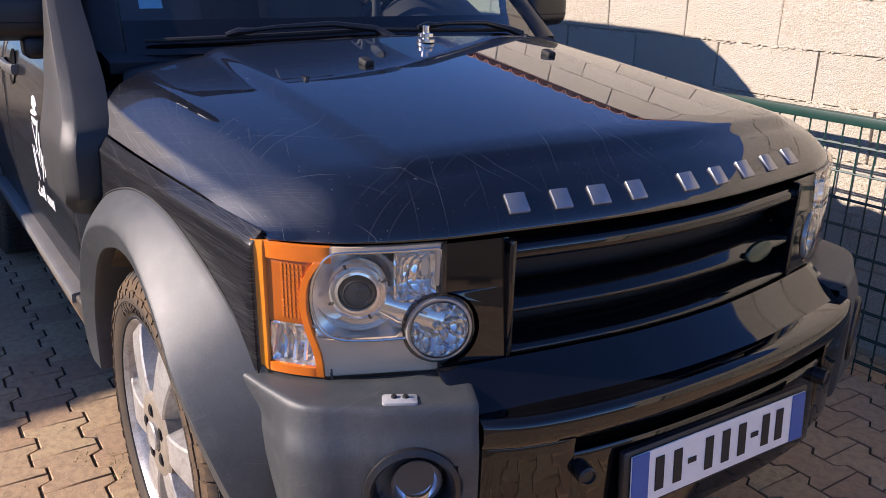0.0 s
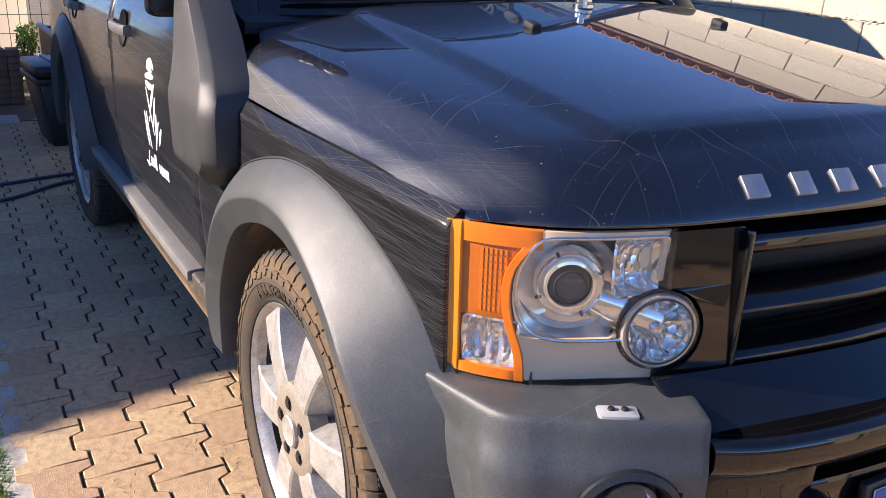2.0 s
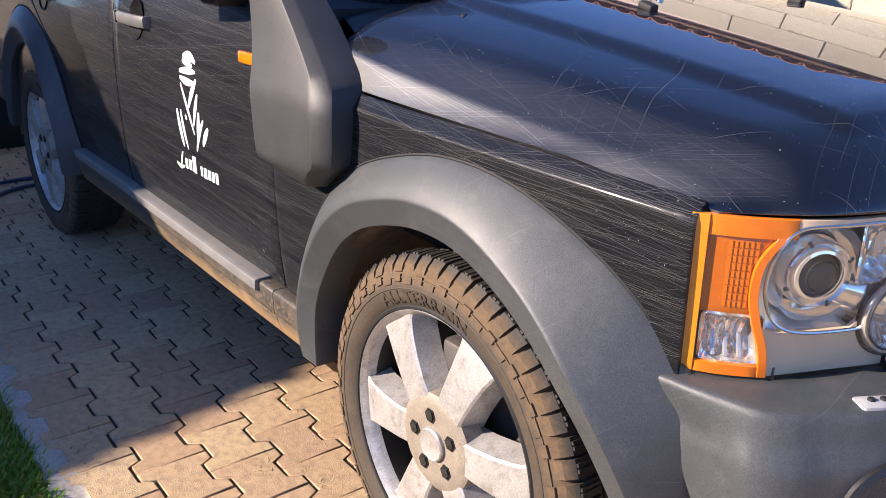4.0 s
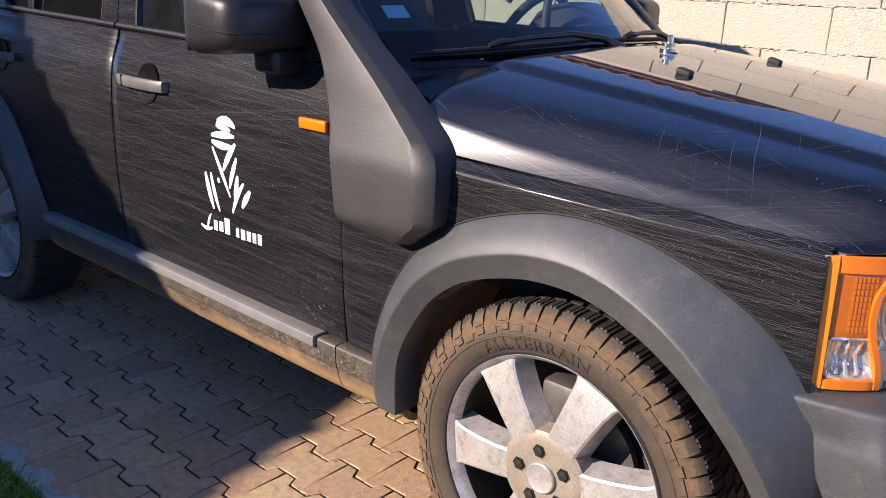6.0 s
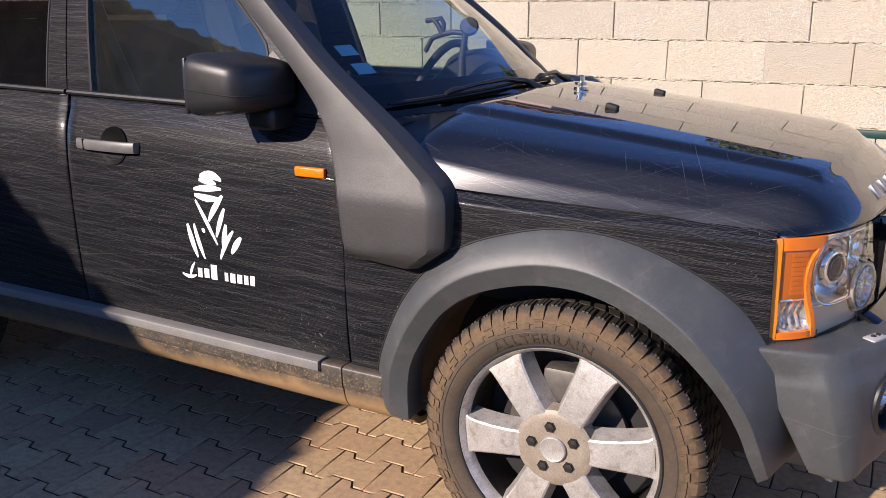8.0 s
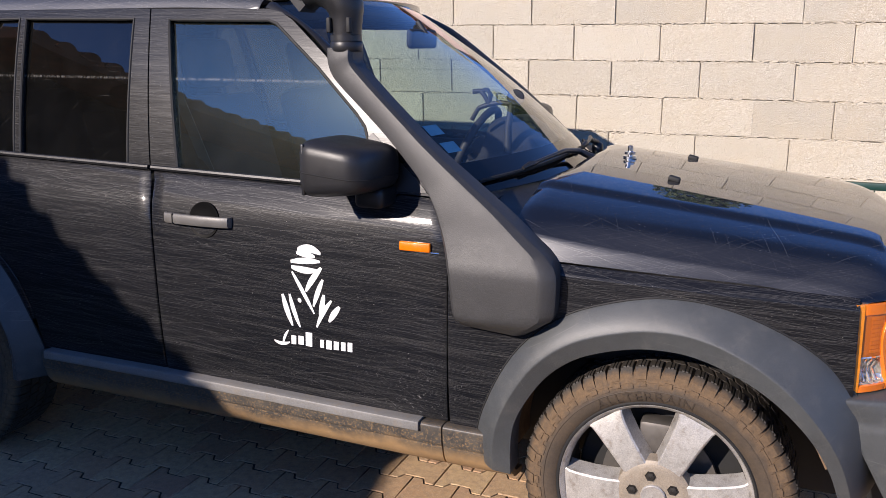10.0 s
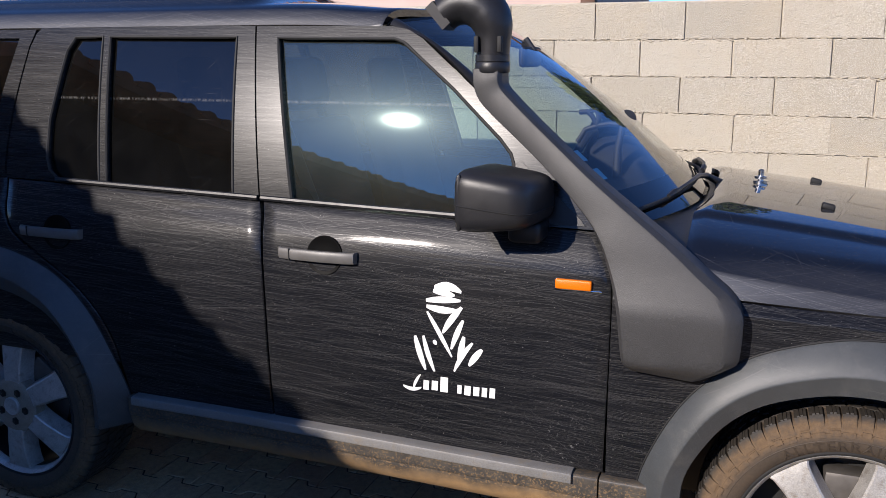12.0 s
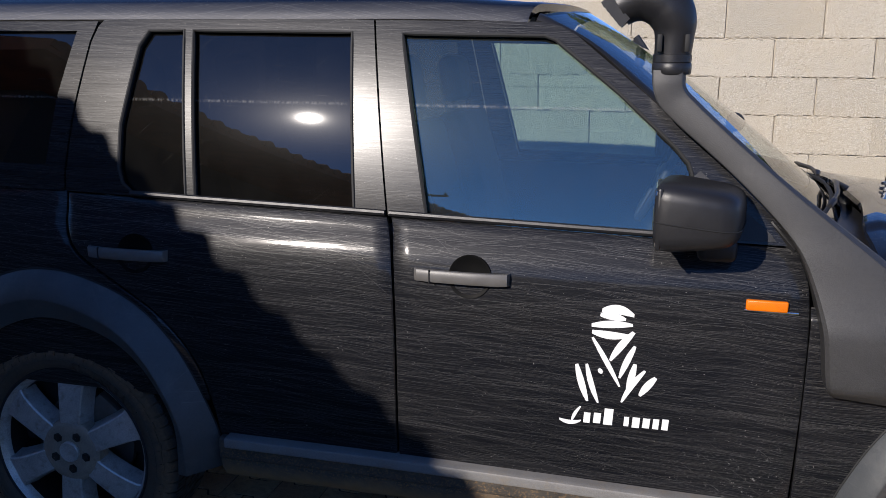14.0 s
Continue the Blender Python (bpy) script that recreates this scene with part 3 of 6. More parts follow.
        def sill(u, v):
            x = xa + (xb - xa) * u
            y, z = pf(v)
            return (x, s * y, z - 0.018 * smoothstep(-2.0, -0.5, x))

        mesh(name, *skin(sill, steps(20, 0.002), [i / 14 for i in range(15)], (0, s, 0.2), 0.02, 0.001), m, car)
    # arch mouldings
    for dx, name in ((0.0, "front"), (AXLE, "rear")):
        def flare(u, v):
            o, i = arch_out(u), arch_in(u)
            if dx:
                o = np.array((o[0] * (1.0 if o[0] < 0 else 0.92), 0.385 + (o[1] - 0.385) * 1.06))
                i = np.array((i[0] * (1.0 if i[0] < 0 else 0.92), 0.385 + (i[1] - 0.385) * 1.04))
                o[0], i[0] = -o[0], -i[0]
            root = half(o[0] + dx, min(o[1], 1.0))
            # the ridge runs inwards towards the front
            ridge = 0.50 + 0.13 * smoothstep(0.5, 0.85, u if not dx else 1 - u)
            if v < 0.5:
                v *= ridge / 0.5
            elif v < 0.86:
                v = ridge + (v - 0.5) / 0.36 * (0.86 - ridge)
            k = min(1, v / 0.86)
            x, z = o[0] + (i[0] - o[0]) * k, o[1] + (i[1] - o[1]) * k
            fore = smoothstep(0.45, 0.75, u if not dx else 1 - u)
            high = 0.046 + 0.020 * fore
            bulge = high * (1 - (1 - min(1, v / ridge)) ** (1.6 - 0.6 * fore)) if v < ridge else high - 0.030 * (v - ridge) / (0.86 - ridge)
            y = root * (1 - k) + 0.908 * k + bulge * (1.0 if not dx else 0.9) + 0.012 * k
            if dx == 0.0 and u > 0.72:
                y -= 0.080 * ((u - 0.72) / 0.28) ** 1.5
            if v > 0.86:
                q = (v - 0.86) / 0.14
                y -= 0.075 * q
                z += 0.01 * q if u > 0.1 else 0
            return (x + dx, s * y, z)

        vs = [0, 0.02, 0.07, 0.14, 0.22, 0.31, 0.40, 0.47, 0.493, 0.507, 0.53, 0.62, 0.74, 0.85, 0.865, 0.88, 0.93, 1.0]
        mesh("wheel_arch_moulding", *skin(flare, steps(60, 0.006), vs, hint, 0.006, 0.001), PLASTIC, car, "grey grained plastic wheel arch moulding")
        # dark cord laid in for the shadow line between moulding and wing
        gap = [Vector(flare(i / 50, 0.0)) for i in range(51)]
        mesh("arch_gap", *tube(gap, 0.0032, 5), DARK, car)
        # liner
        lin = lambda u, v: (dx + 0.475 * math.cos(math.pi * (1.02 - 0.90 * u)), s * (0.90 - 0.34 * v), 0.385 + 0.445 * math.sin(math.pi * (1.02 - 0.90 * u)) + 0.0)
        mesh("wheel_arch_liner", *skin(lin, steps(24, 0.01), [0, 0.3, 0.6, 1], (0, 0, -1), 0.008, 0.0), LINER, car)
        mesh("inner_arch_wall", *skin(lambda u, v: (dx - 0.47 + 0.94 * u, s * 0.555, 0.44 + 0.43 * v), [0, 0.5, 1], [0, 0.5, 1], hint, 0.02, 0), LINER, car)
    return front_wing, front_door, rear_door, quarter_panel


def curved_pane(poly, s, material, dad):
    """A door glass with a light barrel curve, cut to a ruled outline."""
    zs = [p[1] for p in poly]
    lo, hi = min(zs) - 0.012, max(zs) + 0.012
    n = len(poly)

    def ends(z):
        xs = []
        for i in range(n):
            (x0, z0), (x1, z1) = poly[i], poly[(i + 1) % n]
            if (z0 - z) * (z1 - z) <= 0 and z0 != z1:
                xs.append(x0 + (x1 - x0) * (z - z0) / (z1 - z0))
        return (min(xs) - 0.012, max(xs) + 0.012) if xs else None

    def P(u, v):
        z = lo + (hi - lo) * v
        zc = min(max(z, min(zs) + 1e-4 + 0.02), max(zs) - 1e-4)
        a, b = ends(zc)
        return (a + (b - a) * u, s * pane_half(z), z)

    ob = mesh("window_pane", *skin(P, [i / 8 for i in range(9)], [i / 24 for i in range(25)], (0, s, 0), 0.004, 0), material, dad)
    ob.visible_shadow = material is not GLASS_FRONT
    return ob


wing_r, door_r, rdoor_r, quarter_r = build_side(-1)
wing_l, door_l, rdoor_l, quarter_l = build_side(1)

# ---- bonnet ----
nose = curve([(0.0, 0.742), (0.14, 0.737), (0.28, 0.720), (0.42, 0.697), (0.56, 0.668), (0.68, 0.618), (0.76, 0.560), (0.812, 0.500), (0.84, 0.44)])


def bonnet_top(x, y):
    z = 1.118 + 0.112 * ((0.62 - x) / 0.9) ** 0.85 if x < 0.62 else 1.118 - 0.25 * (x - 0.62)
    z -= 0.050 * (y / 0.8) ** 2 + 0.034 * (y / 0.8) ** 6
    # raised middle with a ramp along its sides and its front
    side = min(1, max(0, (0.590 - abs(y)) / 0.034))
    front = min(1, max(0, (nose(min(abs(y), 0.84)) - 0.098 - x) / 0.034))
    z += 0.0125 * (smoothstep(0, 1, min(side, front)) * 0.6 + 0.4 * min(side, front))
    return z


CREASE = curve([(-0.45, 0.80), (-0.2, 0.62), (0.05, 0.47), (0.30, 0.37), (0.55, 0.32)])


def edge_roll(inset, x):
    """Rise of the bonnet from its side edge: a steep flank, a tight crease, then a rounded shoulder."""
    c, ic = CREASE(x), 0.026
    flank = c * inset / ic
    r = (inset - ic) / (0.145 - ic)
    top = c + (1 - c) * (1 - max(0.0, 1 - r) ** 1.6) if r > -0.2 else flank + 1
    k = 0.05
    h = max(k - abs(flank - top), 0) / k
    return min(1, min(flank, top) - h * h * k / 4)


def bonnet(u, v):
    w = 2 * v - 1
    # lateral position: even over the middle, dense in the rolled edge
    ya = abs(w)
    inset = 0.145 * max(0.0, 1 - (ya - 0.6) / 0.4) ** 1.7 if ya > 0.6 else None
    xr = -0.388
    x_guess = xr + (0.6 - xr) * u
    for _ in range(3):
        hw = wing_half(min(x_guess, 0.484), shut(min(x_guess, 0.484))) - 0.002
        if inset is not None:
            y = hw - inset
        else:
            y = (hw - 0.145) * ya / 0.6
        xf = nose(min(y, 0.84))
        rear = xr - 0.03 - 0.045 * smoothstep(0.25, 0.60, y) if inset is None else xr - 0.075 * smoothstep(0.0, 0.045, inset)
        # forward position: dense in the rolled front
        if u < 0.6:
            x_guess = rear + (xf - 0.20 - rear) * u / 0.6
            fin = 0.20 + (0.6 - u) / 0.6 * 0.8
        else:
            fin = 0.20 * (1 - (u - 0.6) / 0.4) ** 1.5
            x_guess = xf - fin
    x = x_guess
    ks = 1.0 if inset is None else edge_roll(inset, x)
    q = min(1, fin / 0.20)
    kf = (1 - (1 - q) ** 2.6) ** (1 / 1.5)
    ez = shut(x) + 0.0018
    fz = 0.997 + 0.008 * (1 - (y / 0.84) ** 2)
    lowz = fz if inset is None else ez + (fz - ez) * smoothstep(0.22, 0.0, fin)
    z = lowz + (bonnet_top(x, y) - lowz) * ks * kf
    # rear lip
    z -= 0.012 * smoothstep(0.03, 0.0, x - rear) if u < 0.2 else 0
    return (x, y if w > 0 else -y, z)


us = [0, 0.004] + [0.6 * i / 26 for i in range(1, 26)] + [0.6 + 0.4 * i / 60 for i in range(61)]
vh = [0, 0.004] + [0.2 * i / 26 for i in range(1, 27)] + [0.2 + 0.3 * i / 60 for i in range(1, 61)]
vs = vh + [1 - v for v in reversed(vh[:-1])]
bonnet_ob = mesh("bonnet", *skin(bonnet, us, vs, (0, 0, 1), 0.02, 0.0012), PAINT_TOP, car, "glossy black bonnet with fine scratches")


def on_bonnet(x, y):
    return bonnet_top(x, abs(y))


def nose_spot(y, z):
    """A place on the rolled front of the bonnet and a matrix that lies on it, x outwards."""
    def at(u):
        lo, hi = 0.0, 1.0
        for _ in range(30):
            mid = (lo + hi) / 2
            lo, hi = (mid, hi) if bonnet(u, mid)[1] < y else (lo, mid)
        return Vector(bonnet(u, lo)), lo
    lo, hi = 0.6, 1.0
    for _ in range(30):
        mid = (lo + hi) / 2
        lo, hi = (mid, hi) if at(mid)[0].z > z else (lo, mid)
    p, v = at(lo)
    side = (Vector(bonnet(lo, v + 0.01)) - Vector(bonnet(lo, v - 0.01))).normalized()
    up = (at(lo - 0.01)[0] - at(lo + 0.01)[0]).normalized()
    n = side.cross(up).normalized()
    up = n.cross(side)
    return Matrix(((n.x, side.x, up.x, p.x), (n.y, side.y, up.y, p.y), (n.z, side.z, up.z, p.z), (0, 0, 0, 1)))


# lettering on the nose as plain silver bars
for k, y in enumerate([-0.396, -0.303, -0.219, -0.128, 0.018, 0.117, 0.218, 0.322, 0.428]):
    w = 0.019 if k % 2 else 0.021
    bm = box((-0.002, -w, -0.021), (0.005, w, 0.021), 0.002)
    ob = part("letter_block", bm, LETTER, bonnet_ob)
    ob.matrix_basis = nose_spot(y, 1.046)
# washer nozzles and the aerial stub
for y in (-0.295, 0.305):
    m = pose(-0.068, y, on_bonnet(-0.068, y) + 0.006)
    bm = box((-0.022, -0.014, -0.010), (0.018, 0.014, 0.008), 0.006, 3)
    bmesh.ops.transform(bm, matrix=m @ pose(0, 0, 0, 0, 14, 0), verts=bm.verts)
    part("washer_nozzle", bm, DARK, bonnet_ob)
am = pose(-0.272, 0.012, on_bonnet(-0.272, 0))
part("aerial_mount", fix(*lathe([(0.026, 0.0), (0.026, 0.008), (0.010, 0.009), (0.010, 0.014), (0.022, 0.015), (0.022, 0.024), (0.010, 0.026), (0.010, 0.045), (0.006, 0.047)], am, 20)), STEEL, bonnet_ob, "galvanised aerial mount bolt")

# ---- front end ----
plan = curve([(0.0, (0.481, 0.839)), (0.22, (0.541, 0.797)), (0.45, (0.597, 0.735)), (0.70, (0.640, 0.650)), (0.90, (0.664, 0.575)), (1.0, (0.672, 0.548))])


def lamp_point(s, u, z, back=0.0):
    x, y = plan(u)
    d = plan(min(1, u + 0.01)) - plan(max(0, u - 0.01))
    n = Vector((-d[1], d[0], 0)).normalized()
    n = Vector((abs(n.x), abs(n.y), 0))
    x += 0.085 * (1.0 - z) * 0.3
    return Vector((x - n.x * back, s * (y - n.y * back), z))


def lamp_patch(s, u0, u1, z0, z1, back, nu=12, nv=6, depth=0.01, roll=0.002):
    return skin(lambda u, v: lamp_point(s, u0 + (u1 - u0) * u, z0 + (z1 - z0) * v, back), steps(nu, 0.03), steps(nv, 0.04), (1, 0.6 * s, 0), depth, roll)


def build_lamp(s):
    lamp = mesh("headlight", *lamp_patch(s, 0.0, 1.0, 0.742, 0.998, 0.075, 16, 8, 0.03), DARK, car, "clear headlight with amber corner indicator")
    hint = (1, 0.6 * s, 0)
    mesh("indicator_edge", *lamp_patch(s, 0.0, 0.075, 0.748, 0.994, 0.006, 6, 8), AMBER_EDGE, lamp)
    mesh("indicator_top", *lamp_patch(s, 0.072, 0.44, 0.963, 0.994, 0.009, 8, 4), ORANGE, lamp)
    # the amber field is scooped out round the clear lens
    scoop = curve([(0.742, 0.392), (0.79, 0.380), (0.84, 0.335), (0.88, 0.314), (0.93, 0.332), (0.965, 0.395), (0.995, 0.44)])

    def field(z0, z1, a, back):
        return lambda u, v: lamp_point(s, a(z0 + (z1 - z0) * v)[0] + (a(z0 + (z1 - z0) * v)[1] - a(z0 + (z1 - z0) * v)[0]) * u, z0 + (z1 - z0) * v, back)

    lens = mesh("indicator_lens", *skin(field(0.843, 0.966, lambda z: (0.07, scoop(z) - 0.038), 0.014), steps(8, 0.03), steps(10, 0.03), hint, 0.01, 0.002), DEEP_AMBER, lamp)
    for k in range(6):
        for n in range(9):
            u, z = 0.165 + 0.022 * k, 0.856 + 0.0115 * n
            if u < scoop(z) - 0.05:
                mesh("prism", *skin(lambda a, b: lamp_point(s, u + 0.018 * a, z + 0.009 * b, 0.0135 - 0.0016 * a), [0, 1], [0, 1], hint, 0.003, 0), DEEP_AMBER, lens, smooth=False)
    mesh("indicator_rib", *skin(field(0.747, 0.966, lambda z: (scoop(z) - 0.040, scoop(z)), 0.007), steps(3, 0.08), steps(14, 0.03), hint, 0.012, 0.002), ORANGE, lamp)
    mesh("indicator_lower_edge", *lamp_patch(s, 0.075, 0.352, 0.747, 0.765, 0.008, 8, 3), ORANGE, lamp)
    mesh("sidelight_bowl", *skin(lambda u, v: lamp_point(s, 0.095 + 0.255 * u, 0.768 + 0.074 * v, 0.012 + 0.040 * (1 - (2 * u - 1) ** 4) * (1 - (2 * v - 1) ** 4)), steps(10, 0.03), steps(8, 0.04), hint, 0.004, 0), FACET, lamp)
    bc = lamp_point(s, 0.20, 0.808, 0.036)
    bx = Vector((0.75, 0.66 * s, 0)).normalized()
    part("sidelight_bulb", fix(*lathe([(0.010, 0.0), (0.010, 0.014), (0.006, 0.020), (0.001, 0.021)], Matrix.Translation(bc) @ bx.to_track_quat("Z", "Y").to_matrix().to_4x4(), 12)), LENS, lamp)
    for i in range(3):
        a = lamp_point(s, 0.16 + 0.06 * i, 0.772, 0.022)
        b = lamp_point(s, 0.16 + 0.06 * i, 0.838, 0.022)
        mesh("sidelight_flute", *tube([a, (a + b) / 2 - Vector((0.012, 0.010 * s, 0)), b], 0.004, 6), SILVERED, lamp)
    arc = lambda a, b, n: [(1.0 + 0.198 * math.cos(radians(a + (b - a) * k / n)), 0.835 + 0.073 * math.sin(radians(a + (b - a) * k / n))) for k in range(n + 1)]
    low_edge = [(0.394 + 0.591 * k / 10, 0.748) for k in range(10)]
    panel = low_edge + [(0.985, 0.748), (0.985, 0.762)] + [p for p in reversed(arc(176, 268, 10)) if p[0] < 0.985] + [(0.78 - 0.36 * k / 8, 0.820) for k in range(1, 9)] + [(scoop(z) + 0.002, z) for z in (0.824, 0.81, 0.79, 0.77)]
    mesh("bezel_panel", *slab(panel, [], lambda p: lamp_point(s, p[0], p[1], 0.012), 0.008, hint), BEIGE, lamp)
    mesh("bezel_inner", *lamp_patch(s, 0.940, 0.992, 0.912, 0.985, 0.010, 4, 6), BEIGE, lamp)
    mesh("bezel_top", *lamp_patch(s, 0.42, 0.985, 0.980, 0.993, 0.010, 10, 2), BEIGE, lamp)

    def cavity(u, v):
        z = 0.818 + 0.164 * v
        a0 = scoop(z) + 0.006
        a = a0 + (0.98 - a0) * u
        back = 0.02 + 0.05 * (1 - (2 * u - 1) ** 2) * (1 - (2 * v - 1) ** 4) ** 0.5
        d = math.hypot((a - 1.0) * 0.37, z - 0.835)
        return lamp_point(s, a, z, back + 0.05 * smoothstep(0.095, 0.070, d))

    rim = [(0.79, 0.819), (0.62, 0.819), (0.50, 0.821), (0.42, 0.829), (0.372, 0.846), (0.345, 0.870), (0.336, 0.895), (0.350, 0.930), (0.385, 0.958), (0.43, 0.976), (0.50, 0.983), (0.70, 0.984), (0.90, 0.984), (0.972, 0.980), (0.978, 0.95), (0.978, 0.918)]
    rim_at = curve([(k / (len(rim) - 1), p) for k, p in enumerate(rim)])
    mesh("reflector_rim", *tube([lamp_point(s, *rim_at(k / 60), 0.010) for k in range(61)], 0.0030, 8), STEEL, lamp)
    mesh("reflector", *skin(cavity, steps(24, 0.02), steps(14, 0.03), hint, 0.004, 0), CAVITY, lamp)
    c = lamp_point(s, 0.565, 0.908, 0.026)
    ax = Vector((0.86, 0.50 * s, 0.0)).normalized()
    rot = Matrix.Translation(c) @ ax.to_track_quat("Z", "Y").to_matrix().to_4x4()
    part("projector_shroud", fix(*lathe([(0.0535, -0.02), (0.0525, 0.006), (0.049, 0.011), (0.044, 0.006), (0.041, 0.004), (0.039, 0.013), (0.0345, 0.014), (0.033, 0.0)], rot, 44, False)), SILVERED, lamp, "chrome projector ring")
    part("projector_bowl", fix(*lathe([(0.079, -0.006), (0.074, -0.017), (0.066, -0.024), (0.054, -0.028)], rot, 44, False)), SILVERED, lamp)
    part("projector_lens", fix(*lathe([(0.033, 0.0), (0.029, 0.011), (0.019, 0.018), (0.008, 0.021), (0.001, 0.0215)], rot, 32)), LENS, lamp)
    for k in range(4):
        t = radians(25 + 90 * k)
        mesh("shroud_clip", *tube([rot @ Vector((0.047 * math.cos(t), 0.047 * math.sin(t), 0.010)), rot @ Vector((0.055 * math.cos(t), 0.055 * math.sin(t), 0.006))], 0.0028, 6), BRAKE, lamp)
    for r0, h0 in ((0.0335, 0.004), (0.024, 0.0165)):
        mesh("projector_ring", *tube([rot @ Vector((r0 * math.cos(t), r0 * math.sin(t), h0)) for t in [2 * math.pi * k / 36 for k in range(36)]], 0.0016, 6, closed=True), DARK, lamp)
    part("projector_core", fix(*lathe([(0.034, -0.004), (0.033, -0.001), (0.016, -0.008), (0.001, -0.010)], rot, 32)), BRAKE, lamp)
    def bowl(u, v):
        a, z = 0.745 + 0.20 * u, 0.888 + 0.090 * v
        return lamp_point(s, a, z, 0.016 + 0.030 * (1 - (2 * u - 1) ** 4) * (1 - (2 * v - 1) ** 4))
    mesh("side_bowl", *skin(bowl, steps(10, 0.03), steps(8, 0.04), hint, 0.004, 0), FACET, lamp)
    # round main beam at the inner lower corner
    c2 = Vector((0.673, s * 0.560, 0.833))
    ax2 = Vector((0.93, 0.36 * s, 0.02)).normalized()
    r2 = Matrix.Translation(c2) @ ax2.to_track_quat("Z", "Y").to_matrix().to_4x4() @ Matrix.Scale(0.92, 4)
    can = [lamp_point(s, 0.66, 0.882, 0.060), lamp_point(s, 0.78, 0.865, 0.058), c2 - ax2 * 0.062]
    mesh("main_beam_can", *tube(can, [0.030, 0.042, 0.048], 28), SILVERED, lamp)
    part("main_beam_rim", fix(*lathe([(0.058, -0.03), (0.067, -0.014), (0.067, -0.002), (0.065, 0.002), (0.061, 0.002), (0.0575, -0.002)], r2, 44)), LENS_RING, lamp)
    part("main_beam_line", fix(*tube([r2 @ Vector((0.0585 * math.cos(t), 0.0585 * math.sin(t), 0.004)) for t in [2 * math.pi * k / 40 for k in range(40)]], 0.0013, 6, closed=True)), DARK, lamp)
    part("main_beam_bowl", fix(*lathe([(0.0575, 0.0), (0.053, -0.010), (0.041, -0.024), (0.020, -0.034), (0.001, -0.036)], r2, 40)), FACET, lamp)
    for k in range(9):
        t = 2 * math.pi * k / 9
        a = r2 @ Vector((0.018 * math.cos(t), 0.018 * math.sin(t), -0.034))
        b = r2 @ Vector((0.052 * math.cos(t + 0.25), 0.052 * math.sin(t + 0.25), -0.007))
        mesh("bowl_facet", *tube([a, b], [0.003, 0.005], 4), CHROME, lamp)
    part("main_beam_bulb", fix(*lathe([(0.012, -0.03), (0.012, -0.012), (0.007, -0.006), (0.001, -0.005)], r2, 16)), CHROME, lamp)
    part("main_beam_lens", fix(*lathe([(0.071, 0.002), (0.058, 0.010), (0.030, 0.016), (0.001, 0.018)], r2, 36)), LENS, lamp).visible_shadow = False
    cov = mesh("lens_cover", *lamp_patch(s, 0.0, 1.0, 0.741, 0.9985, 0.0, 18, 8, 0.003, 0.001), LENS, lamp)
    cov.visible_shadow = False
    # black panel between lamp and grille
    notch = [(0.556 - 0.070 * math.sin(radians(t)), 0.833 + 0.070 * math.cos(radians(t))) for t in range(0, 181, 12)]
    shape = [(0.552, 0.992)] + notch + [(0.556, 0.715)] + [(0.425, 0.715 + 0.277 * k / 6) for k in range(7)]
    mesh("lamp_surround", *slab(shape, [], lambda p: Vector((nose(p[0]) + 0.02 * (0.992 - p[1]) / 0.277 - 0.004, s * p[0], p[1])), 0.03, (1, 0, 0)), GLOSS, car)
    ring = [r2 @ Vector((0.0705 * math.cos(t), 0.0705 * math.sin(t), -0.010)) for t in [2 * math.pi * k / 28 for k in range(28)]]
    mesh("main_beam_collar", *tube(ring, 0.0035, 8, closed=True), GLOSS, lamp)
    return lamp


build_lamp(-1)
build_lamp(1)

# grille bars
grille = mesh("grille", *skin(lambda u, v: (nose(abs(0.43 * (2 * u - 1))) - 0.075, 0.43 * (2 * u - 1), 0.70 + 0.29 * v), [i / 12 for i in range(13)], [0, 0.5, 1], (1, 0, 0), 0.02, 0), DARK, car, "black grille with three glossy bars")
for z0, z1 in ((0.942, 0.990), (0.842, 0.892), (0.758, 0.798)):
    prof = curve([(0, (-0.058, z1)), (0.08, (-0.050, z1 - 0.001)), (0.62, (0.001, z0 + 0.017)), (0.72, (0.006, z0 + 0.011)), (0.85, (0.002, z0 + 0.003)), (1, (-0.05, z0))] if z0 < 0.9 else [(0, (-0.05, z1 - 0.004)), (0.35, (-0.012, z1 - 0.008)), (0.55, (0.004, z1 - 0.018)), (0.72, (0.006, z0 + 0.016)), (0.85, (-0.004, z0 + 0.004)), (1, (-0.05, z0))])

    def bar(u, v):
        y = 0.42 * (2 * u - 1)
        dx, z = prof(v)
        return (nose(abs(y)) + dx + 0.06 * (0.99 - z) * 0.4, y, z)

    mesh("grille_bar", *skin(bar, steps(30, 0.004), [i / 22 for i in range(23)], (1, 0, 0.2), 0.006, 0.001), GLOSS, grille)
for s in (-1, 1):
    part("grille_end", box((0.655, s * 0.428 - 0.007, 0.74), (0.712, s * 0.428 + 0.007, 0.99), 0.004), GLOSS, grille)


def apron(u, v):
    """The sloping gloss panel between grille and bumper bar."""
    y = 0.57 * (2 * u - 1)
    return (nose(abs(y)) + 0.015 + 0.105 * (1 - v) ** 0.9, y, 0.708 + 0.055 * v**1.3)


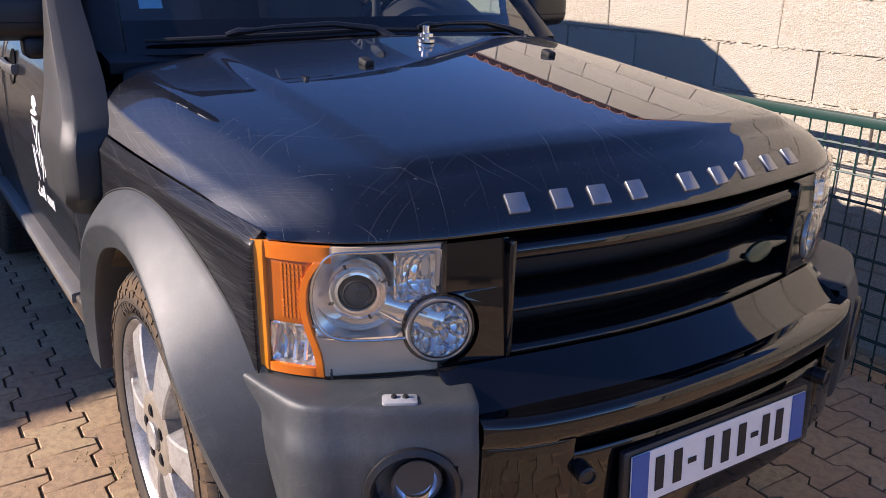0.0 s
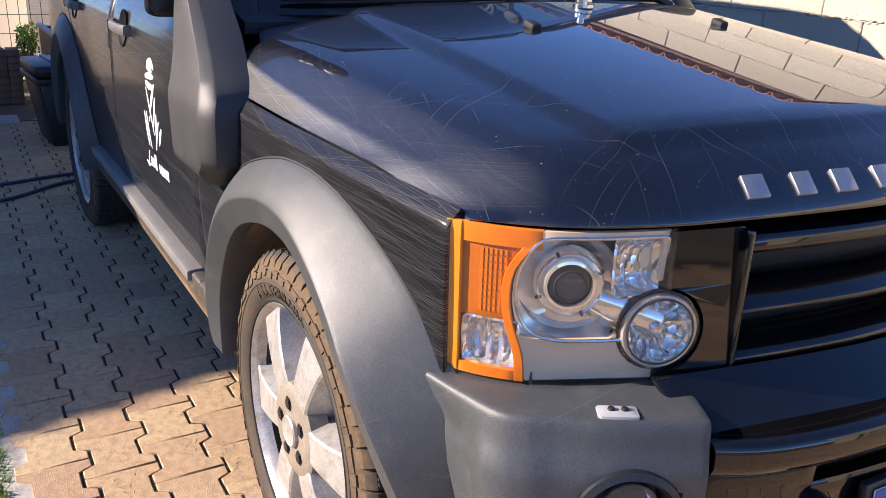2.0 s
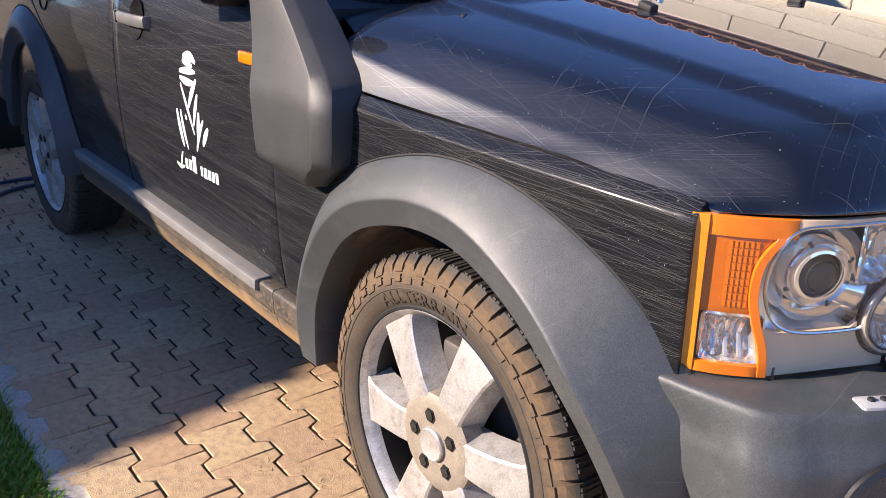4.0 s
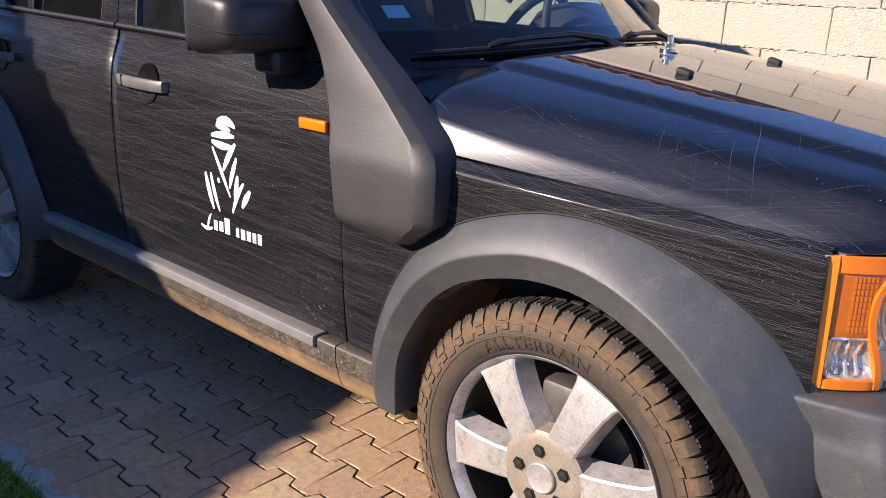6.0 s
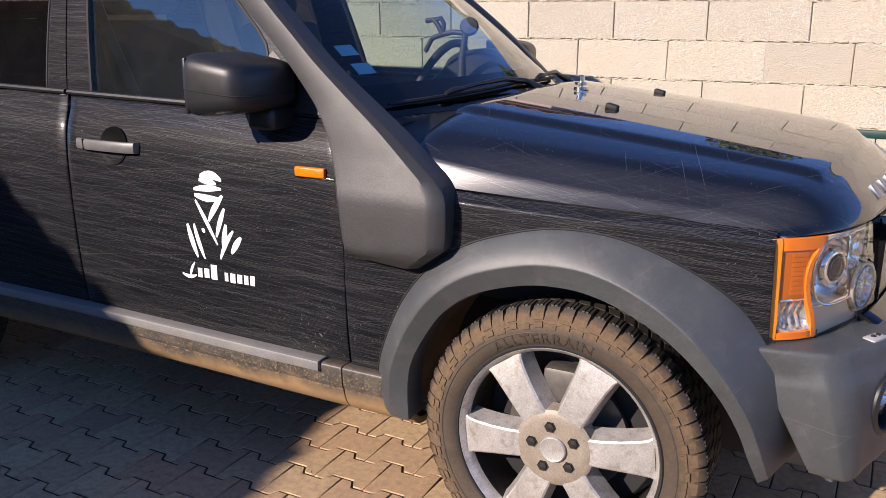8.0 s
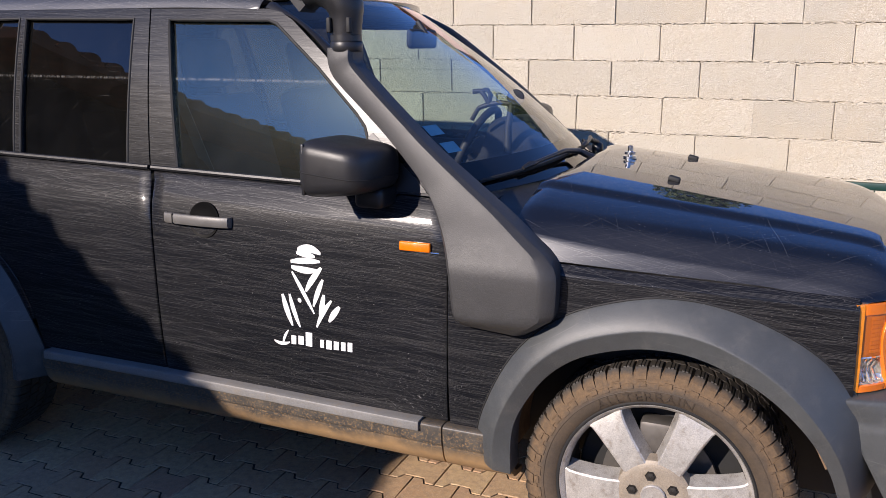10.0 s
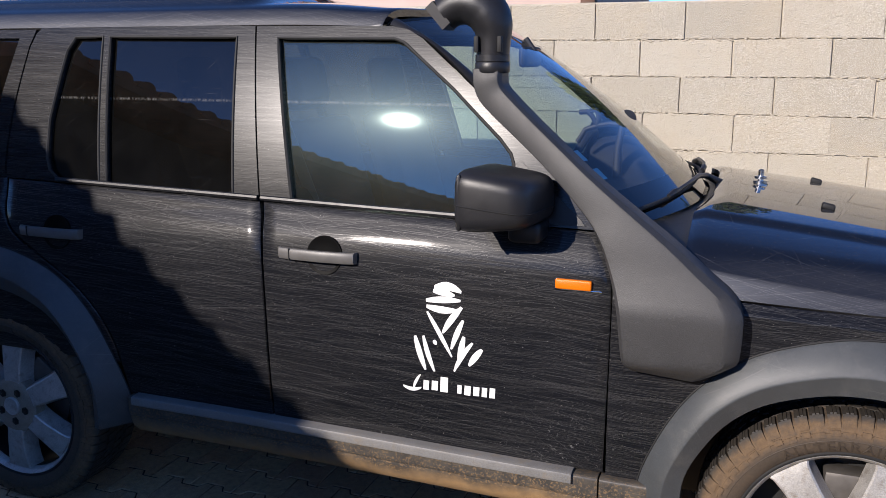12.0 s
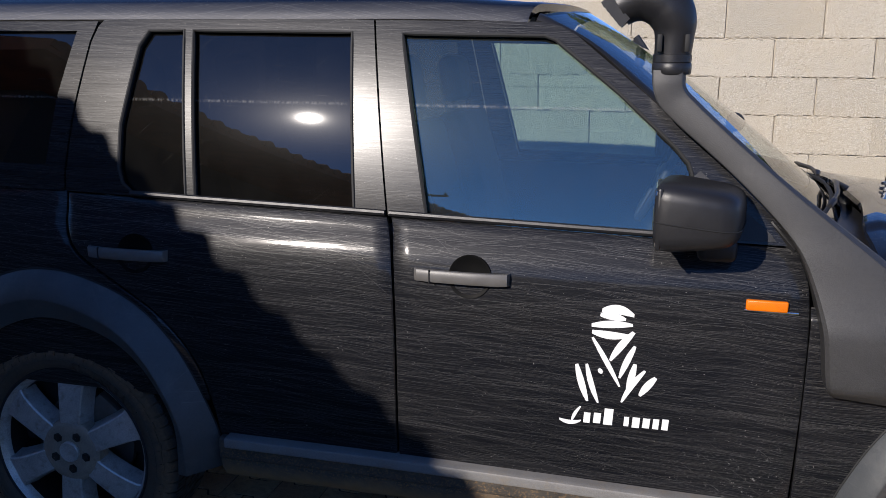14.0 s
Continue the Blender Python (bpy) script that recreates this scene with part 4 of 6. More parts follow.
mesh("lower_grille_panel", *skin(apron, steps(24, 0.004), steps(8, 0.02), (0.4, 0, 1), 0.01), GLOSS, grille)
badge = pose(0.742, 0.255, 0.862) @ pose(0, 0, 0, 0, 84, 0) @ pose(0, 0, 0, 0, 0, 8)
bv, bf = lathe([(0.034, -0.006), (0.036, 0.0), (0.034, 0.004), (0.030, 0.005), (0.001, 0.006)], Matrix.Identity(4), 28)
part("badge", fix([badge @ Vector((v.x * 0.62, v.y * 1.25, v.z)) for v in bv], bf), plain("dark green badge", (0.015, 0.05, 0.03), 0.3, 0.2, 0.1, 30, coat=0.6), grille, "small oval green badge")

# bumper
bplan = curve([(0.0, (0.436, 0.876)), (0.20, (0.548, 0.856)), (0.37, (0.632, 0.832)), (0.45, (0.664, 0.806)), (0.53, (0.689, 0.770)), (0.76, (0.748, 0.687)), (1.0, (0.808, 0.563))])


def bumper_corner(s):
    def P(u, v):
        x, y = bplan(u)
        d = bplan(min(1, u + 0.02)) - bplan(max(0, u - 0.02))
        n = np.array((abs(d[1]), abs(d[0]))) / np.hypot(*d)
        sec = [(0, (-0.16 + 0.075 * (1 - u), 0.7425)), (0.235, (-0.023, 0.7390)), (0.258, (-0.0155, 0.7360)), (0.282, (-0.0115, 0.7270)), (0.34, (-0.0065, 0.700)), (0.5, (0.006, 0.64)), (0.7, (0.004, 0.52)), (0.84, (-0.004, 0.440)), (0.9, (-0.020, 0.428)), (1.0, (-0.10, 0.40))]
        o, z = curve(sec)(v)
        o -= 0.0 if u > 0.3 else (0.3 - u) * 0.13 * smoothstep(0.25, 0.45, v)
        px, py = x + n[0] * o, y + n[1] * o
        px += (0.026 + 0.55 * max(0.0, 0.72 - z)) * (1 - u) ** 2
        q = Vector((px, s * py, z))
        r = math.hypot((q.y - s * FOG[1]) * 1.05, q.z - FOG[2])
        k = smoothstep(0.078, 0.062, r) if px > 0.66 else 0
        return q - Vector((0.8, 0.4 * s, 0)) * 0.05 * k

    ob = mesh("bumper_corner", *skin(P, steps(56, 0.01), [0, 0.01] + [i / 60 for i in range(1, 60)] + [1], (1, 0.6 * s, 0.3), 0.02, 0.002), PLASTIC, car, "grey grained plastic bumper corner")
    ax = Vector((0.90, 0.42 * s, 0.0)).normalized()
    r = Matrix.Translation((FOG[0], s * FOG[1], FOG[2])) @ ax.to_track_quat("Z", "Y").to_matrix().to_4x4() @ pose(0, 0, 0.010) @ Matrix.Scale(0.90, 4)
    part("fog_light_bezel", fix(*lathe([(0.096, -0.012), (0.095, 0.004), (0.084, 0.010), (0.078, 0.004), (0.074, -0.02), (0.066, -0.05)], r, 44, False)), SATIN, ob)
    part("fog_light_bowl", fix(*lathe([(0.050, -0.020), (0.046, -0.034), (0.03, -0.05), (0.001, -0.056)], r @ pose(0.012, 0, -0.008), 28)), CHROME, ob)
    g = part("fog_light_lens", fix(*lathe([(0.053, -0.036), (0.052, -0.018), (0.030, -0.012), (0.001, -0.010)], r @ pose(0.012, 0, -0.004), 28)), LENS, ob)
    # headlight washer cap
    if s < 0:
        bm = box((-0.017, -0.031, -0.004), (0.017, 0.031, 0.013), 0.006, 3)
        for v in bm.verts:
            if v.co.z > 0.010:
                v.co.x *= 0.72
                v.co.y *= 0.82
        bmesh.ops.transform(bm, matrix=pose(0.714, -0.668, 0.733, 0, 0, -30), verts=bm.verts)
        cap = part("washer_cap", bm, plain("pale grey washer cap", (0.36, 0.36, 0.36), 0.45, 0, 0.06, 30), ob, "pale grey headlight washer cap")
        for k in (-1, 1):
            part("washer_jet", fix(*lathe([(0.006, 0.0), (0.005, 0.004), (0.001, 0.005)], pose(0.714, -0.668, 0.7455, 0, 0, -30) @ pose(0.0, 0.010 * k, 0), 10)), DARK, ob)
    else:
        ring = lathe([(0.030, 0), (0.024, 0.004), (0.001, 0.001)], pose(0.700, 0.680, 0.735), 20)
        part("washer_recess", fix(*ring), DARK, ob)
    c = Vector((0.668, s * 0.786, 0.525))
    rs = Matrix.Translation(c) @ Vector((0.62, 0.78 * s, 0)).normalized().to_track_quat("Z", "Y").to_matrix().to_4x4()
    part("parking_sensor", fix(*lathe([(0.017, -0.006), (0.017, 0.003), (0.013, 0.005), (0.012, 0.002), (0.001, 0.002)], rs, 20)), SATIN, ob)
    return ob


FOG = (0.756, 0.668, 0.586)
bumper_corner(-1)
bumper_corner(1)
front_x = curve([(0.0, 0.900), (0.2, 0.893), (0.4, 0.866), (0.5, 0.838), (0.56, 0.808)])


def bumper_bar(u, v):
    y = 0.557 * (2 * u - 1)
    sec = curve([(0, (-0.10, 0.712)), (0.25, (-0.012, 0.708)), (0.35, (0.0, 0.700)), (0.6, (0.004, 0.672)), (0.72, (-0.004, 0.652)), (0.8, (-0.018, 0.648)), (1, (-0.08, 0.645))])
    o, z = sec(v)
    return (front_x(abs(y)) + o, y, z)


bumper = mesh("bumper_bar", *skin(bumper_bar, steps(40, 0.004), [i / 26 for i in range(27)], (1, 0, 0.3), 0.006, 0.001), GLOSS, car, "glossy black bumper bar")
for s in (-1, 1):
    def pad(u, v):
        y = 0.557 - (0.557 - 0.385) * u
        return (front_x(y) - 0.003 - 0.012 * v, s * y, 0.655 - 0.235 * v)
    mesh("bumper_pad", *skin(pad, steps(8, 0.02), steps(10, 0.02), (1, 0, 0), 0.05), GLOSS, bumper)
    rs = Matrix.Translation((front_x(0.37) + 0.012, s * 0.37, 0.578)) @ Vector((0.97, 0.22 * s, 0)).normalized().to_track_quat("Z", "Y").to_matrix().to_4x4()
    part("parking_sensor", fix(*lathe([(0.019, -0.03), (0.019, 0.003), (0.014, 0.006), (0.013, 0.002), (0.001, 0.003)], rs, 22)), SATIN, bumper)
mesh("lower_grille", *skin(lambda u, v: (front_x(abs(0.40 * (2 * u - 1))) - 0.07, 0.40 * (2 * u - 1), 0.40 + 0.26 * v), [i / 10 for i in range(11)], [0, 1], (1, 0, 0), 0.02, 0), DARK, bumper)


def low_panel(u, v):
    y = 0.39 * (2 * u - 1)
    return (front_x(abs(y)) - 0.012, y, 0.40 + 0.215 * v)


mesh("lower_bumper_panel", *skin(low_panel, steps(20, 0.01), steps(10, 0.02), (1, 0, 0), 0.03), GLOSS, bumper)
# number plate with unreadable bars
plate_m = pose(0.910, -0.014, 0.538, 0, -4, -1.5)


def plate_part(name, y0, y1, z0, z1, x, m, thick=0.003):
    bm = box((x - thick, y0, z0), (x, y1, z1), 0.0008, 1)
    bmesh.ops.transform(bm, matrix=plate_m, verts=bm.verts)
    return part(name, bm, m, car if name == "number_plate" else plate)


plate = None
bm = box((-0.02, -0.275, -0.066), (-0.003, 0.275, 0.066), 0.006)
bmesh.ops.transform(bm, matrix=plate_m, verts=bm.verts)
part("plate_holder", bm, SATIN, bumper)
plate = plate_part("number_plate", -0.26, 0.26, -0.055, 0.055, 0.002, PLATE_WHITE)
plate_part("blue_band", -0.2595, -0.215, -0.0545, 0.0545, 0.0035, PLATE_BLUE, 0.001)
plate_part("blue_band", 0.215, 0.2595, -0.0545, 0.0545, 0.0035, PLATE_BLUE, 0.001)
for y in (-0.185, -0.135, -0.045, 0.005, 0.055, 0.13, 0.175):
    plate_part("plate_bar", y - 0.012, y + 0.012, -0.036, 0.036, 0.0035, DARK, 0.001)
for y in (-0.094, 0.095):
    plate_part("plate_dash", y - 0.012, y + 0.012, -0.006, 0.006, 0.0035, DARK, 0.001)

# ---- windscreen, pillars, roof ----
ws_low = lambda y: Vector((-0.445 - 0.195 * (y / 0.75) ** 2, y, 1.205 - 0.01 * (y / 0.75) ** 2))
ws_top = lambda y: Vector((-1.315 - 0.085 * (y / 0.62) ** 2, y, 1.832 - 0.038 * (y / 0.62) ** 2))


def screen(u, v):
    w = 2 * v - 1
    a, b = ws_low(0.735 * w), ws_top(0.615 * w)
    p = a.lerp(b, u)
    n = Vector((0.57, 0, 0.82))
    return p + n * 0.030 * 4 * u * (1 - u)


windscreen = mesh("windscreen", *skin(screen, [i / 20 for i in range(21)], [i / 24 for i in range(25)], (0.57, 0, 0.8), 0.005, 0), GLASS_SCREEN, car)
windscreen.visible_shadow = False
mesh("screen_border", *skin(lambda u, v: Vector(screen(0.125 * u, v)) + Vector((0.57, 0, 0.82)) * 0.002, [i / 6 for i in range(7)], [i / 24 for i in range(25)], (0.57, 0, 0.8), 0.003, 0), GLOSS, windscreen)
door_edge = curve([(0, (-0.690, 0.872, 1.200)), (0.25, (-0.914, 0.786, 1.434)), (0.5, (-1.085, 0.741, 1.578)), (0.8, (-1.280, 0.692, 1.733)), (1.0, (-1.40, 0.683, 1.775))])
for s in (-1, 1):
    def pillar(u, v):
        a = Vector(screen(u, 1.0))
        b = Vector(door_edge(u))
        p = a.lerp(b, v) + Vector((0.3, 0.5, 0.6)) * 0.02 * 4 * v * (1 - v)
        return (p.x, s * p.y, p.z)
    mesh("windscreen_pillar", *skin(pillar, steps(20, 0.01), steps(8, 0.03), (0.5, s, 0.5), 0.02), SATIN, car)
SEC = curve([(0, (0.690, 1.779)), (0.15, (0.672, 1.812)), (0.3, (0.640, 1.838)), (0.45, (0.585, 1.853)), (0.7, (0.35, 1.868)), (1.0, (0.0, 1.875))])


def roof(u, v):
    w = 1 - abs(2 * v - 1)
    y, z = SEC(w)
    x = -1.30 - 2.62 * u - 0.10 * (y / 0.62) ** 2 * (1 - u)
    z -= 0.045 * smoothstep(-1.9, -1.3, x) ** 1.5 * (0.25 + 0.75 * w)
    z += 0.036 * smoothstep(-1.88, -2.00, x) * smoothstep(0.62, 0.54, y)
    return (x, -y if v < 0.5 else y, z)


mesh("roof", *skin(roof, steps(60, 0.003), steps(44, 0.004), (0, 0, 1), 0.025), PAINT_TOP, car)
part("roof_lining", box((-3.85, -0.63, 1.775), (-1.45, 0.63, 1.80), 0.01), SEAT, car)
part("tailgate", box((-3.955, -0.80, 0.62), (-3.90, 0.80, 1.80), 0.02), PAINT_SIDE, car)
part("rear_bumper", box((-3.99, -0.86, 0.42), (-3.80, 0.86, 0.66), 0.04, 3), PLASTIC, car)
# cowl
mesh("cowl", *skin(lambda u, v: ((ws_low(0.735 * (2 * v - 1)) + Vector((-0.03, 0, 0))).lerp(Vector((-0.385, 0.82 * (2 * v - 1), 1.185 - 0.06 * (2 * v - 1) ** 2)), u)), steps(8, 0.02), steps(24, 0.01), (0.2, 0, 1), 0.02), SATIN, car)
# wipers: a blade under a tapered arm, a joint block and a pivot cap
SCREEN_N = Vector((0.57, 0, 0.82))
for v0, v1, u0, u1, joint, pivot in ((0.03, 0.46, 0.035, 0.060, 0.19, 0.495), (0.45, 0.90, 0.060, 0.040, 0.60, 0.885)):
    on = lambda v, lift, k=0.0: Vector(screen(u0 + (u1 - u0) * (v - v0) / (v1 - v0) + k, v)) + SCREEN_N * lift
    wp = mesh("wiper_blade", *tube([on(v0 + (v1 - v0) * i / 14, 0.016) for i in range(15)], [0.004] + [0.007] * 13 + [0.004], 8), DARK, car)
    foot = Vector(screen(0.0, pivot)) + Vector((0.045, 0, 0.012))
    line = [on(joint, 0.034), on(joint + 0.07, 0.044), on((joint + pivot) / 2 + 0.03, 0.046), on(pivot - 0.03, 0.040, -0.02), foot + Vector((0, 0, 0.018))]
    mesh("wiper_arm", *tube(line, [0.006, 0.007, 0.009, 0.011, 0.014], 10), SATIN, wp)
    mesh("wiper_joint", *tube([on(joint - 0.02, 0.026), on(joint, 0.036), on(joint + 0.03, 0.036)], [0.007, 0.011, 0.008], 8), SATIN, wp)
    part("pivot_cap", fix(*lathe([(0.024, -0.03), (0.024, 0.012), (0.018, 0.020), (0.001, 0.022)], Matrix.Translation(foot), 20)), SATIN, wp)

# ---- snorkel ----
STN = [((-0.585, 0.842), (-0.395, 0.828), 0.955), ((-0.600, 0.868), (-0.335, 0.872), 0.985), ((-0.608, 0.905), (-0.302, 0.905), 0.987), ((-0.620, 1.000), (-0.298, 1.000), 0.987), ((-0.634, 1.060), (-0.322, 1.060), 0.973), ((-0.655, 1.125), (-0.395, 1.118), 0.957), ((-0.684, 1.195), (-0.485, 1.190), 0.944), ((-0.722, 1.250), (-0.600, 1.275), 0.928), ((-0.790, 1.322), (-0.722, 1.368), 0.910), ((-0.860, 1.388), (-0.806, 1.438), 0.892), ((-0.935, 1.452), (-0.885, 1.505), 0.877), ((-1.005, 1.510), (-0.955, 1.568), 0.864), ((-1.052, 1.556), (-0.985, 1.600), 0.858), ((-1.070, 1.600), (-0.989, 1.620), 0.858), ((-1.074, 1.645), (-0.989, 1.645), 0.852)]
run = [curve([(i, v) for i, v in enumerate(col)]) for col in zip(*[(*a, *b, y) for a, b, y in STN])]
STN = [((run[0](i / 3), run[1](i / 3)), (run[2](i / 3), run[3](i / 3)), run[4](i / 3)) for i in range(3 * len(STN) - 2)]
verts, faces = [], []
loop = [(0.0, 0.0), (0.0, 0.90), (0.03, 0.98), (0.08, 1.0), (0.5, 1.0), (0.84, 1.0), (0.89, 0.985), (0.985, 0.80), (1.0, 0.74), (1.0, 0.0)]
for (lx, lz), (rx, rz), yo in STN:
    yi = yo - 0.085 - 0.020 * min(1.0, max(0.0, (1.30 - lz) / 0.12))
    for f, d in loop:
        verts.append(Vector((lx + (rx - lx) * f, -(yi + (yo - yi) * d), lz + (rz - lz) * f)))
k = len(loop)
for i in range(len(STN) - 1):
    for j in range(k):
        faces.append((i * k + j, i * k + (j + 1) % k, (i + 1) * k + (j + 1) % k, (i + 1) * k + j))
faces.append(tuple(range(k)))
faces.append(tuple((len(STN) - 1) * k + j for j in range(k)))
snorkel = part("snorkel", fix(verts, faces), SNORK, car, "grey textured plastic air intake snorkel", sharp=28)
CY = -0.810
part("snorkel_collar", fix(*lathe([(0.044, 0), (0.0465, 0.004), (0.0465, 0.026), (0.044, 0.030), (0.0455, 0.032), (0.0455, 0.05), (0.04, 0.052)], pose(-1.026, CY, 1.634) @ Matrix.Diagonal((1.08, 1.08, 1, 1)), 32)), SATIN, snorkel)
head = [(-1.026, CY, 1.672), (-1.024, CY, 1.730), (-1.027, CY, 1.765), (-1.042, CY, 1.797), (-1.070, CY - 0.002, 1.818), (-1.105, CY - 0.004, 1.825), (-1.140, CY - 0.006, 1.817), (-1.168, CY - 0.008, 1.800)]
bend = curve([(i / 7, p) for i, p in enumerate(head)])
girth = curve([(i / 7, r) for i, r in enumerate([0.046, 0.050, 0.057, 0.061, 0.061, 0.058, 0.054, 0.050])])
mesh("snorkel_head", *tube([bend(i / 28) for i in range(29)], [girth(i / 28) for i in range(29)], 36), SATIN, snorkel)
part("intake_mouth", fix(*slab([(-0.045, -0.040), (0.045, -0.040), (0.045, 0.040), (-0.045, 0.040)], [], lambda p: Vector((-1.172, CY - 0.008 + p[0], 1.794)) + Vector((-0.75, 0, -0.66)) * 0.018 + Vector((-0.66, 0, 0.75)) * p[1], 0.03, Vector((-0.75, 0, -0.66)))), SATIN, snorkel)
for k in range(5):
    c = Vector((-1.172, CY - 0.008, 1.794)) + Vector((-0.75, 0, -0.66)) * 0.0155 + Vector((-0.66, 0, 0.75)) * (-0.03 + 0.015 * k)
    mesh("intake_slat", *tube([c + Vector((0, -0.036, 0)), c + Vector((0, 0.036, 0))], 0.0045, 6), DARK, snorkel)
for dx in (-0.034, 0.034):
    part("head_clip", box((-1.026 + dx - 0.007, CY - 0.054, 1.690), (-1.026 + dx + 0.007, CY - 0.036, 1.735), 0.004), DARK, snorkel)

# ---- door mirror, handles, side lamp ----
def mirror(s, dad):
    bm = bmesh.new()
    bmesh.ops.create_uvsphere(bm, u_segments=32, v_segments=20, radius=1)
    for v in bm.verts:
        c = v.co
        e = 0.42
        f = lambda a: math.copysign(abs(a) ** e, a)
        x, y, z = f(c.x), f(c.y), f(c.z)
        x = max(x, -0.86)
        px = -0.938 + x * 0.108 - 0.020 * y
        py = 0.968 + y * 0.122
        pz = 1.298 + z * (0.086 - 0.012 * (x + 1) / 2) - 0.010 * x * (1 if z > 0 else -0.6)
        c.x, c.y, c.z = px, s * py, pz
    bmesh.ops.recalc_face_normals(bm, faces=bm.faces[:])
    ob = part("door_mirror", bm, SATIN, dad, "satin black door mirror housing", sharp=60)
    def rim(t):
        e = 0.42
        f = lambda a: math.copysign(abs(a) ** e, a)
        x, y = max(f(math.cos(t)), -0.86), f(math.sin(t))
        return (-0.938 + x * 0.1085 - 0.020 * y, s * (0.968 + y * 0.1225), 1.284 - 0.010 * x)
    mesh("mirror_split", *tube([rim(2 * math.pi * (k + 0.5) / 64) for k in range(64)], 0.0018, 5, closed=True), DARK, ob)
    part("mirror_trim", box((-1.042, min(s * 0.898, s * 1.082), 1.222), (-1.030, max(s * 0.898, s * 1.082), 1.374), 0.005, 2), SATIN, dad)
    part("mirror_glass", box((-1.046, min(s * 0.906, s * 1.074), 1.230), (-1.0405, max(s * 0.906, s * 1.074), 1.366), 0.002, 1), CHROME, dad)
    part("mirror_foot", box((-0.935, min(s * 0.83, s * 0.96), 1.172), (-0.838, max(s * 0.83, s * 0.96), 1.236), 0.018, 3), SATIN, dad)
    return ob


mirror(-1, door_r)
mirror(1, door_l)


CUP = plain("black handle recess", (0.003, 0.003, 0.003), 0.55, 0, 0.2, 20)
CUP.node_tree.nodes["Principled BSDF"].inputs["Specular IOR Level"].default_value = 0.1


def handle(s, dad, x0):
    c = Matrix.Translation((x0, s * (half(x0, 1.078) + 0.003), 1.078)) @ Vector((0, s, 0.14)).to_track_quat("Z", "Y").to_matrix().to_4x4()
    cup = part("handle_cup", fix(*lathe([(0.062, -0.004), (0.061, 0.001), (0.058, 0.0008), (0.050, -0.0035), (0.001, -0.0035)], c, 36)), CUP, dad)
    y = half(x0, 1.078)
    pts = [(-0.158, 0.004), (-0.150, 0.014), (-0.10, 0.022), (0, 0.026), (0.08, 0.022), (0.108, 0.014), (0.112, 0.002)]
    verts, faces = [], []
    for dx, o in pts:
        for oz, oy in ((-0.017, -0.008), (-0.017, 0.004), (-0.011, 0.008), (0.011, 0.008), (0.017, 0.004), (0.017, -0.008)):
            verts.append((x0 + dx, s * (y + o + oy), 1.078 + oz - 0.0 * dx))
    for i in range(len(pts) - 1):
        for j in range(6):
            faces.append((i * 6 + j, i * 6 + (j + 1) % 6, (i + 1) * 6 + (j + 1) % 6, (i + 1) * 6 + j))
    faces += [tuple(range(6)), tuple(len(verts) - 6 + j for j in range(6))]
    bm = fix(verts, faces)
    h = part("door_handle", bm, plain("worn grey handle plastic", (0.12, 0.115, 0.108), 0.42, 0, 0.12, 20, 0.2, 500), dad)
    part("handle_split", box((x0 - 0.112, min(s * (y + 0.024), s * (y + 0.031)), 1.060), (x0 - 0.109, max(s * (y + 0.024), s * (y + 0.031)), 1.096), 0.0), DARK, dad)


handle(-1, door_r, -1.533)
handle(-1, rdoor_r, -2.585)
handle(1, door_l, -1.533)
handle(1, rdoor_l, -2.585)
yy = half(-0.75, 1.058)
part("side_repeater", box((-0.803, -yy - 0.012, 1.043), (-0.700, -yy + 0.004, 1.072), 0.005, 3), ORANGE, door_r, "amber side repeater lamp")
part("repeater_bezel", box((-0.806, -yy - 0.004, 1.038), (-0.672, -yy + 0.002, 1.0445), 0.002), CHROME, door_r)


# white vinyl decal on the door: plain leaf-shaped strokes and a line of bars
def stroke(x0, z0, x1, z1, w, bend=0.0):
    a, b = Vector((x0, z0)), Vector((x1, z1))
    d = b - a
    n = Vector((-d.y, d.x)).normalized()
    out = []
    for i in range(9):
        t = i / 8
        out.append(a + d * t + n * (w * (math.sin(math.pi * (0.12 + 0.80 * t)) ** 0.8) + bend * 4 * t * (1 - t)))
    for i in range(8, -1, -1):
        t = i / 8
        out.append(a + d * t + n * (-w * (math.sin(math.pi * (0.12 + 0.80 * t)) ** 0.8) + bend * 4 * t * (1 - t)))
    return [(p.x, p.y) for p in out]


STROKES = [(-1.166, 1.013, -1.081, 1.004, 0.0125, 0.0094), (-1.170, 1.001, -1.102, 0.992, 0.0102, 0.0016), (-1.192, 0.970, -1.083, 0.978, 0.0102, 0.0023), (-1.190, 0.952, -1.091, 0.948, 0.0109, -0.0047), (-1.188, 0.936, -1.109, 0.801, 0.0070, 0.0016), (-1.079, 0.959, -1.138, 0.874, 0.0102, -0.0031), (-1.074, 0.920, -1.111, 0.826, 0.0086, -0.0016), (-1.071, 0.870, -1.088, 0.788, 0.0094, 0.0000), (-1.044, 0.853, -1.102, 0.756, 0.0078, -0.0047), (-1.015, 0.836, -1.055, 0.780, 0.0102, -0.0016), (-1.227, 0.856, -1.194, 0.750, 0.0094, -0.0016), (-1.200, 0.859, -1.165, 0.748, 0.0078, -0.0031), (-1.167, 0.848, -1.158, 0.835, 0.0063, 0.0000), (-1.269, 0.688, -1.209, 0.689, 0.0063, -0.0078), (-1.235, 0.684, -1.211, 0.732, 0.0047, 0.0031)]
on_door = lambda p: Vector((p[0], -half(p[0], p[1]) - 0.0012, p[1]))
for st in STROKES:
    mesh("decal_stroke", *slab(stroke(*st), [], on_door, 0.001, (0, -1, 0)), WHITE, door_r, smooth=False)
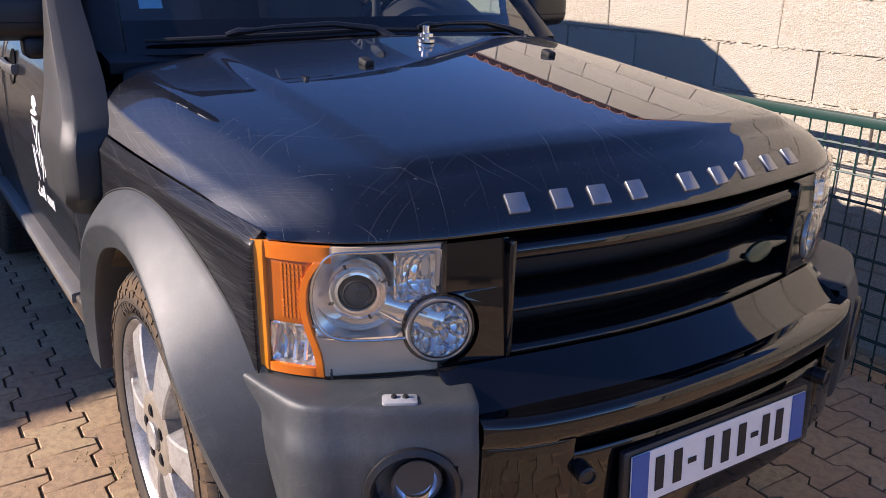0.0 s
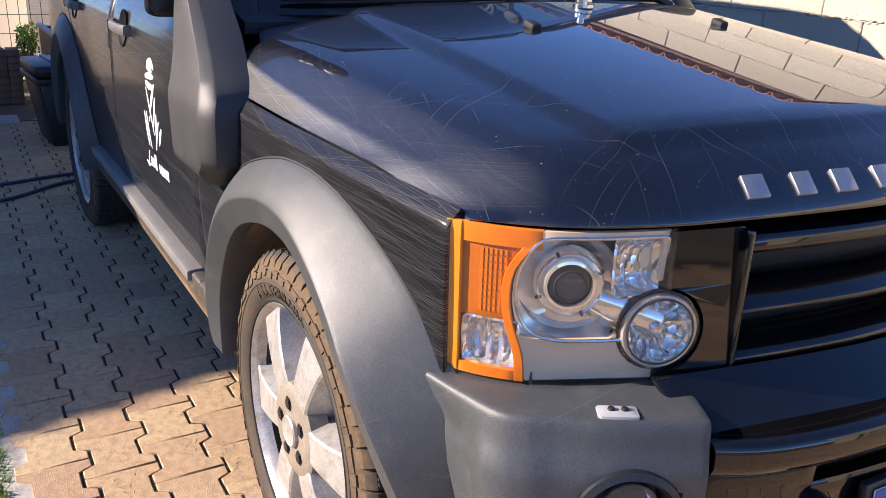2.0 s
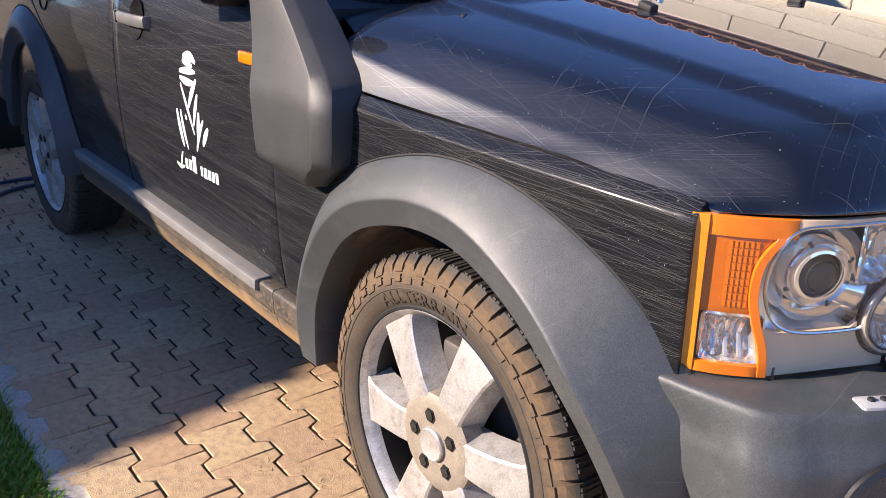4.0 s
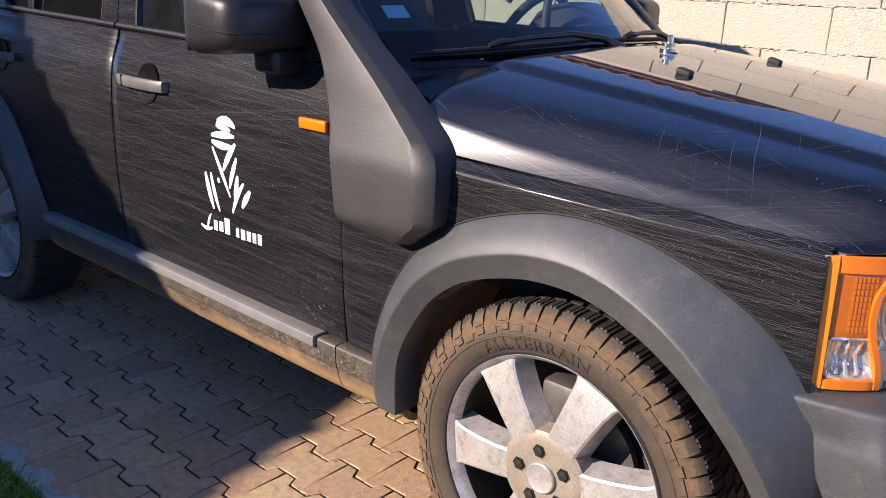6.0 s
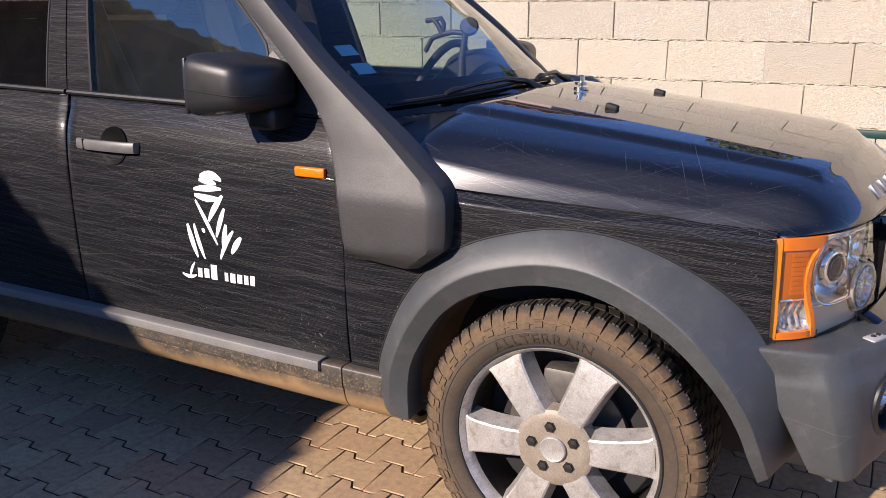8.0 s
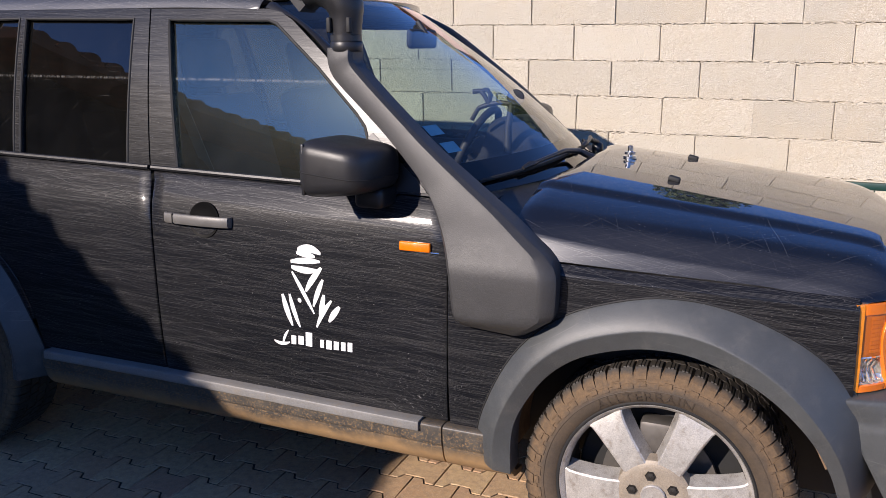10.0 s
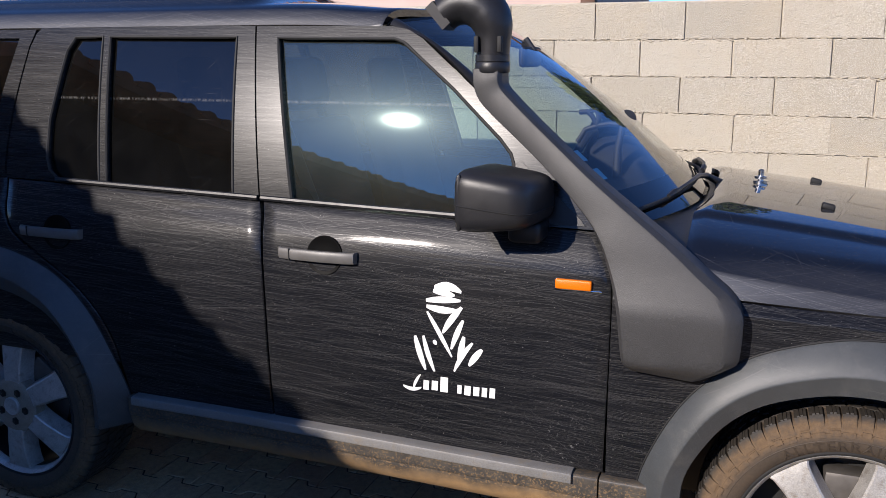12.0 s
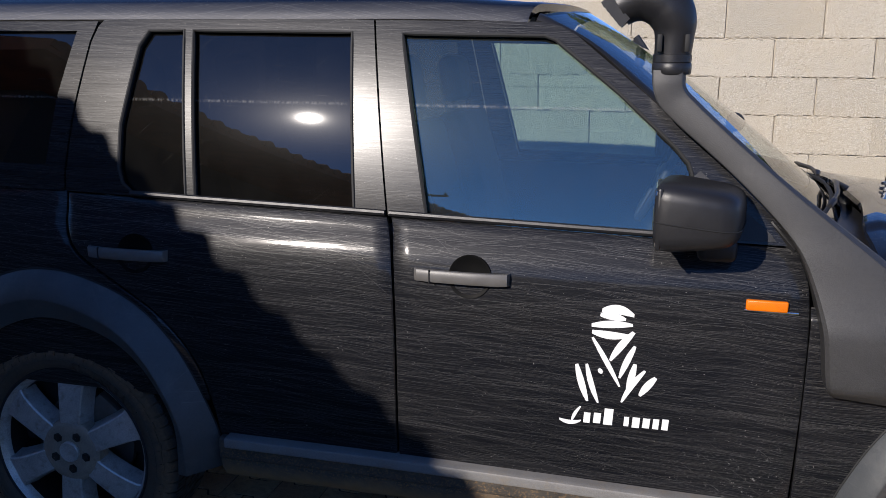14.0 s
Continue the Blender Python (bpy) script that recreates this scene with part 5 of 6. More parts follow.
for x0, x1, z0, z1 in ((-1.203, -1.183, 0.684, 0.715), (-1.176, -1.154, 0.686, 0.717), (-1.148, -1.121, 0.684, 0.733), (-1.093, -1.078, 0.686, 0.714), (-1.071, -1.049, 0.684, 0.715), (-1.043, -1.022, 0.686, 0.715), (-1.016, -0.998, 0.686, 0.716), (-0.992, -0.973, 0.686, 0.718)):
    mesh("decal_bar", *slab([(x0, z0), (x0 + (x1 - x0) * 0.9, z0), (x1, z1), (x0 + (x1 - x0) * 0.1, z1)], [], on_door, 0.001, (0, -1, 0)), WHITE, door_r, smooth=False)


# ---- wheels ----
R_T = 0.392


SIDEWALL = [(0.376, -0.006), (0.360, 0.008), (0.335, 0.0155), (0.312, 0.0145), (0.295, 0.008), (0.284, -0.001), (0.279, -0.010)]


def tyre_text(radius, height):
    """Raised lettering bent round the sidewall."""
    cu = bpy.data.curves.new("sidewall text", "FONT")
    cu.body, cu.size, cu.extrude, cu.align_x = "ALLTERRAIN", height * 1.35, 0.0014, "CENTER"
    cu.space_character = 1.1
    ob = bpy.data.objects.new("sidewall text", cu)
    scene.collection.objects.link(ob)
    dg = bpy.context.evaluated_depsgraph_get()
    me = ob.evaluated_get(dg).to_mesh()
    swell = curve(sorted(SIDEWALL))
    verts = []
    for v in me.vertices:
        a = math.radians(98) - v.co.x * 1.18 / radius
        r = radius + v.co.y
        verts.append((r * math.cos(a), -swell(r) - 0.0006 - v.co.z, r * math.sin(a)))
    faces = [tuple(p.vertices) for p in me.polygons]
    ob.evaluated_get(dg).to_mesh_clear()
    bpy.data.objects.remove(ob)
    bpy.data.curves.remove(cu)
    return verts, faces


def tyre_material():
    """Black rubber, caked with dry tan mud over the shoulder and thinly dusted near the rim."""
    m, nt, p = mat("mud caked tyre rubber")
    xyz = nd(nt, "SeparateXYZ")
    nt.links.new(coords(nt), xyz.inputs[0])
    rad = math_node(nt, "SQRT", math_node(nt, "ADD", math_node(nt, "MULTIPLY", xyz.outputs[0], xyz.outputs[0]), math_node(nt, "MULTIPLY", xyz.outputs[2], xyz.outputs[2])))
    rad = math_node(nt, "ADD", rad, math_node(nt, "MULTIPLY", math_node(nt, "SUBTRACT", noise_tex(nt, 26, 5, 0.7), 0.5), 0.030))
    cake = math_node(nt, "MULTIPLY", ramp(nt, rad, 0.318, 0.348), ramp(nt, rad, 0.374, 0.388, 1.0, 0.05))
    film = ramp(nt, noise_tex(nt, 14, 6, 0.7), 0.30, 0.70, 0.25, 0.6)
    mud = math_node(nt, "MAXIMUM", math_node(nt, "MULTIPLY", cake, ramp(nt, noise_tex(nt, 60, 5, 0.7), 0.25, 0.55, 0.45, 1.0)), math_node(nt, "MULTIPLY", film, ramp(nt, rad, 0.372, 0.386, 0.75, 0.10)))
    rubber = mixc(nt, noise_tex(nt, 180, 3), (0.014, 0.013, 0.012), (0.040, 0.036, 0.031))
    earth = mixc(nt, noise_tex(nt, 90, 5, 0.7), (0.062, 0.039, 0.022), (0.20, 0.13, 0.072))
    nt.links.new(mixc(nt, mud, rubber, earth), p.inputs["Base Color"])
    nt.links.new(ramp(nt, mud, 0.0, 1.0, 0.6, 0.95), p.inputs["Roughness"])
    bump(nt, p, noise_tex(nt, 220, 5, 0.7), 0.6, 0.0012)
    return m


TYRE = tyre_material()
LETTERED = plain("bare rubber lettering", (0.042, 0.030, 0.020), 0.7, 0, 0.25, 30, 0.3, 300)


def build_wheel():
    """A wheel round its own centre, outer face towards -y."""
    T = Matrix.Rotation(radians(90), 4, "X")  # local z of a turned body to -y
    w = new("wheel")
    # inner barrel coloured black for the deep shade behind the spokes
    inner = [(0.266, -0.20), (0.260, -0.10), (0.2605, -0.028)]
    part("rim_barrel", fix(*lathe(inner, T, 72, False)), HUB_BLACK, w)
    barrel = [(0.261, -0.03), (0.266, -0.012), (0.272, -0.004), (0.279, 0.004), (0.282, 0.000), (0.280, -0.008)]
    rim = part("rim", fix(*lathe(barrel, T, 72, False)), ALLOY, w, "dusty silver six-spoke alloy rim")
    # spokes: flat broad face with sloping flanks
    for k in range(6):
        m = Matrix.Rotation(radians(60 * k + 24), 4, "Y")
        rows = [(0.060, 0.036, 0.001, 0.004), (0.100, 0.038, 0.005, 0.004), (0.130, 0.039, 0.006, 0.005), (0.180, 0.0425, 0.003, 0.006), (0.225, 0.0475, -0.002, 0.010), (0.250, 0.052, -0.007, 0.012), (0.264, 0.060, -0.011, 0.012)]
        vs, fs = [], []
        for r, hw, f, ch in rows:
            for x, y in ((-hw - 0.012, -f + 0.060), (-hw, -f + 0.004), (-hw + 0.005, -f), (hw - 0.005, -f), (hw, -f + 0.004), (hw + 0.012, -f + 0.060)):
                vs.append(m @ Vector((x, y, r)))
        for i in range(len(rows) - 1):
            for j in range(6):
                fs.append((i * 6 + j, i * 6 + (j + 1) % 6, (i + 1) * 6 + (j + 1) % 6, (i + 1) * 6 + j))
        fs += [tuple(range(6)), tuple(len(vs) - 6 + j for j in range(6))]
        part("spoke", fix(vs, fs), ALLOY, w, sharp=32)
    part("hub_plate", fix(*lathe([(0.112, -0.04), (0.108, 0.000), (0.100, 0.005), (0.085, 0.0072), (0.060, 0.0078), (0.040, 0.006), (0.001, 0.006)], T, 48)), ALLOY_HUB, w)
    part("centre_cap", fix(*lathe([(0.036, 0.0), (0.036, 0.013), (0.033, 0.016), (0.030, 0.0145), (0.001, 0.0165)], T, 32)), ALLOY, w)
    for k in range(5):
        a = radians(72 * k + 100)
        c = T @ pose(0.062 * math.cos(a), 0.062 * math.sin(a), 0.002)
        part("lug_bolt", fix(*lathe([(0.0165, -0.002), (0.0165, 0.0075), (0.0125, 0.0065), (0.0120, 0.010), (0.001, 0.012)], c, 6)), HUB_BLACK, w)
    # tyre carcass
    prof = [(0.270, -0.225), (0.300, -0.240), (0.345, -0.243), (0.374, -0.232), (0.384, -0.20), (0.385, -0.12), (0.384, -0.03)] + SIDEWALL
    tyre = part("tyre", fix(*lathe(prof, T, 96, False)), TYRE, w, "dusty all-terrain tyre with chunky tread")
    part("sidewall_text", fix(*tyre_text(0.2965, 0.028)), LETTERED, w, "raised sidewall lettering", smooth=False)
    # shoulder lugs, tread blocks and sidewall ribs
    lots, tread = [], []
    N = 60
    for k in range(N):
        a0 = 2 * math.pi * k / N
        da = 2 * math.pi / N

        def at(r, y, t):
            return Vector((r * math.cos(t), -y, r * math.sin(t)))

        long = k % 2
        w0, w1 = a0 + 0.06 * da, a0 + (0.90 if long else 0.82) * da
        lowr = 0.350 if long else 0.360
        sec = [(lowr, 0.011), (0.374, 0.004), (0.390, -0.012), (R_T, -0.030), (R_T, -0.062), (0.376, -0.064), (0.360, -0.02)]
        vs = [at(r, y, w0) for r, y in sec] + [at(r, y, w1) for r, y in sec]
        n = len(sec)
        fs = [(i, (i + 1) % n, n + (i + 1) % n, n + i) for i in range(n)] + [tuple(range(n)), tuple(n + i for i in range(n))]
        lug = fix(vs, fs)
        part("tread_lug", lug, TYRE, w, smooth=False)
        vs2 = [at(r, -0.226 - y, w0) for r, y in sec] + [at(r, -0.226 - y, w1) for r, y in sec]
        lots.append((vs2, fs))
        for row, (y0, y1, sh) in enumerate(((-0.070, -0.106, 0.5), (-0.112, -0.148, 0.15), (-0.154, -0.160, 0.6))):
            b0, b1 = a0 + sh * da + 0.1 * da, a0 + sh * da + 0.8 * da
            vs = [at(r, y, b + (0.25 * da if y == y1 else 0)) for b in (b0, b1) for y in (y0, y1) for r in (0.376, R_T - 0.001)]
            tread.append((vs, [(0, 1, 3, 2), (4, 6, 7, 5), (0, 4, 5, 1), (2, 3, 7, 6), (1, 5, 7, 3), (0, 2, 6, 4)]))
        # stepped sidewall blocks under the lugs
        r0 = 0.336 if k % 2 else 0.341
        b0, b1 = a0 + 0.10 * da, a0 + (0.95 if k % 2 else 0.70) * da
        vs = [at(r, y, b) for b in (b0, b1) for r, y in ((r0, 0.0125), (r0 + 0.014, 0.0105), (r0 + 0.014, 0.0142), (r0, 0.0178))]
        lots.append((vs, [(0, 1, 2, 3), (4, 7, 6, 5), (0, 4, 5, 1), (1, 5, 6, 2), (2, 6, 7, 3), (3, 7, 4, 0)]))
        # two narrow ribs across the lug's crown
        for g in (0.26, 0.56):
            vs = [at(r, y, w0 + (w1 - w0) * q) for q in (g, g + 0.20) for r, y in ((0.386, -0.012), (0.3935, -0.014), (0.3945, -0.058), (0.386, -0.060))]
            lots.append((vs, [(0, 1, 2, 3), (4, 7, 6, 5), (0, 4, 5, 1), (1, 5, 6, 2), (2, 6, 7, 3), (3, 7, 4, 0)]))
    part("inner_tread", fix(*join(*lots)), TYRE, w, smooth=False)["kind"] = "stuff"
    part("tread", fix(*join(*tread)), TYRE, w, smooth=False)["kind"] = "stuff"
    for r in (0.3265, 0.3485):
        ring = [(r * math.cos(t), -0.0152 if r < 0.34 else -0.0125, r * math.sin(t)) for t in [2 * math.pi * i / 72 for i in range(72)]]
        mesh("sidewall_rib", *tube(ring, 0.0018, 5, closed=True), TYRE, w)
    part("rim_groove", fix(*tube([(0.2855 * math.cos(t), -0.003, 0.2855 * math.sin(t)) for t in [2 * math.pi * i / 80 for i in range(80)]], 0.0050, 6, closed=True)), DARK, w)
    part("brake_disc", fix(*lathe([(0.17, -0.12), (0.17, -0.10), (0.05, -0.095)], T, 40)), BRAKE, w)
    bm = box((-0.06, 0.055, 0.10), (0.06, 0.13, 0.20), 0.012)
    part("brake_caliper", bm, BRAKE, w)
    # black disc added for the shade seen between the spokes
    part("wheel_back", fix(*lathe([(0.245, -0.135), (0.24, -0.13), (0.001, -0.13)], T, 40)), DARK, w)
    return w


wheel = build_wheel()
wheel.parent = car
wheel.matrix_basis = pose(0, -HUB_Y, HUB_Z - 0.004)
for x, s, turn in ((AXLE, -1, 40), (0, 1, 15), (AXLE, 1, 70)):
    c = copy_thing(wheel, pose(x, s * HUB_Y, HUB_Z - 0.004, 0, turn, 0 if s < 0 else 180))

# ---- inside and below ----
part("underbody", box((-3.8, -0.56, 0.30), (0.72, 0.56, 0.72), 0.02), DARK, car)
part("floor_tub", box((-3.85, -0.80, 0.34), (-0.52, 0.80, 0.60), 0.02), DARK, car)
for s in (-1, 1):
    part("door_trim", box((-2.85, min(s * 0.79, s * 0.83), 0.60), (-0.70, max(s * 0.79, s * 0.83), 1.195), 0.01), DASH, car)
part("engine_block", box((-0.50, -0.78, 0.72), (0.42, 0.78, 0.98), 0.02), DARK, car)


def dash(u, v):
    w = 2 * v - 1
    y = 0.80 * w
    sec = curve([(0, (-0.56, 1.185)), (0.35, (-0.72, 1.215)), (0.7, (-0.88, 1.205)), (0.85, (-0.935, 1.17)), (1, (-0.93, 0.95))])
    x, z = sec(u)
    return (x, y, z + 0.145 * math.exp(-((y - 0.40) / 0.19) ** 4) * smoothstep(0.05, 0.55, u))


mesh("dashboard", *skin(dash, [i / 16 for i in range(17)], [i / 28 for i in range(29)], (-0.3, 0, 1), 0.03, 0), DASH, car)
ax = Vector((-0.90, 0, 0.42)).normalized()
sm = Matrix.Translation((-1.02, 0.38, 1.205)) @ ax.to_track_quat("Z", "Y").to_matrix().to_4x4()
sw = mesh("steering_wheel", *tube([sm @ Vector((0.190 * math.cos(t), 0.190 * math.sin(t), 0)) for t in [2 * math.pi * i / 40 for i in range(40)]], 0.017, 10, closed=True), DASH, car)
part("steering_hub", fix(*lathe([(0.085, -0.05), (0.08, 0.0), (0.06, 0.015), (0.001, 0.02)], sm @ Matrix.Diagonal((1, 0.8, 1, 1)), 24)), DASH, sw)
for a in (0, 180, 270):
    p = [sm @ Vector((0.06 * math.cos(radians(a)), 0.06 * math.sin(radians(a)), 0)), sm @ Vector((0.185 * math.cos(radians(a)), 0.185 * math.sin(radians(a)), 0))]
    mesh("steering_spoke", *tube(p, 0.018, 8), DASH, sw)
part("interior_mirror", box((-1.135, -0.13, 1.640), (-1.105, 0.13, 1.715), 0.016, 3), DASH, car)
mesh("mirror_stalk", *tube([(-1.10, 0, 1.69), (-1.14, 0, 1.745)], 0.012, 8), DASH, car)


def seat(x, y):
    cush = part("seat", box((x - 0.10, y - 0.25, 0.72), (x + 0.45, y + 0.25, 0.90), 0.05, 3), SEAT, car)
    bm = box((-0.07, -0.24, 0), (0.06, 0.24, 0.62), 0.045, 3)
    bmesh.ops.transform(bm, matrix=pose(x - 0.06, y, 0.86, 0, -16, 0), verts=bm.verts)
    part("seat_back", bm, SEAT, cush)
    bm = box((-0.05, -0.13, 0), (0.04, 0.13, 0.19), 0.04, 3)
    bmesh.ops.transform(bm, matrix=pose(x - 0.235, y, 1.49, 0, -10, 0), verts=bm.verts)
    part("headrest", bm, SEAT, cush)


for x in (-1.62, -2.62):
    for y in (-0.38, 0.38):
        seat(x, y)
belt_pts = [(-1.86, -0.68, 1.66), (-1.80, -0.66, 1.45), (-1.72, -0.60, 1.15), (-1.68, -0.58, 0.95)]
verts, faces = [], []
for x, y, z in belt_pts:
    verts += [(x - 0.022, y, z), (x + 0.022, y + 0.006, z), (x + 0.022, y + 0.009, z), (x - 0.022, y + 0.003, z)]
for i in range(3):
    for j in range(4):
        faces.append((i * 4 + j, i * 4 + (j + 1) % 4, i * 4 + 4 + (j + 1) % 4, i * 4 + 4 + j))
faces += [(0, 1, 2, 3), (12, 13, 14, 15)]
part("seat_belt", fix(verts, faces), SEAT_LIGHT, car)
# phone holder on the dashboard
ph = mesh("phone_holder", *tube([(-0.80, 0.15, 1.20), (-0.80, 0.15, 1.33), (-0.785, 0.15, 1.425)], [0.020, 0.015, 0.012], 10), DASH, car)
part("suction_cup", fix(*lathe([(0.034, -0.010), (0.036, 0.0), (0.030, 0.008), (0.001, 0.012)], pose(-0.77, 0.15, 1.446, 70, 0, 20), 24)), DASH, ph)
for p in ([(-0.785, 0.15, 1.42), (-0.835, 0.15, 1.425), (-0.885, 0.15, 1.416)], [(-0.885, 0.15, 1.416), (-0.905, 0.15, 1.452), (-0.925, 0.15, 1.470), (-0.955, 0.15, 1.466)], [(-0.885, 0.15, 1.416), (-0.878, 0.15, 1.455), (-0.892, 0.15, 1.476), (-0.915, 0.15, 1.470)], [(-0.885, 0.15, 1.416), (-0.93, 0.15, 1.40), (-0.96, 0.15, 1.35)]):
    mesh("holder_arm", *tube(p, 0.010, 8), DASH, ph)
# windscreen stickers
for u, v in ((0.262, 0.032), (0.182, 0.036)):
    def stick(a, b):
        return Vector(screen(u + 0.045 * a, v + 0.042 * b)) - Vector((0.57, 0, 0.82)) * 0.008
    mesh("windscreen_sticker", *skin(stick, [0, 0.5, 1], [0, 0.5, 1], (0.57, 0, 0.8), 0.001, 0), STICKER_BLUE, windscreen)

# ---- ground ----
def ground_material(name, a, b, scale, rough=0.95):
    m, nt, p = mat(name)
    c = mixc(nt, ramp(nt, noise_tex(nt, scale, 8, 0.65), 0.3, 0.7), a, b)
    c = mixc(nt, ramp(nt, noise_tex(nt, scale * 14, 4), 0.35, 0.75, 0, 0.5), c, tuple(v * 0.55 for v in a))
    nt.links.new(c, p.inputs["Base Color"])
    p.inputs["Roughness"].default_value = rough
    bump(nt, p, noise_tex(nt, scale * 20, 4), 0.5, 0.004)
    return m


EARTH = ground_material("dry earth and sand joints", (0.16, 0.12, 0.075), (0.26, 0.20, 0.13), 3.0)
SAND = ground_material("dark joint sand", (0.022, 0.017, 0.012), (0.050, 0.039, 0.026), 8.0)
ground = part("ground", box((-300, -300, -0.5), (300, 300, -0.075), 0), EARTH)
tagged(ground, "dry earth ground around the yard", "ground", kind="structure")
bed = part("paving_bed", box((-5.6, -1.385, -0.09), (4.5, 2.2, -0.0045), 0), SAND)
tagged(bed, "sand bed under the paving stones", "ground", kind="structure")


def paver_material():
    m, nt, p = mat("concrete paver")
    rnd = nd(nt, "ObjectInfo").outputs["Random"]
    isl = nd(nt, "NewGeometry").outputs["Random Per Island"]
    r = math_node(nt, "FRACT", math_node(nt, "ADD", math_node(nt, "MULTIPLY", rnd, 7.31), isl))
    a = mixc(nt, r, (0.47, 0.275, 0.150), (0.57, 0.405, 0.225))
    a = mixc(nt, ramp(nt, math_node(nt, "FRACT", math_node(nt, "MULTIPLY", r, 5.7)), 0.6, 1.0, 0, 0.6), a, (0.40, 0.205, 0.135))
    geo = nd(nt, "NewGeometry")
    def world_noise(scale, detail):
        n = nd(nt, "TexNoise", Scale=scale, Detail=detail, Roughness=0.65)
        nt.links.new(geo.outputs["Position"], n.inputs["Vector"])
        return n.outputs["Fac"]
    a = mixc(nt, ramp(nt, world_noise(1.6, 5), 0.35, 0.7, 0, 0.45), a, (0.54, 0.41, 0.22))
    a = mixc(nt, ramp(nt, world_noise(38, 4), 0.42, 0.72, 0, 0.7), a, (0.25, 0.165, 0.105))
    a = mixc(nt, ramp(nt, world_noise(190, 3), 0.58, 0.68, 0, 0.75), a, (0.19, 0.12, 0.08))
    a = mixc(nt, ramp(nt, world_noise(380, 2), 0.56, 0.66, 0, 0.65), a, (0.70, 0.60, 0.47))
    nt.links.new(a, p.inputs["Base Color"])
    p.inputs["Roughness"].default_value = 0.88
    h = math_node(nt, "ADD", math_node(nt, "MULTIPLY", world_noise(300, 3), 1.0), world_noise(60, 4))
    bump(nt, p, h, 0.8, 0.003)
    return m


PAVER = paver_material()
PX, PY = 0.194, 0.162  # paving module


def paver_mesh(jit):
    """A notched interlocking stone, rounded along its top edge, centred on its own place."""
    g = 0.0035
    hx, hy, n = PX / 2 - g * 0.6, PY / 2 - 0.0040, 0.017
    # sides along x carry the notches
    def edge(y, s):
        return [(-hx, y + s * n), (-hx * 0.628, y + s * n), (-hx * 0.438, y - s * n), (hx * 0.438, y - s * n), (hx * 0.628, y + s * n), (hx, y + s * n)]
    low, high = edge(-hy, -1), list(reversed(edge(hy, 1)))
    poly = low + high
    rnd = random.Random(jit)
    k = len(poly)
    verts, faces = [], []
    for z, ins in ((-0.06, 0.0), (-0.0035, 0.0), (-0.0012, 0.0012), (0.0, 0.0035)):
        for x, y in poly:
            l = math.hypot(x, y)
            verts.append((x * (1 - ins / l) + rnd.uniform(-1, 1) * 0.0007, y * (1 - ins / l) + rnd.uniform(-1, 1) * 0.0007, z))
    for i in range(3):
        for j in range(k):
            faces.append((i * k + j, i * k + (j + 1) % k, (i + 1) * k + (j + 1) % k, (i + 1) * k + j))
    faces.append(tuple(3 * k + j for j in range(k)))
    me = bpy.data.meshes.new("paving_stone")
    me.from_pydata(verts, [], faces)
    me.materials.append(PAVER)
    me.polygons.foreach_set("use_smooth", [True] * (len(faces) - 1) + [False])
    return me


def build_paving():
    pavement = new("pavement")
    tagged(pavement, "interlocking reddish concrete paving stones", "paving", kind="structure")
    meshes = [paver_mesh(j) for j in range(6)]
    rnd = random.Random(11)
    rest_v, rest_f = [], []
    count = 0
    ang = radians(-0.8)
    ca, sa = math.cos(ang), math.sin(ang)
    for j in range(-1, 20):
        for i in range(-24, 27):
            x = i * PX + (PX / 2 if j % 2 else 0) - 0.871
            y = j * PY - 1.19
            x, y = x * ca - y * sa, x * sa + y * ca
            if y < -1.5 or y > 2.1:
                continue
            z, ry, rx, rz = rnd.uniform(-0.0008, 0.0008), rnd.uniform(-0.3, 0.3), rnd.uniform(-0.3, 0.3), rnd.gauss(0, 0.5) + math.degrees(ang)
            near = -2.6 < x < 0.9 and y < -0.42 or 0.95 < x < 2.0 and y < 0.8
            if near and count < 300:
                ob = new("paving_stone", meshes[rnd.randrange(6)])
                ob.matrix_basis = pose(x, y, z, rx, ry, rz)
                ob.parent = pavement
                count += 1
            else:
                me = meshes[rnd.randrange(6)]
                m = pose(x, y, z, rx, ry, rz)
                o = len(rest_v)
                rest_v += [tuple(m @ v.co) for v in me.vertices]
                rest_f += [tuple(o + q for q in p.vertices) for p in me.polygons]
    ob = mesh("paving_stones", rest_v, rest_f, PAVER, pavement, smooth=False)
    ob["kind"] = "stuff"


# ---- block wall ----
def block_material():
    m, nt, p = mat("raw concrete block")
    rnd = nd(nt, "ObjectInfo").outputs["Random"]
    geo = nd(nt, "NewGeometry")
    def wnoise(scale, detail, rough=0.65):
        n = nd(nt, "TexNoise", Scale=scale, Detail=detail, Roughness=rough)
        nt.links.new(geo.outputs["Position"], n.inputs["Vector"])
        return n.outputs["Fac"]
    a = mixc(nt, rnd, (0.46, 0.415, 0.325), (0.585, 0.53, 0.42))
    a = mixc(nt, ramp(nt, wnoise(2.2, 5), 0.45, 0.75, 0, 0.45), a, (0.60, 0.48, 0.31))
    a = mixc(nt, ramp(nt, wnoise(150, 4, 0.75), 0.50, 0.64, 0, 0.75), a, (0.36, 0.30, 0.22))
    a = mixc(nt, ramp(nt, wnoise(230, 2), 0.53, 0.62, 0, 0.85), a, (0.78, 0.73, 0.63))
    nt.links.new(a, p.inputs["Base Color"])
    p.inputs["Roughness"].default_value = 0.95
    h = math_node(nt, "ADD", wnoise(160, 4, 0.7), math_node(nt, "MULTIPLY", wnoise(45, 3), 0.8))
    bump(nt, p, h, 1.0, 0.009)
    return m


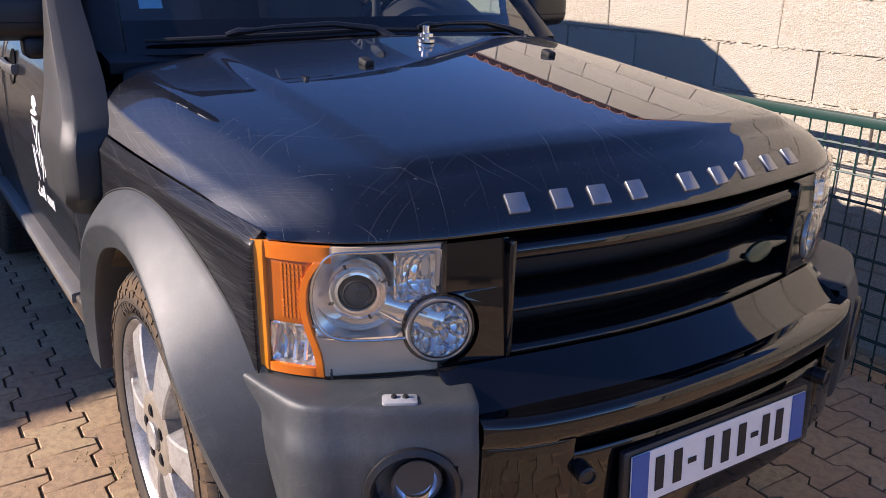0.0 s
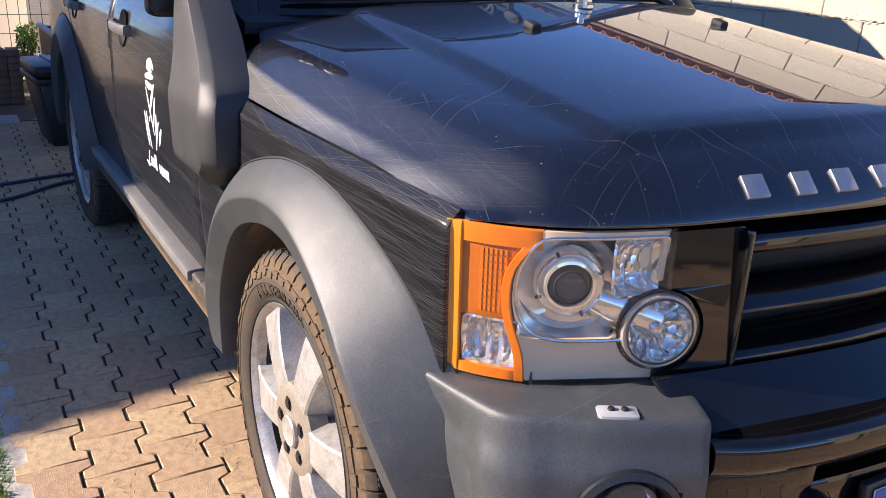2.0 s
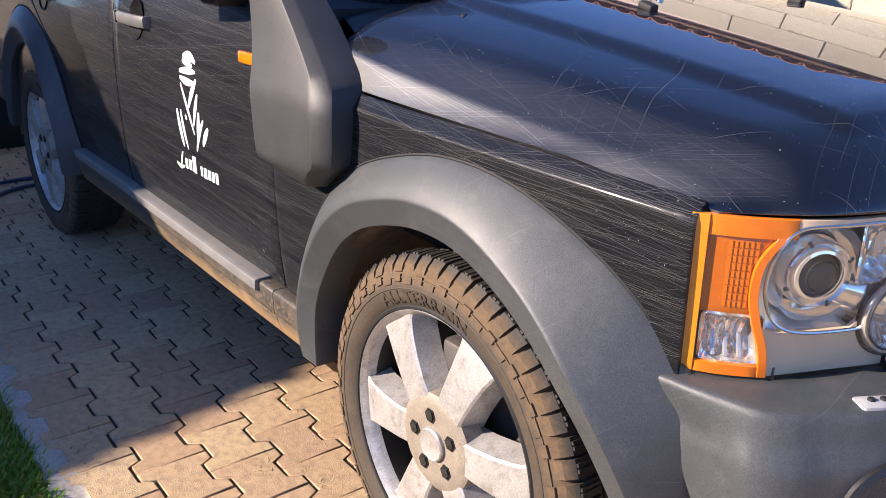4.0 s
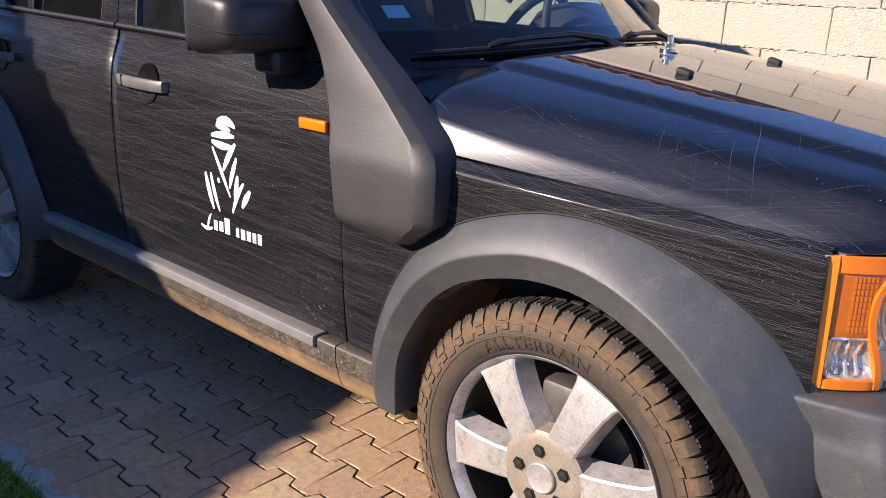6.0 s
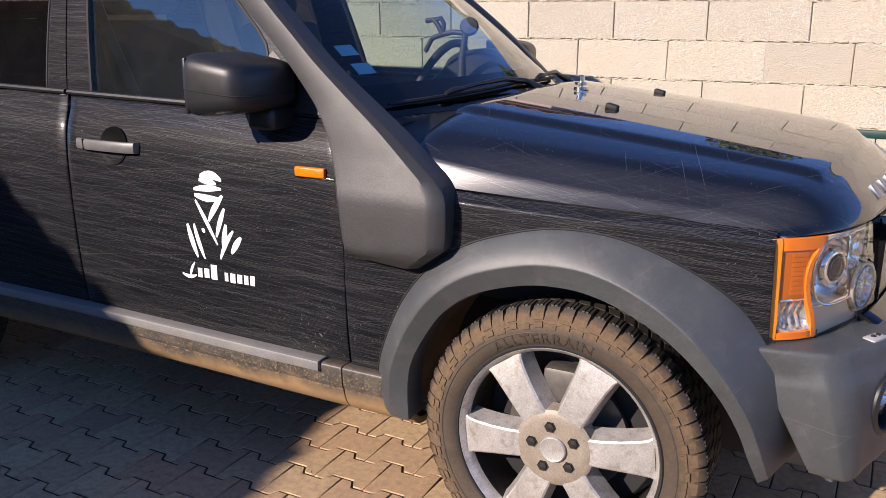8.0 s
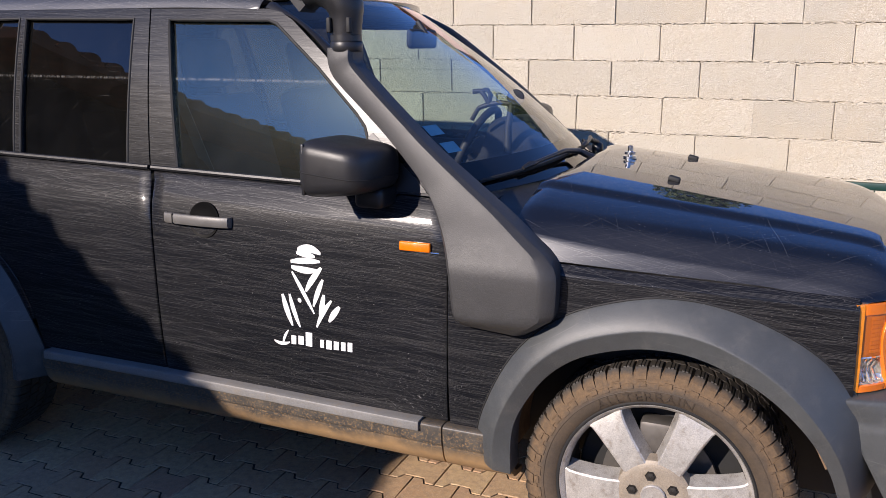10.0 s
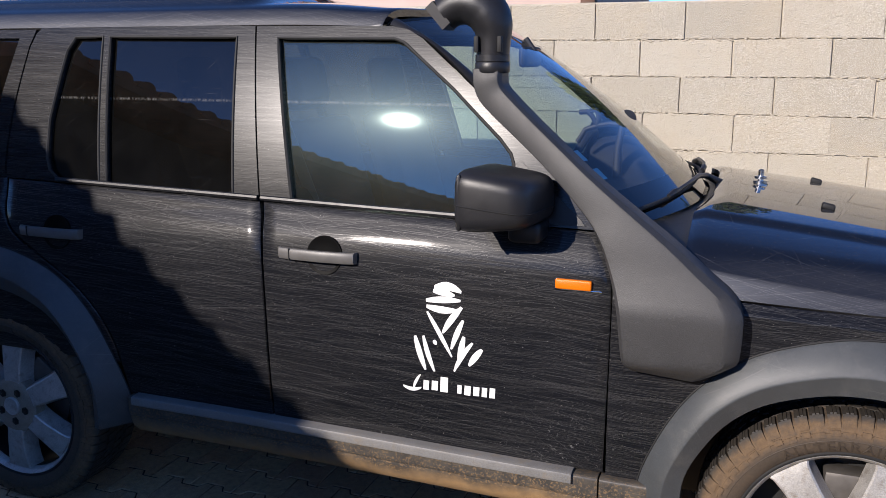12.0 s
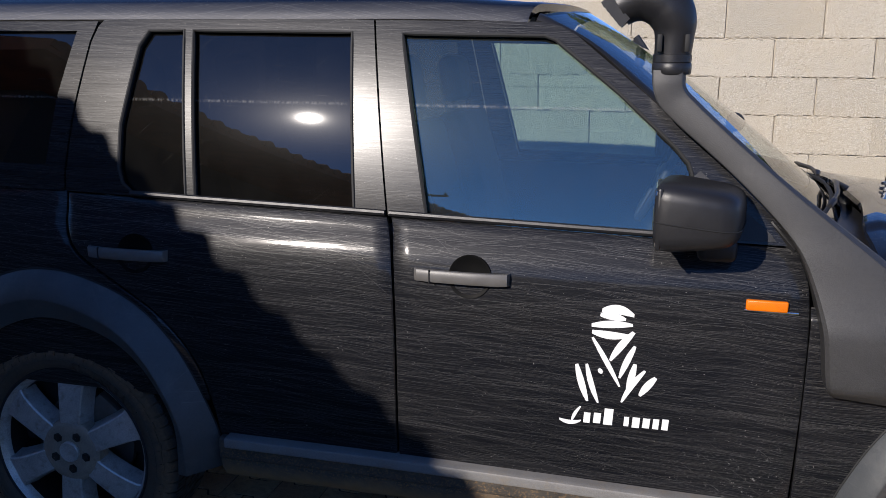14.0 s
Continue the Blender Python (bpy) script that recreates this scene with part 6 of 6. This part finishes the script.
BLOCK = block_material()
MORTAR = plain("grey mortar", (0.48, 0.425, 0.335), 0.95, 0, 0.2, 9, 0.9, 120)
WALL_Y, BW, BH, TOP = 1.885, 0.503, 0.2067, 1.980


def build_wall():
    core = part("wall_north", box((-14.0, WALL_Y + 0.000, -0.1), (4.5, WALL_Y + 0.19, TOP + 0.004), 0.004), MORTAR)
    tagged(core, "raw concrete block boundary wall with rough mortar joints", "wall", kind="structure")
    rnd = random.Random(3)
    meshes = []
    for k in range(5):
        bm = box((-BW / 2 + 0.0030, -0.012, -BH / 2 + 0.0028), (BW / 2 - 0.0030, 0.03, BH / 2 - 0.0028), 0.003, 1)
        for v in bm.verts:
            v.co += Vector((rnd.gauss(0, 0.0012), rnd.gauss(0, 0.0008), rnd.gauss(0, 0.0012)))
        me = bpy.data.meshes.new("block")
        bm.to_mesh(me)
        bm.free()
        me.materials.append(BLOCK)
        meshes.append(me)
    shifts = [-0.206, -0.445, -0.214, -0.004, -0.214, -0.44, -0.21, -0.46, -0.20, -0.44]
    for r in range(10):
        z = TOP - BH * (r + 0.5)
        for i in range(-12, 9):
            x = shifts[r] + BW * (i + 0.5)
            if r == 3 and i < 0:
                x += 0.094
            ob = new("block", meshes[rnd.randrange(5)])
            ob.matrix_basis = pose(x, WALL_Y + rnd.gauss(0, 0.0015), z, rnd.gauss(0, 0.15), rnd.gauss(0, 0.12), rnd.gauss(0, 0.15))
            ob.parent = core
    # mortar squeezed out of the bed joints
    bm = bmesh.new()
    for r in range(10):
        z = TOP - BH * (r + 1)
        x = -6.4
        while x < 4.0:
            l = rnd.uniform(0.008, 0.038)
            if rnd.random() < 0.80:
                m = pose(x, WALL_Y - 0.010, z + rnd.gauss(0, 0.0045), rnd.uniform(-30, 30), rnd.uniform(-25, 25), 0) @ Matrix.Diagonal((l, 0.006 + rnd.random() * 0.007, 0.005 + rnd.random() * 0.010, 1))
                bmesh.ops.create_icosphere(bm, subdivisions=1, radius=0.6, matrix=m)
            x += l * 0.8
    ob = part("mortar_squeeze", bm, MORTAR, core)
    ob["kind"] = "stuff"


# ---- the neighbour's house beyond the wall ----
STUCCO = plain("pale pink render", (0.62, 0.47, 0.40), 0.9, 0, 0.08, 3, 0.4, 90)
TILE = plain("terracotta canal tile", (0.42, 0.17, 0.085), 0.85, 0, 0.3, 6, 0.3, 90, (0.25, 0.20, 0.15, 0.5))
WOOD = plain("brown stained wood", (0.12, 0.06, 0.035), 0.7, 0, 0.3, 9, 0.3, 120)


def tile_roof(name, x0, x1, y0, y1, z0, z1, dad, nx=None, eave_drop=0.0):
    """A slope of half-round tiles from the eave (y0, z0) up to (y1, z1)."""
    n = int((x1 - x0) / 0.21)
    lots = []
    rows = 5
    for i in range(n):
        x = x0 + 0.21 * (i + 0.5)
        for r in range(rows):
            a, b = r / rows, (r + 1.12) / rows
            pa = Vector((x, y0 + (y1 - y0) * a, z0 + (z1 - z0) * a + 0.02))
            pb = Vector((x, y0 + (y1 - y0) * b, z0 + (z1 - z0) * b))
            vs = []
            for p, rad in ((pa, 0.10), (pb, 0.085)):
                for k in range(7):
                    t = math.pi * k / 6
                    vs.append(p + Vector((rad * math.cos(t), 0, rad * math.sin(t))))
                for k in range(6, -1, -1):
                    t = math.pi * k / 6
                    vs.append(p + Vector(((rad - 0.014) * math.cos(t), 0, (rad - 0.014) * math.sin(t))))
            fs = [(k, (k + 1) % 14, 14 + (k + 1) % 14, 14 + k) for k in range(14)] + [tuple(range(14)), tuple(14 + k for k in range(14))]
            lots.append((vs, fs))
    bm = fix(*join(*lots))
    ob = part(name, bm, TILE, dad, "terracotta canal tiles")
    ob["kind"] = "stuff"
    return ob


def neighbour_house():
    h = new("neighbour_house")
    tagged(h, "pale pink rendered house with terracotta tiled roof", "house")
    part("house_wall", box((-9.0, 4.2, -0.1), (-1.75, 9.0, 2.95), 0.01), STUCCO, h)
    part("eave_board", box((-9.2, 4.10, 2.90), (-1.5, 4.2, 2.96), 0.01), WOOD, h)
    tile_roof("roof_tiles", -9.2, -1.5, 4.02, 6.9, 2.96, 3.7, h)
    part("shed_post", box((-1.70, 3.9, -0.1), (-1.58, 4.02, 2.6), 0.01), WOOD, h)


# ---- house behind the camera whose eave shades the tail of the car ----
def shade_house():
    h = new("shade_house")
    tagged(h, "rendered house with tiled eave beside the yard", "house")
    part("house_wall", box((-8.0, -9.0, -0.1), (-4.75, -2.6, 2.72), 0.01), plain("dark brown render", (0.11, 0.09, 0.075), 0.9, 0, 0.1, 3, 0.4, 90), h)
    lots = []
    rnd = random.Random(9)
    for i in range(35):
        y = -2.1 - 0.21 * i
        xe = EAVE_X - 0.186 * y
        z = EAVE_Z + rnd.gauss(0, 0.014) + 0.02
        vs = []
        for x, zz, rad in ((xe, z, 0.10), (xe - 1.6, z + 0.16, 0.10)):
            for k in range(8):
                t = math.pi * k / 7
                vs.append(Vector((x, y + rad * math.cos(t), zz + rad * math.sin(t) - 0.10)))
        fs = [(k, (k + 1) % 8, 8 + (k + 1) % 8, 8 + k) for k in range(8)] + [tuple(range(8)), tuple(8 + k for k in range(8))]
        lots.append((vs, fs))
    part("roof_tiles", fix(*join(*lots)), TILE, h)["kind"] = "stuff"
    verts, faces = [], []
    for y in (-2.0, -9.3):
        xe = EAVE_X - 0.186 * y
        for x, z in ((xe, EAVE_Z - 0.02), (xe - 1.6, EAVE_Z + 0.14), (xe - 3.2, EAVE_Z - 0.1), (xe - 3.2, EAVE_Z - 0.22), (xe, EAVE_Z - 0.14)):
            verts.append((x, y, z))
    faces = [(i, (i + 1) % 5, 5 + (i + 1) % 5, 5 + i) for i in range(5)] + [tuple(range(5)), tuple(range(5, 10))]
    part("roof_deck", fix(verts, faces), TILE, h)


EAVE_Z = 2.9
EAVE_X = -1.131 - 1.23 * EAVE_Z
LEAF = plain("dark foliage", (0.055, 0.085, 0.03), 0.7, 0, 0.4, 3)
BARK = plain("brown bark", (0.10, 0.07, 0.045), 0.9, 0, 0.3, 12, 0.6, 60)


def leafy_tree(name, x, y, h, r, seed, label):
    t = new(name)
    tagged(t, label, "tree")
    t.location = (x, y, -0.05)
    rnd = random.Random(seed)
    mesh("trunk", *tube([(0, 0, 0), (0.05, 0.03, h * 0.3), (0.0, 0.08, h * 0.6), (0.05, 0, h * 0.85)], [0.14, 0.11, 0.08, 0.03], 8), BARK, t)
    lots = []
    for k in range(6):
        a = rnd.uniform(0, 6.28)
        lots.append(tube([(0, 0.05, h * 0.45), (math.cos(a) * r * 0.4, math.sin(a) * r * 0.4, h * 0.65), (math.cos(a) * r * 0.8, math.sin(a) * r * 0.8, h * 0.75)], [0.06, 0.04, 0.015], 5))
    mesh("limbs", *join(*lots), BARK, t)
    verts, faces = [], []
    for k in range(2600):
        while True:
            p = Vector((rnd.uniform(-1, 1), rnd.uniform(-1, 1), rnd.uniform(-1, 1)))
            if 0.35 < p.length < 1:
                break
        lump = 1 + 0.28 * noise.noise(p * 2.2 + Vector((seed, 0, 0)))
        c = Vector((p.x * r * lump, p.y * r * lump, h * 0.68 + p.z * h * 0.32 * lump))
        s = rnd.uniform(0.06, 0.13)
        e = Euler((rnd.uniform(0, 6), rnd.uniform(0, 6), rnd.uniform(0, 6))).to_matrix()
        o = len(verts)
        verts += [c + e @ Vector(q) * s for q in ((-1, 0, 0), (0, -0.5, 0.1), (1, 0, 0), (0, 0.5, 0.1))]
        faces.append((o, o + 1, o + 2, o + 3))
    mesh("crown", verts, faces, LEAF, t, smooth=False)
    return t


# ---- edging, turf and the yard's far end ----
def turf_material():
    m, nt, p = mat("bright green turf")
    isl = nd(nt, "NewGeometry").outputs["Random Per Island"]
    c = mixc(nt, isl, (0.10, 0.24, 0.022), (0.24, 0.36, 0.045))
    straw = ramp(nt, math_node(nt, "FRACT", math_node(nt, "MULTIPLY", isl, 17.3)), 0.84, 0.88)
    nt.links.new(mixc(nt, straw, c, (0.42, 0.34, 0.16)), p.inputs["Base Color"])
    p.inputs["Roughness"].default_value = 0.6
    return m


TURF_MAT = turf_material()
HAUNCH = plain("pale cement haunching", (0.46, 0.43, 0.38), 0.95, 0, 0.15, 12, 1.0, 90, (0.24, 0.20, 0.15, 0.5), speck=0.25, sscale=120)


def build_edging():
    rnd = random.Random(21)
    # a trowelled cement strip, crumbled along its outer edge
    nx, ny = 700, 9
    verts, faces = [], []
    for i in range(nx + 1):
        x = -5.0 + 7.2 * i / nx
        outer = 0.082 + 0.022 * noise.noise(Vector((x * 3.1, 1.0, 0))) + 0.018 * noise.noise(Vector((x * 17, 4.0, 0))) + 0.008 * noise.noise(Vector((x * 60, 9.0, 0)))
        for j in range(ny):
            f = j / (ny - 1)
            y = -1.392 - outer * f
            z = -0.003 + 0.005 * noise.noise(Vector((x * 22, y * 22, 3))) + 0.004 * noise.noise(Vector((x * 70, y * 70, 7)))
            z -= 0.05 * smoothstep(0.86, 1.0, f)
            verts.append((x, y + 0.0125 * (-x - 1.2) * 0.5, z))
    for i in range(nx):
        for j in range(ny - 1):
            a = i * ny + j
            faces.append((a, a + 1, a + ny + 1, a + ny))
    ob = part("kerb_haunch", fix(verts, faces), HAUNCH, sharp=70)
    tagged(ob, "rough pale cement strip along the paving edge", "kerb", kind="structure")
    soil = part("lawn_soil", box((-5.0, -4.5, -0.08), (2.5, -1.435, -0.026), 0), EARTH)
    tagged(soil, "dry soil under the lawn strip", "ground", kind="structure")
    verts, faces = [], []
    for k in range(60000):
        near = k < 42000
        x = rnd.uniform(-2.6, 0.3) if near else rnd.uniform(-4.6, 1.2)
        y = -1.462 - (rnd.uniform(0, 0.42) if near else rnd.uniform(0, 1.1)) + rnd.gauss(0, 0.008) + 0.006 * (-x - 1.2)
        if x < -1.15 and rnd.random() < 0.35:
            continue
        h, a, w = rnd.uniform(0.020, 0.046), rnd.uniform(0, 6.283), rnd.uniform(0.0014, 0.0026)
        lean = Vector((math.cos(a), math.sin(a), 0)) * h * rnd.uniform(0.2, 1.0)
        side = Vector((-math.sin(a), math.cos(a), 0)) * w
        p = Vector((x, y, -0.028))
        o = len(verts)
        verts += [p - side, p + side, p + lean * 0.5 + side * 0.7 + Vector((0, 0, h * 0.7)), p + lean + Vector((0, 0, h))]
        faces += [(o, o + 1, o + 2), (o, o + 2, o + 3)]
    g = mesh("lawn", verts, faces, TURF_MAT, smooth=False)
    tagged(g, "short bright green grass", "grass", kind="stuff")


BRICKS = plain("brown brick", (0.26, 0.13, 0.085), 0.9, 0, 0.3, 6, 0.4, 120)
BIN = plain("black bin plastic", (0.006, 0.007, 0.010), 0.45, 0, 0.15, 9)


def weeds():
    rnd = random.Random(31)
    verts, faces = [], []
    for cx, cy, n, r in ((-0.60, -0.985, 60, 0.05), (-0.52, -0.90, 50, 0.05), (-0.45, -1.19, 40, 0.06), (-0.28, -1.03, 40, 0.05), (-0.95, -0.78, 40, 0.05), (-0.80, -0.95, 40, 0.05), (-1.35, -1.03, 30, 0.05), (-1.62, -1.11, 30, 0.06), (-1.0, -1.35, 30, 0.08), (-0.25, -1.27, 40, 0.07), (0.3, -1.11, 30, 0.06)):
        for k in range(n):
            x, y = cx + rnd.gauss(0, r), cy + rnd.gauss(0, r * 0.3)
            h, a = rnd.uniform(0.003, 0.013), rnd.uniform(0, 6.283)
            d = Vector((math.cos(a), math.sin(a), 0))
            s = Vector((-d.y, d.x, 0)) * 0.0016
            p = Vector((x, y, -0.006))
            o = len(verts)
            verts += [p - s, p + s, p + d * h * 0.6 + s + Vector((0, 0, h * 0.7)), p + d * h * 1.3 + Vector((0, 0, h))]
            faces += [(o, o + 1, o + 2), (o, o + 2, o + 3)]
    g = mesh("joint_weeds", verts, faces, plain("dry green weed", (0.16, 0.17, 0.05), 0.8, 0, 0.4, 30), smooth=False)
    tagged(g, "small green weeds in the paving joints", "weeds", kind="stuff")


def yard_end():
    st = new("brick_stack")
    tagged(st, "stack of brown bricks on the soil", "brick stack")
    st.location = (-6.8, -1.15, -0.07)
    rnd = random.Random(4)
    bm = box((-0.10, -0.052, 0), (0.10, 0.052, 0.056), 0.004, 1)
    first = part("brick", bm, BRICKS, st)
    for r in range(8):
        for c in range(6):
            ob = first if r == 0 and c == 0 else new("brick", first.data)
            ob.parent = st
            ob.matrix_basis = pose(rnd.gauss(0, 0.006), -0.27 + 0.108 * c + rnd.gauss(0, 0.002), 0.058 * r, 0, 0, rnd.gauss(0, 1.5))
    # bin
    b = new("storage_bin")
    tagged(b, "black plastic storage bin with a hinged lid", "bin")
    bm = box((-0.28, -0.26, 0), (0.28, 0.26, 0.46), 0.03, 2)
    for v in bm.verts:
        if v.co.z < 0.2:
            v.co.x *= 0.82
            v.co.y *= 0.80
    part("bin_body", bm, BIN, b)
    part("bin_rim", box((-0.30, -0.28, 0.43), (0.30, 0.28, 0.475), 0.012, 2), BIN, b)
    bm = box((-0.29, -0.275, 0.477), (0.29, 0.275, 0.555), 0.02, 2)
    part("bin_lid", bm, BIN, b)
    for y in (-0.13, 0.02, 0.15):
        part("lid_rib", box((-0.27, y - 0.02, 0.555), (0.27, y + 0.02, 0.565), 0.004), BIN, b)
    part("bin_handle", box((0.29, -0.20, 0.44), (0.325, 0.20, 0.458), 0.006), BIN, b)
    b.matrix_basis = pose(-4.84, -0.665, -0.012, 0, 0, 4)
    # trailer
    t = new("box_trailer")
    tagged(t, "open box trailer with brown side boards", "trailer")
    side = plain("brown painted trailer board", (0.10, 0.065, 0.05), 0.7, 0.1, 0.3, 6, 0.2, 80)
    for y in (-0.62, 0.58):
        part("side_board", box((-7.4, y, 0.30), (-5.5, y + 0.035, 0.55), 0.004), side, t)
        part("top_rail", box((-7.42, y - 0.01, 0.55), (-5.48, y + 0.045, 0.575), 0.005), BIN, t)
        part("lower_rail", box((-7.41, y - 0.02, 0.275), (-5.49, y + 0.035, 0.30), 0.005), HAUNCH, t)
    for x in (-7.4, -5.53):
        part("end_board", box((x, -0.585, 0.30), (x + 0.03, 0.58, 0.55), 0.004), side, t)
    part("trailer_bed", box((-7.4, -0.60, 0.24), (-5.5, 0.60, 0.275), 0.004), BIN, t)
    for y in (-0.56, 0.46):
        m = pose(-6.4, y + 0.05, 0.085) @ Matrix.Rotation(radians(90), 4, "X")
        part("trailer_wheel", fix(*lathe([(0.001, -0.06), (0.09, -0.06), (0.145, -0.05), (0.157, 0.0), (0.145, 0.05), (0.09, 0.06), (0.001, 0.06)], m, 28)), DARK, t)
    t.location = (0.25, 0, 0)
    # shrub
    sh = new("garden_shrub")
    tagged(sh, "yellow green leafy shrub beside the fence", "shrub")
    rnd = random.Random(77)
    for k in range(7):
        a = rnd.uniform(0, 6.28)
        mesh("stem", *tube([(-7.5, -0.70, -0.08), (-7.5 + 0.04 * math.cos(a), -0.70 + 0.04 * math.sin(a), 0.25), (-7.5 + 0.08 * math.cos(a), -0.69 + 0.08 * math.sin(a), 0.50)], [0.010, 0.007, 0.003], 5), EARTH, sh)
    verts, faces = [], []
    for k in range(700):
        a, r, z = rnd.uniform(0, 6.28), 0.11 * math.sqrt(rnd.random()), rnd.uniform(0.0, 0.54)
        c = Vector((-7.5 + r * math.cos(a), -0.72 + 0.12 * z + r * math.sin(a), z))
        e = Euler((rnd.uniform(0, 6), rnd.uniform(0, 6), rnd.uniform(0, 6))).to_matrix()
        l = rnd.uniform(0.018, 0.036)
        o = len(verts)
        verts += [c + e @ Vector(q) * l for q in ((-1, 0, 0), (0, -0.4, 0.1), (1, 0, 0), (0, 0.4, 0.1))]
        faces.append((o, o + 1, o + 2, o + 3))
    mesh("foliage", verts, faces, TURF_MAT, sh, smooth=False)
    # kerb log
    k = part("kerb", box((-5.62, -6.0, -0.08), (-5.46, -0.98, 0.045), 0.02, 2), HAUNCH)
    tagged(k, "concrete kerb between paving and soil", "kerb", kind="structure")
    # fence with a beige sheet
    f = new("wire_fence")
    tagged(f, "wire mesh fence along the yard's end", "fence")
    for i in range(60):
        y = -5.0 + 0.1 * i
        mesh("fence_wire", *tube([(-7.85, y, -0.08), (-7.85, y, 1.5)], 0.0035, 5), GREEN, f)
    for i in range(9):
        mesh("fence_rail_wire", *tube([(-7.845, -5.0, 0.05 + 0.18 * i), (-7.845, 1.0, 0.05 + 0.18 * i)], 0.0035, 5), GREEN, f)
    sheet = skin(lambda u, v: (-8.05 + 0.05 * math.sin(9 * u) * v, -2.4 + 1.79 * u, -0.05 + 1.05 * v + 0.04 * math.sin(5 * u)), [i / 40 for i in range(41)], [i / 8 for i in range(9)], (1, 0, 0), 0.01, 0)
    cloth = plain("beige sheet", (0.70, 0.57, 0.42), 0.8, 0, 0.08, 4)
    nt = cloth.node_tree
    tl = nd(nt, "BsdfTranslucent")
    tl.inputs[0].default_value = (0.80, 0.66, 0.48, 1)
    mx = nd(nt, "MixShader")
    mx.inputs[0].default_value = 0.55
    nt.links.new(nt.nodes["Principled BSDF"].outputs[0], mx.inputs[1])
    nt.links.new(tl.outputs[0], mx.inputs[2])
    nt.links.new(mx.outputs[0], nt.nodes["Material Output"].inputs[0])
    s = mesh("tarpaulin", *sheet, cloth)
    tagged(s, "pale beige sheet hung behind the wire fence", "tarpaulin")
    # ball and hose
    bl = part("play_ball", fix(*lathe([(0.001, -0.13), (0.07, -0.11), (0.12, -0.05), (0.13, 0.0), (0.12, 0.05), (0.07, 0.11), (0.001, 0.13)], pose(-5.2, -1.50, 0.13), 28)), plain("faded pink ball", (0.45, 0.22, 0.26), 0.5, 0, 0.25, 12))
    tagged(bl, "faded pink and grey ball beside the kerb", "ball")
    for k, (x0, wob) in enumerate(((-3.75, 0.05), (-3.45, 0.12))):
        pts = [(x0 - 0.18 * i / 30 * k + wob * math.sin(i * 0.35), -1.55 + 1.6 * i / 30, 0.011) for i in range(31)]
        h = mesh("garden_hose", *tube(pts, 0.010, 8), plain("dark blue hose", (0.03, 0.045, 0.09), 0.5, 0, 0.15, 20))
        tagged(h, "dark blue garden hose lying on the paving", "hose", "hoses on the paving")


def mesh_panel():
    """The green welded panel that stands between car and wall."""
    f = new("mesh_panel")
    tagged(f, "green welded wire panel with a top rail", "fence panel")
    part("top_rail", box((-0.9, 1.585, 0.935), (3.4, 1.625, 0.972), 0.004), GREEN, f)
    for i in range(62):
        x = -0.85 + 0.068 * i
        mesh("panel_wire", *tube([(x, 1.605, -0.01), (x, 1.605, 0.95)], 0.0035, 5), GREEN, f)
    for i in range(9):
        z = 0.06 + 0.10 * i
        for d in (0.0, 0.016):
            mesh("panel_cross_wire", *tube([(-0.9, 1.598 + d, z), (3.4, 1.598 + d, z)], 0.0035, 5), GREEN, f)
    for x in (-0.9, 3.4):
        part("panel_post", box((x - 0.02, 1.585, -0.012), (x + 0.02, 1.625, 0.985), 0.004), GREEN, f)


def far_side():
    """Wooded rise and a power pole across the lane, met only in the windows' reflections."""
    rnd = random.Random(6)
    verts, faces = [], []
    n = 90
    for i in range(n + 1):
        x = -45 + 80 * i / n
        h = 5.55 + 1.6 * noise.noise(Vector((x * 0.12, 0.3, 0))) + 0.7 * noise.noise(Vector((x * 0.7, 1.7, 0))) - 0.05 * x * 0.6
        for j, k in enumerate((0, 0.35, 0.7, 0.92, 1.0)):
            verts.append((x + rnd.gauss(0, 0.1), -24 - 7 * k + rnd.gauss(0, 0.3), -0.1 + h * (k ** 0.7) + rnd.gauss(0, 0.12)))
        verts.append((x, -40, -0.1))
    for i in range(n):
        for j in range(5):
            a = i * 6 + j
            faces.append((a, a + 6, a + 7, a + 1))
    ob = mesh("wooded_rise", verts, faces, plain("scrub woodland", (0.035, 0.045, 0.02), 0.9, 0, 0.5, 0.8, 0.8, 6), smooth=False)
    tagged(ob, "low dark wooded hillside across the lane", "hillside", kind="structure")
    p = new("power_pole")
    tagged(p, "wooden power pole with three insulators", "pole")
    mesh("pole_shaft", *tube([(-7.6, -22, -0.1), (-7.6, -22, 7.6)], [0.13, 0.09], 10), WOOD, p)
    part("cross_arm", box((-8.4, -22.06, 7.2), (-6.8, -21.94, 7.32), 0.01), WOOD, p)
    for x in (-8.3, -7.9, -6.9):
        part("insulator", fix(*lathe([(0.03, 0), (0.06, 0.05), (0.03, 0.10), (0.05, 0.15), (0.001, 0.18)], pose(x, -22, 7.32), 10)), DARK, p)


far_side()
build_wall()
neighbour_house()
shade_house()
leafy_tree("garden_tree", 4.5, 9.5, 5.2, 1.3, 2, "round dark green garden tree behind the wall")
leafy_tree("cypress", -0.2, 8.5, 5.5, 0.7, 7, "dark green cypress behind the neighbour's wall")
leafy_tree("olive_tree", 1.6, 9.0, 3.6, 1.2, 8, "grey green olive tree behind the wall")
build_edging()
weeds()
yard_end()
mesh_panel()
build_paving()
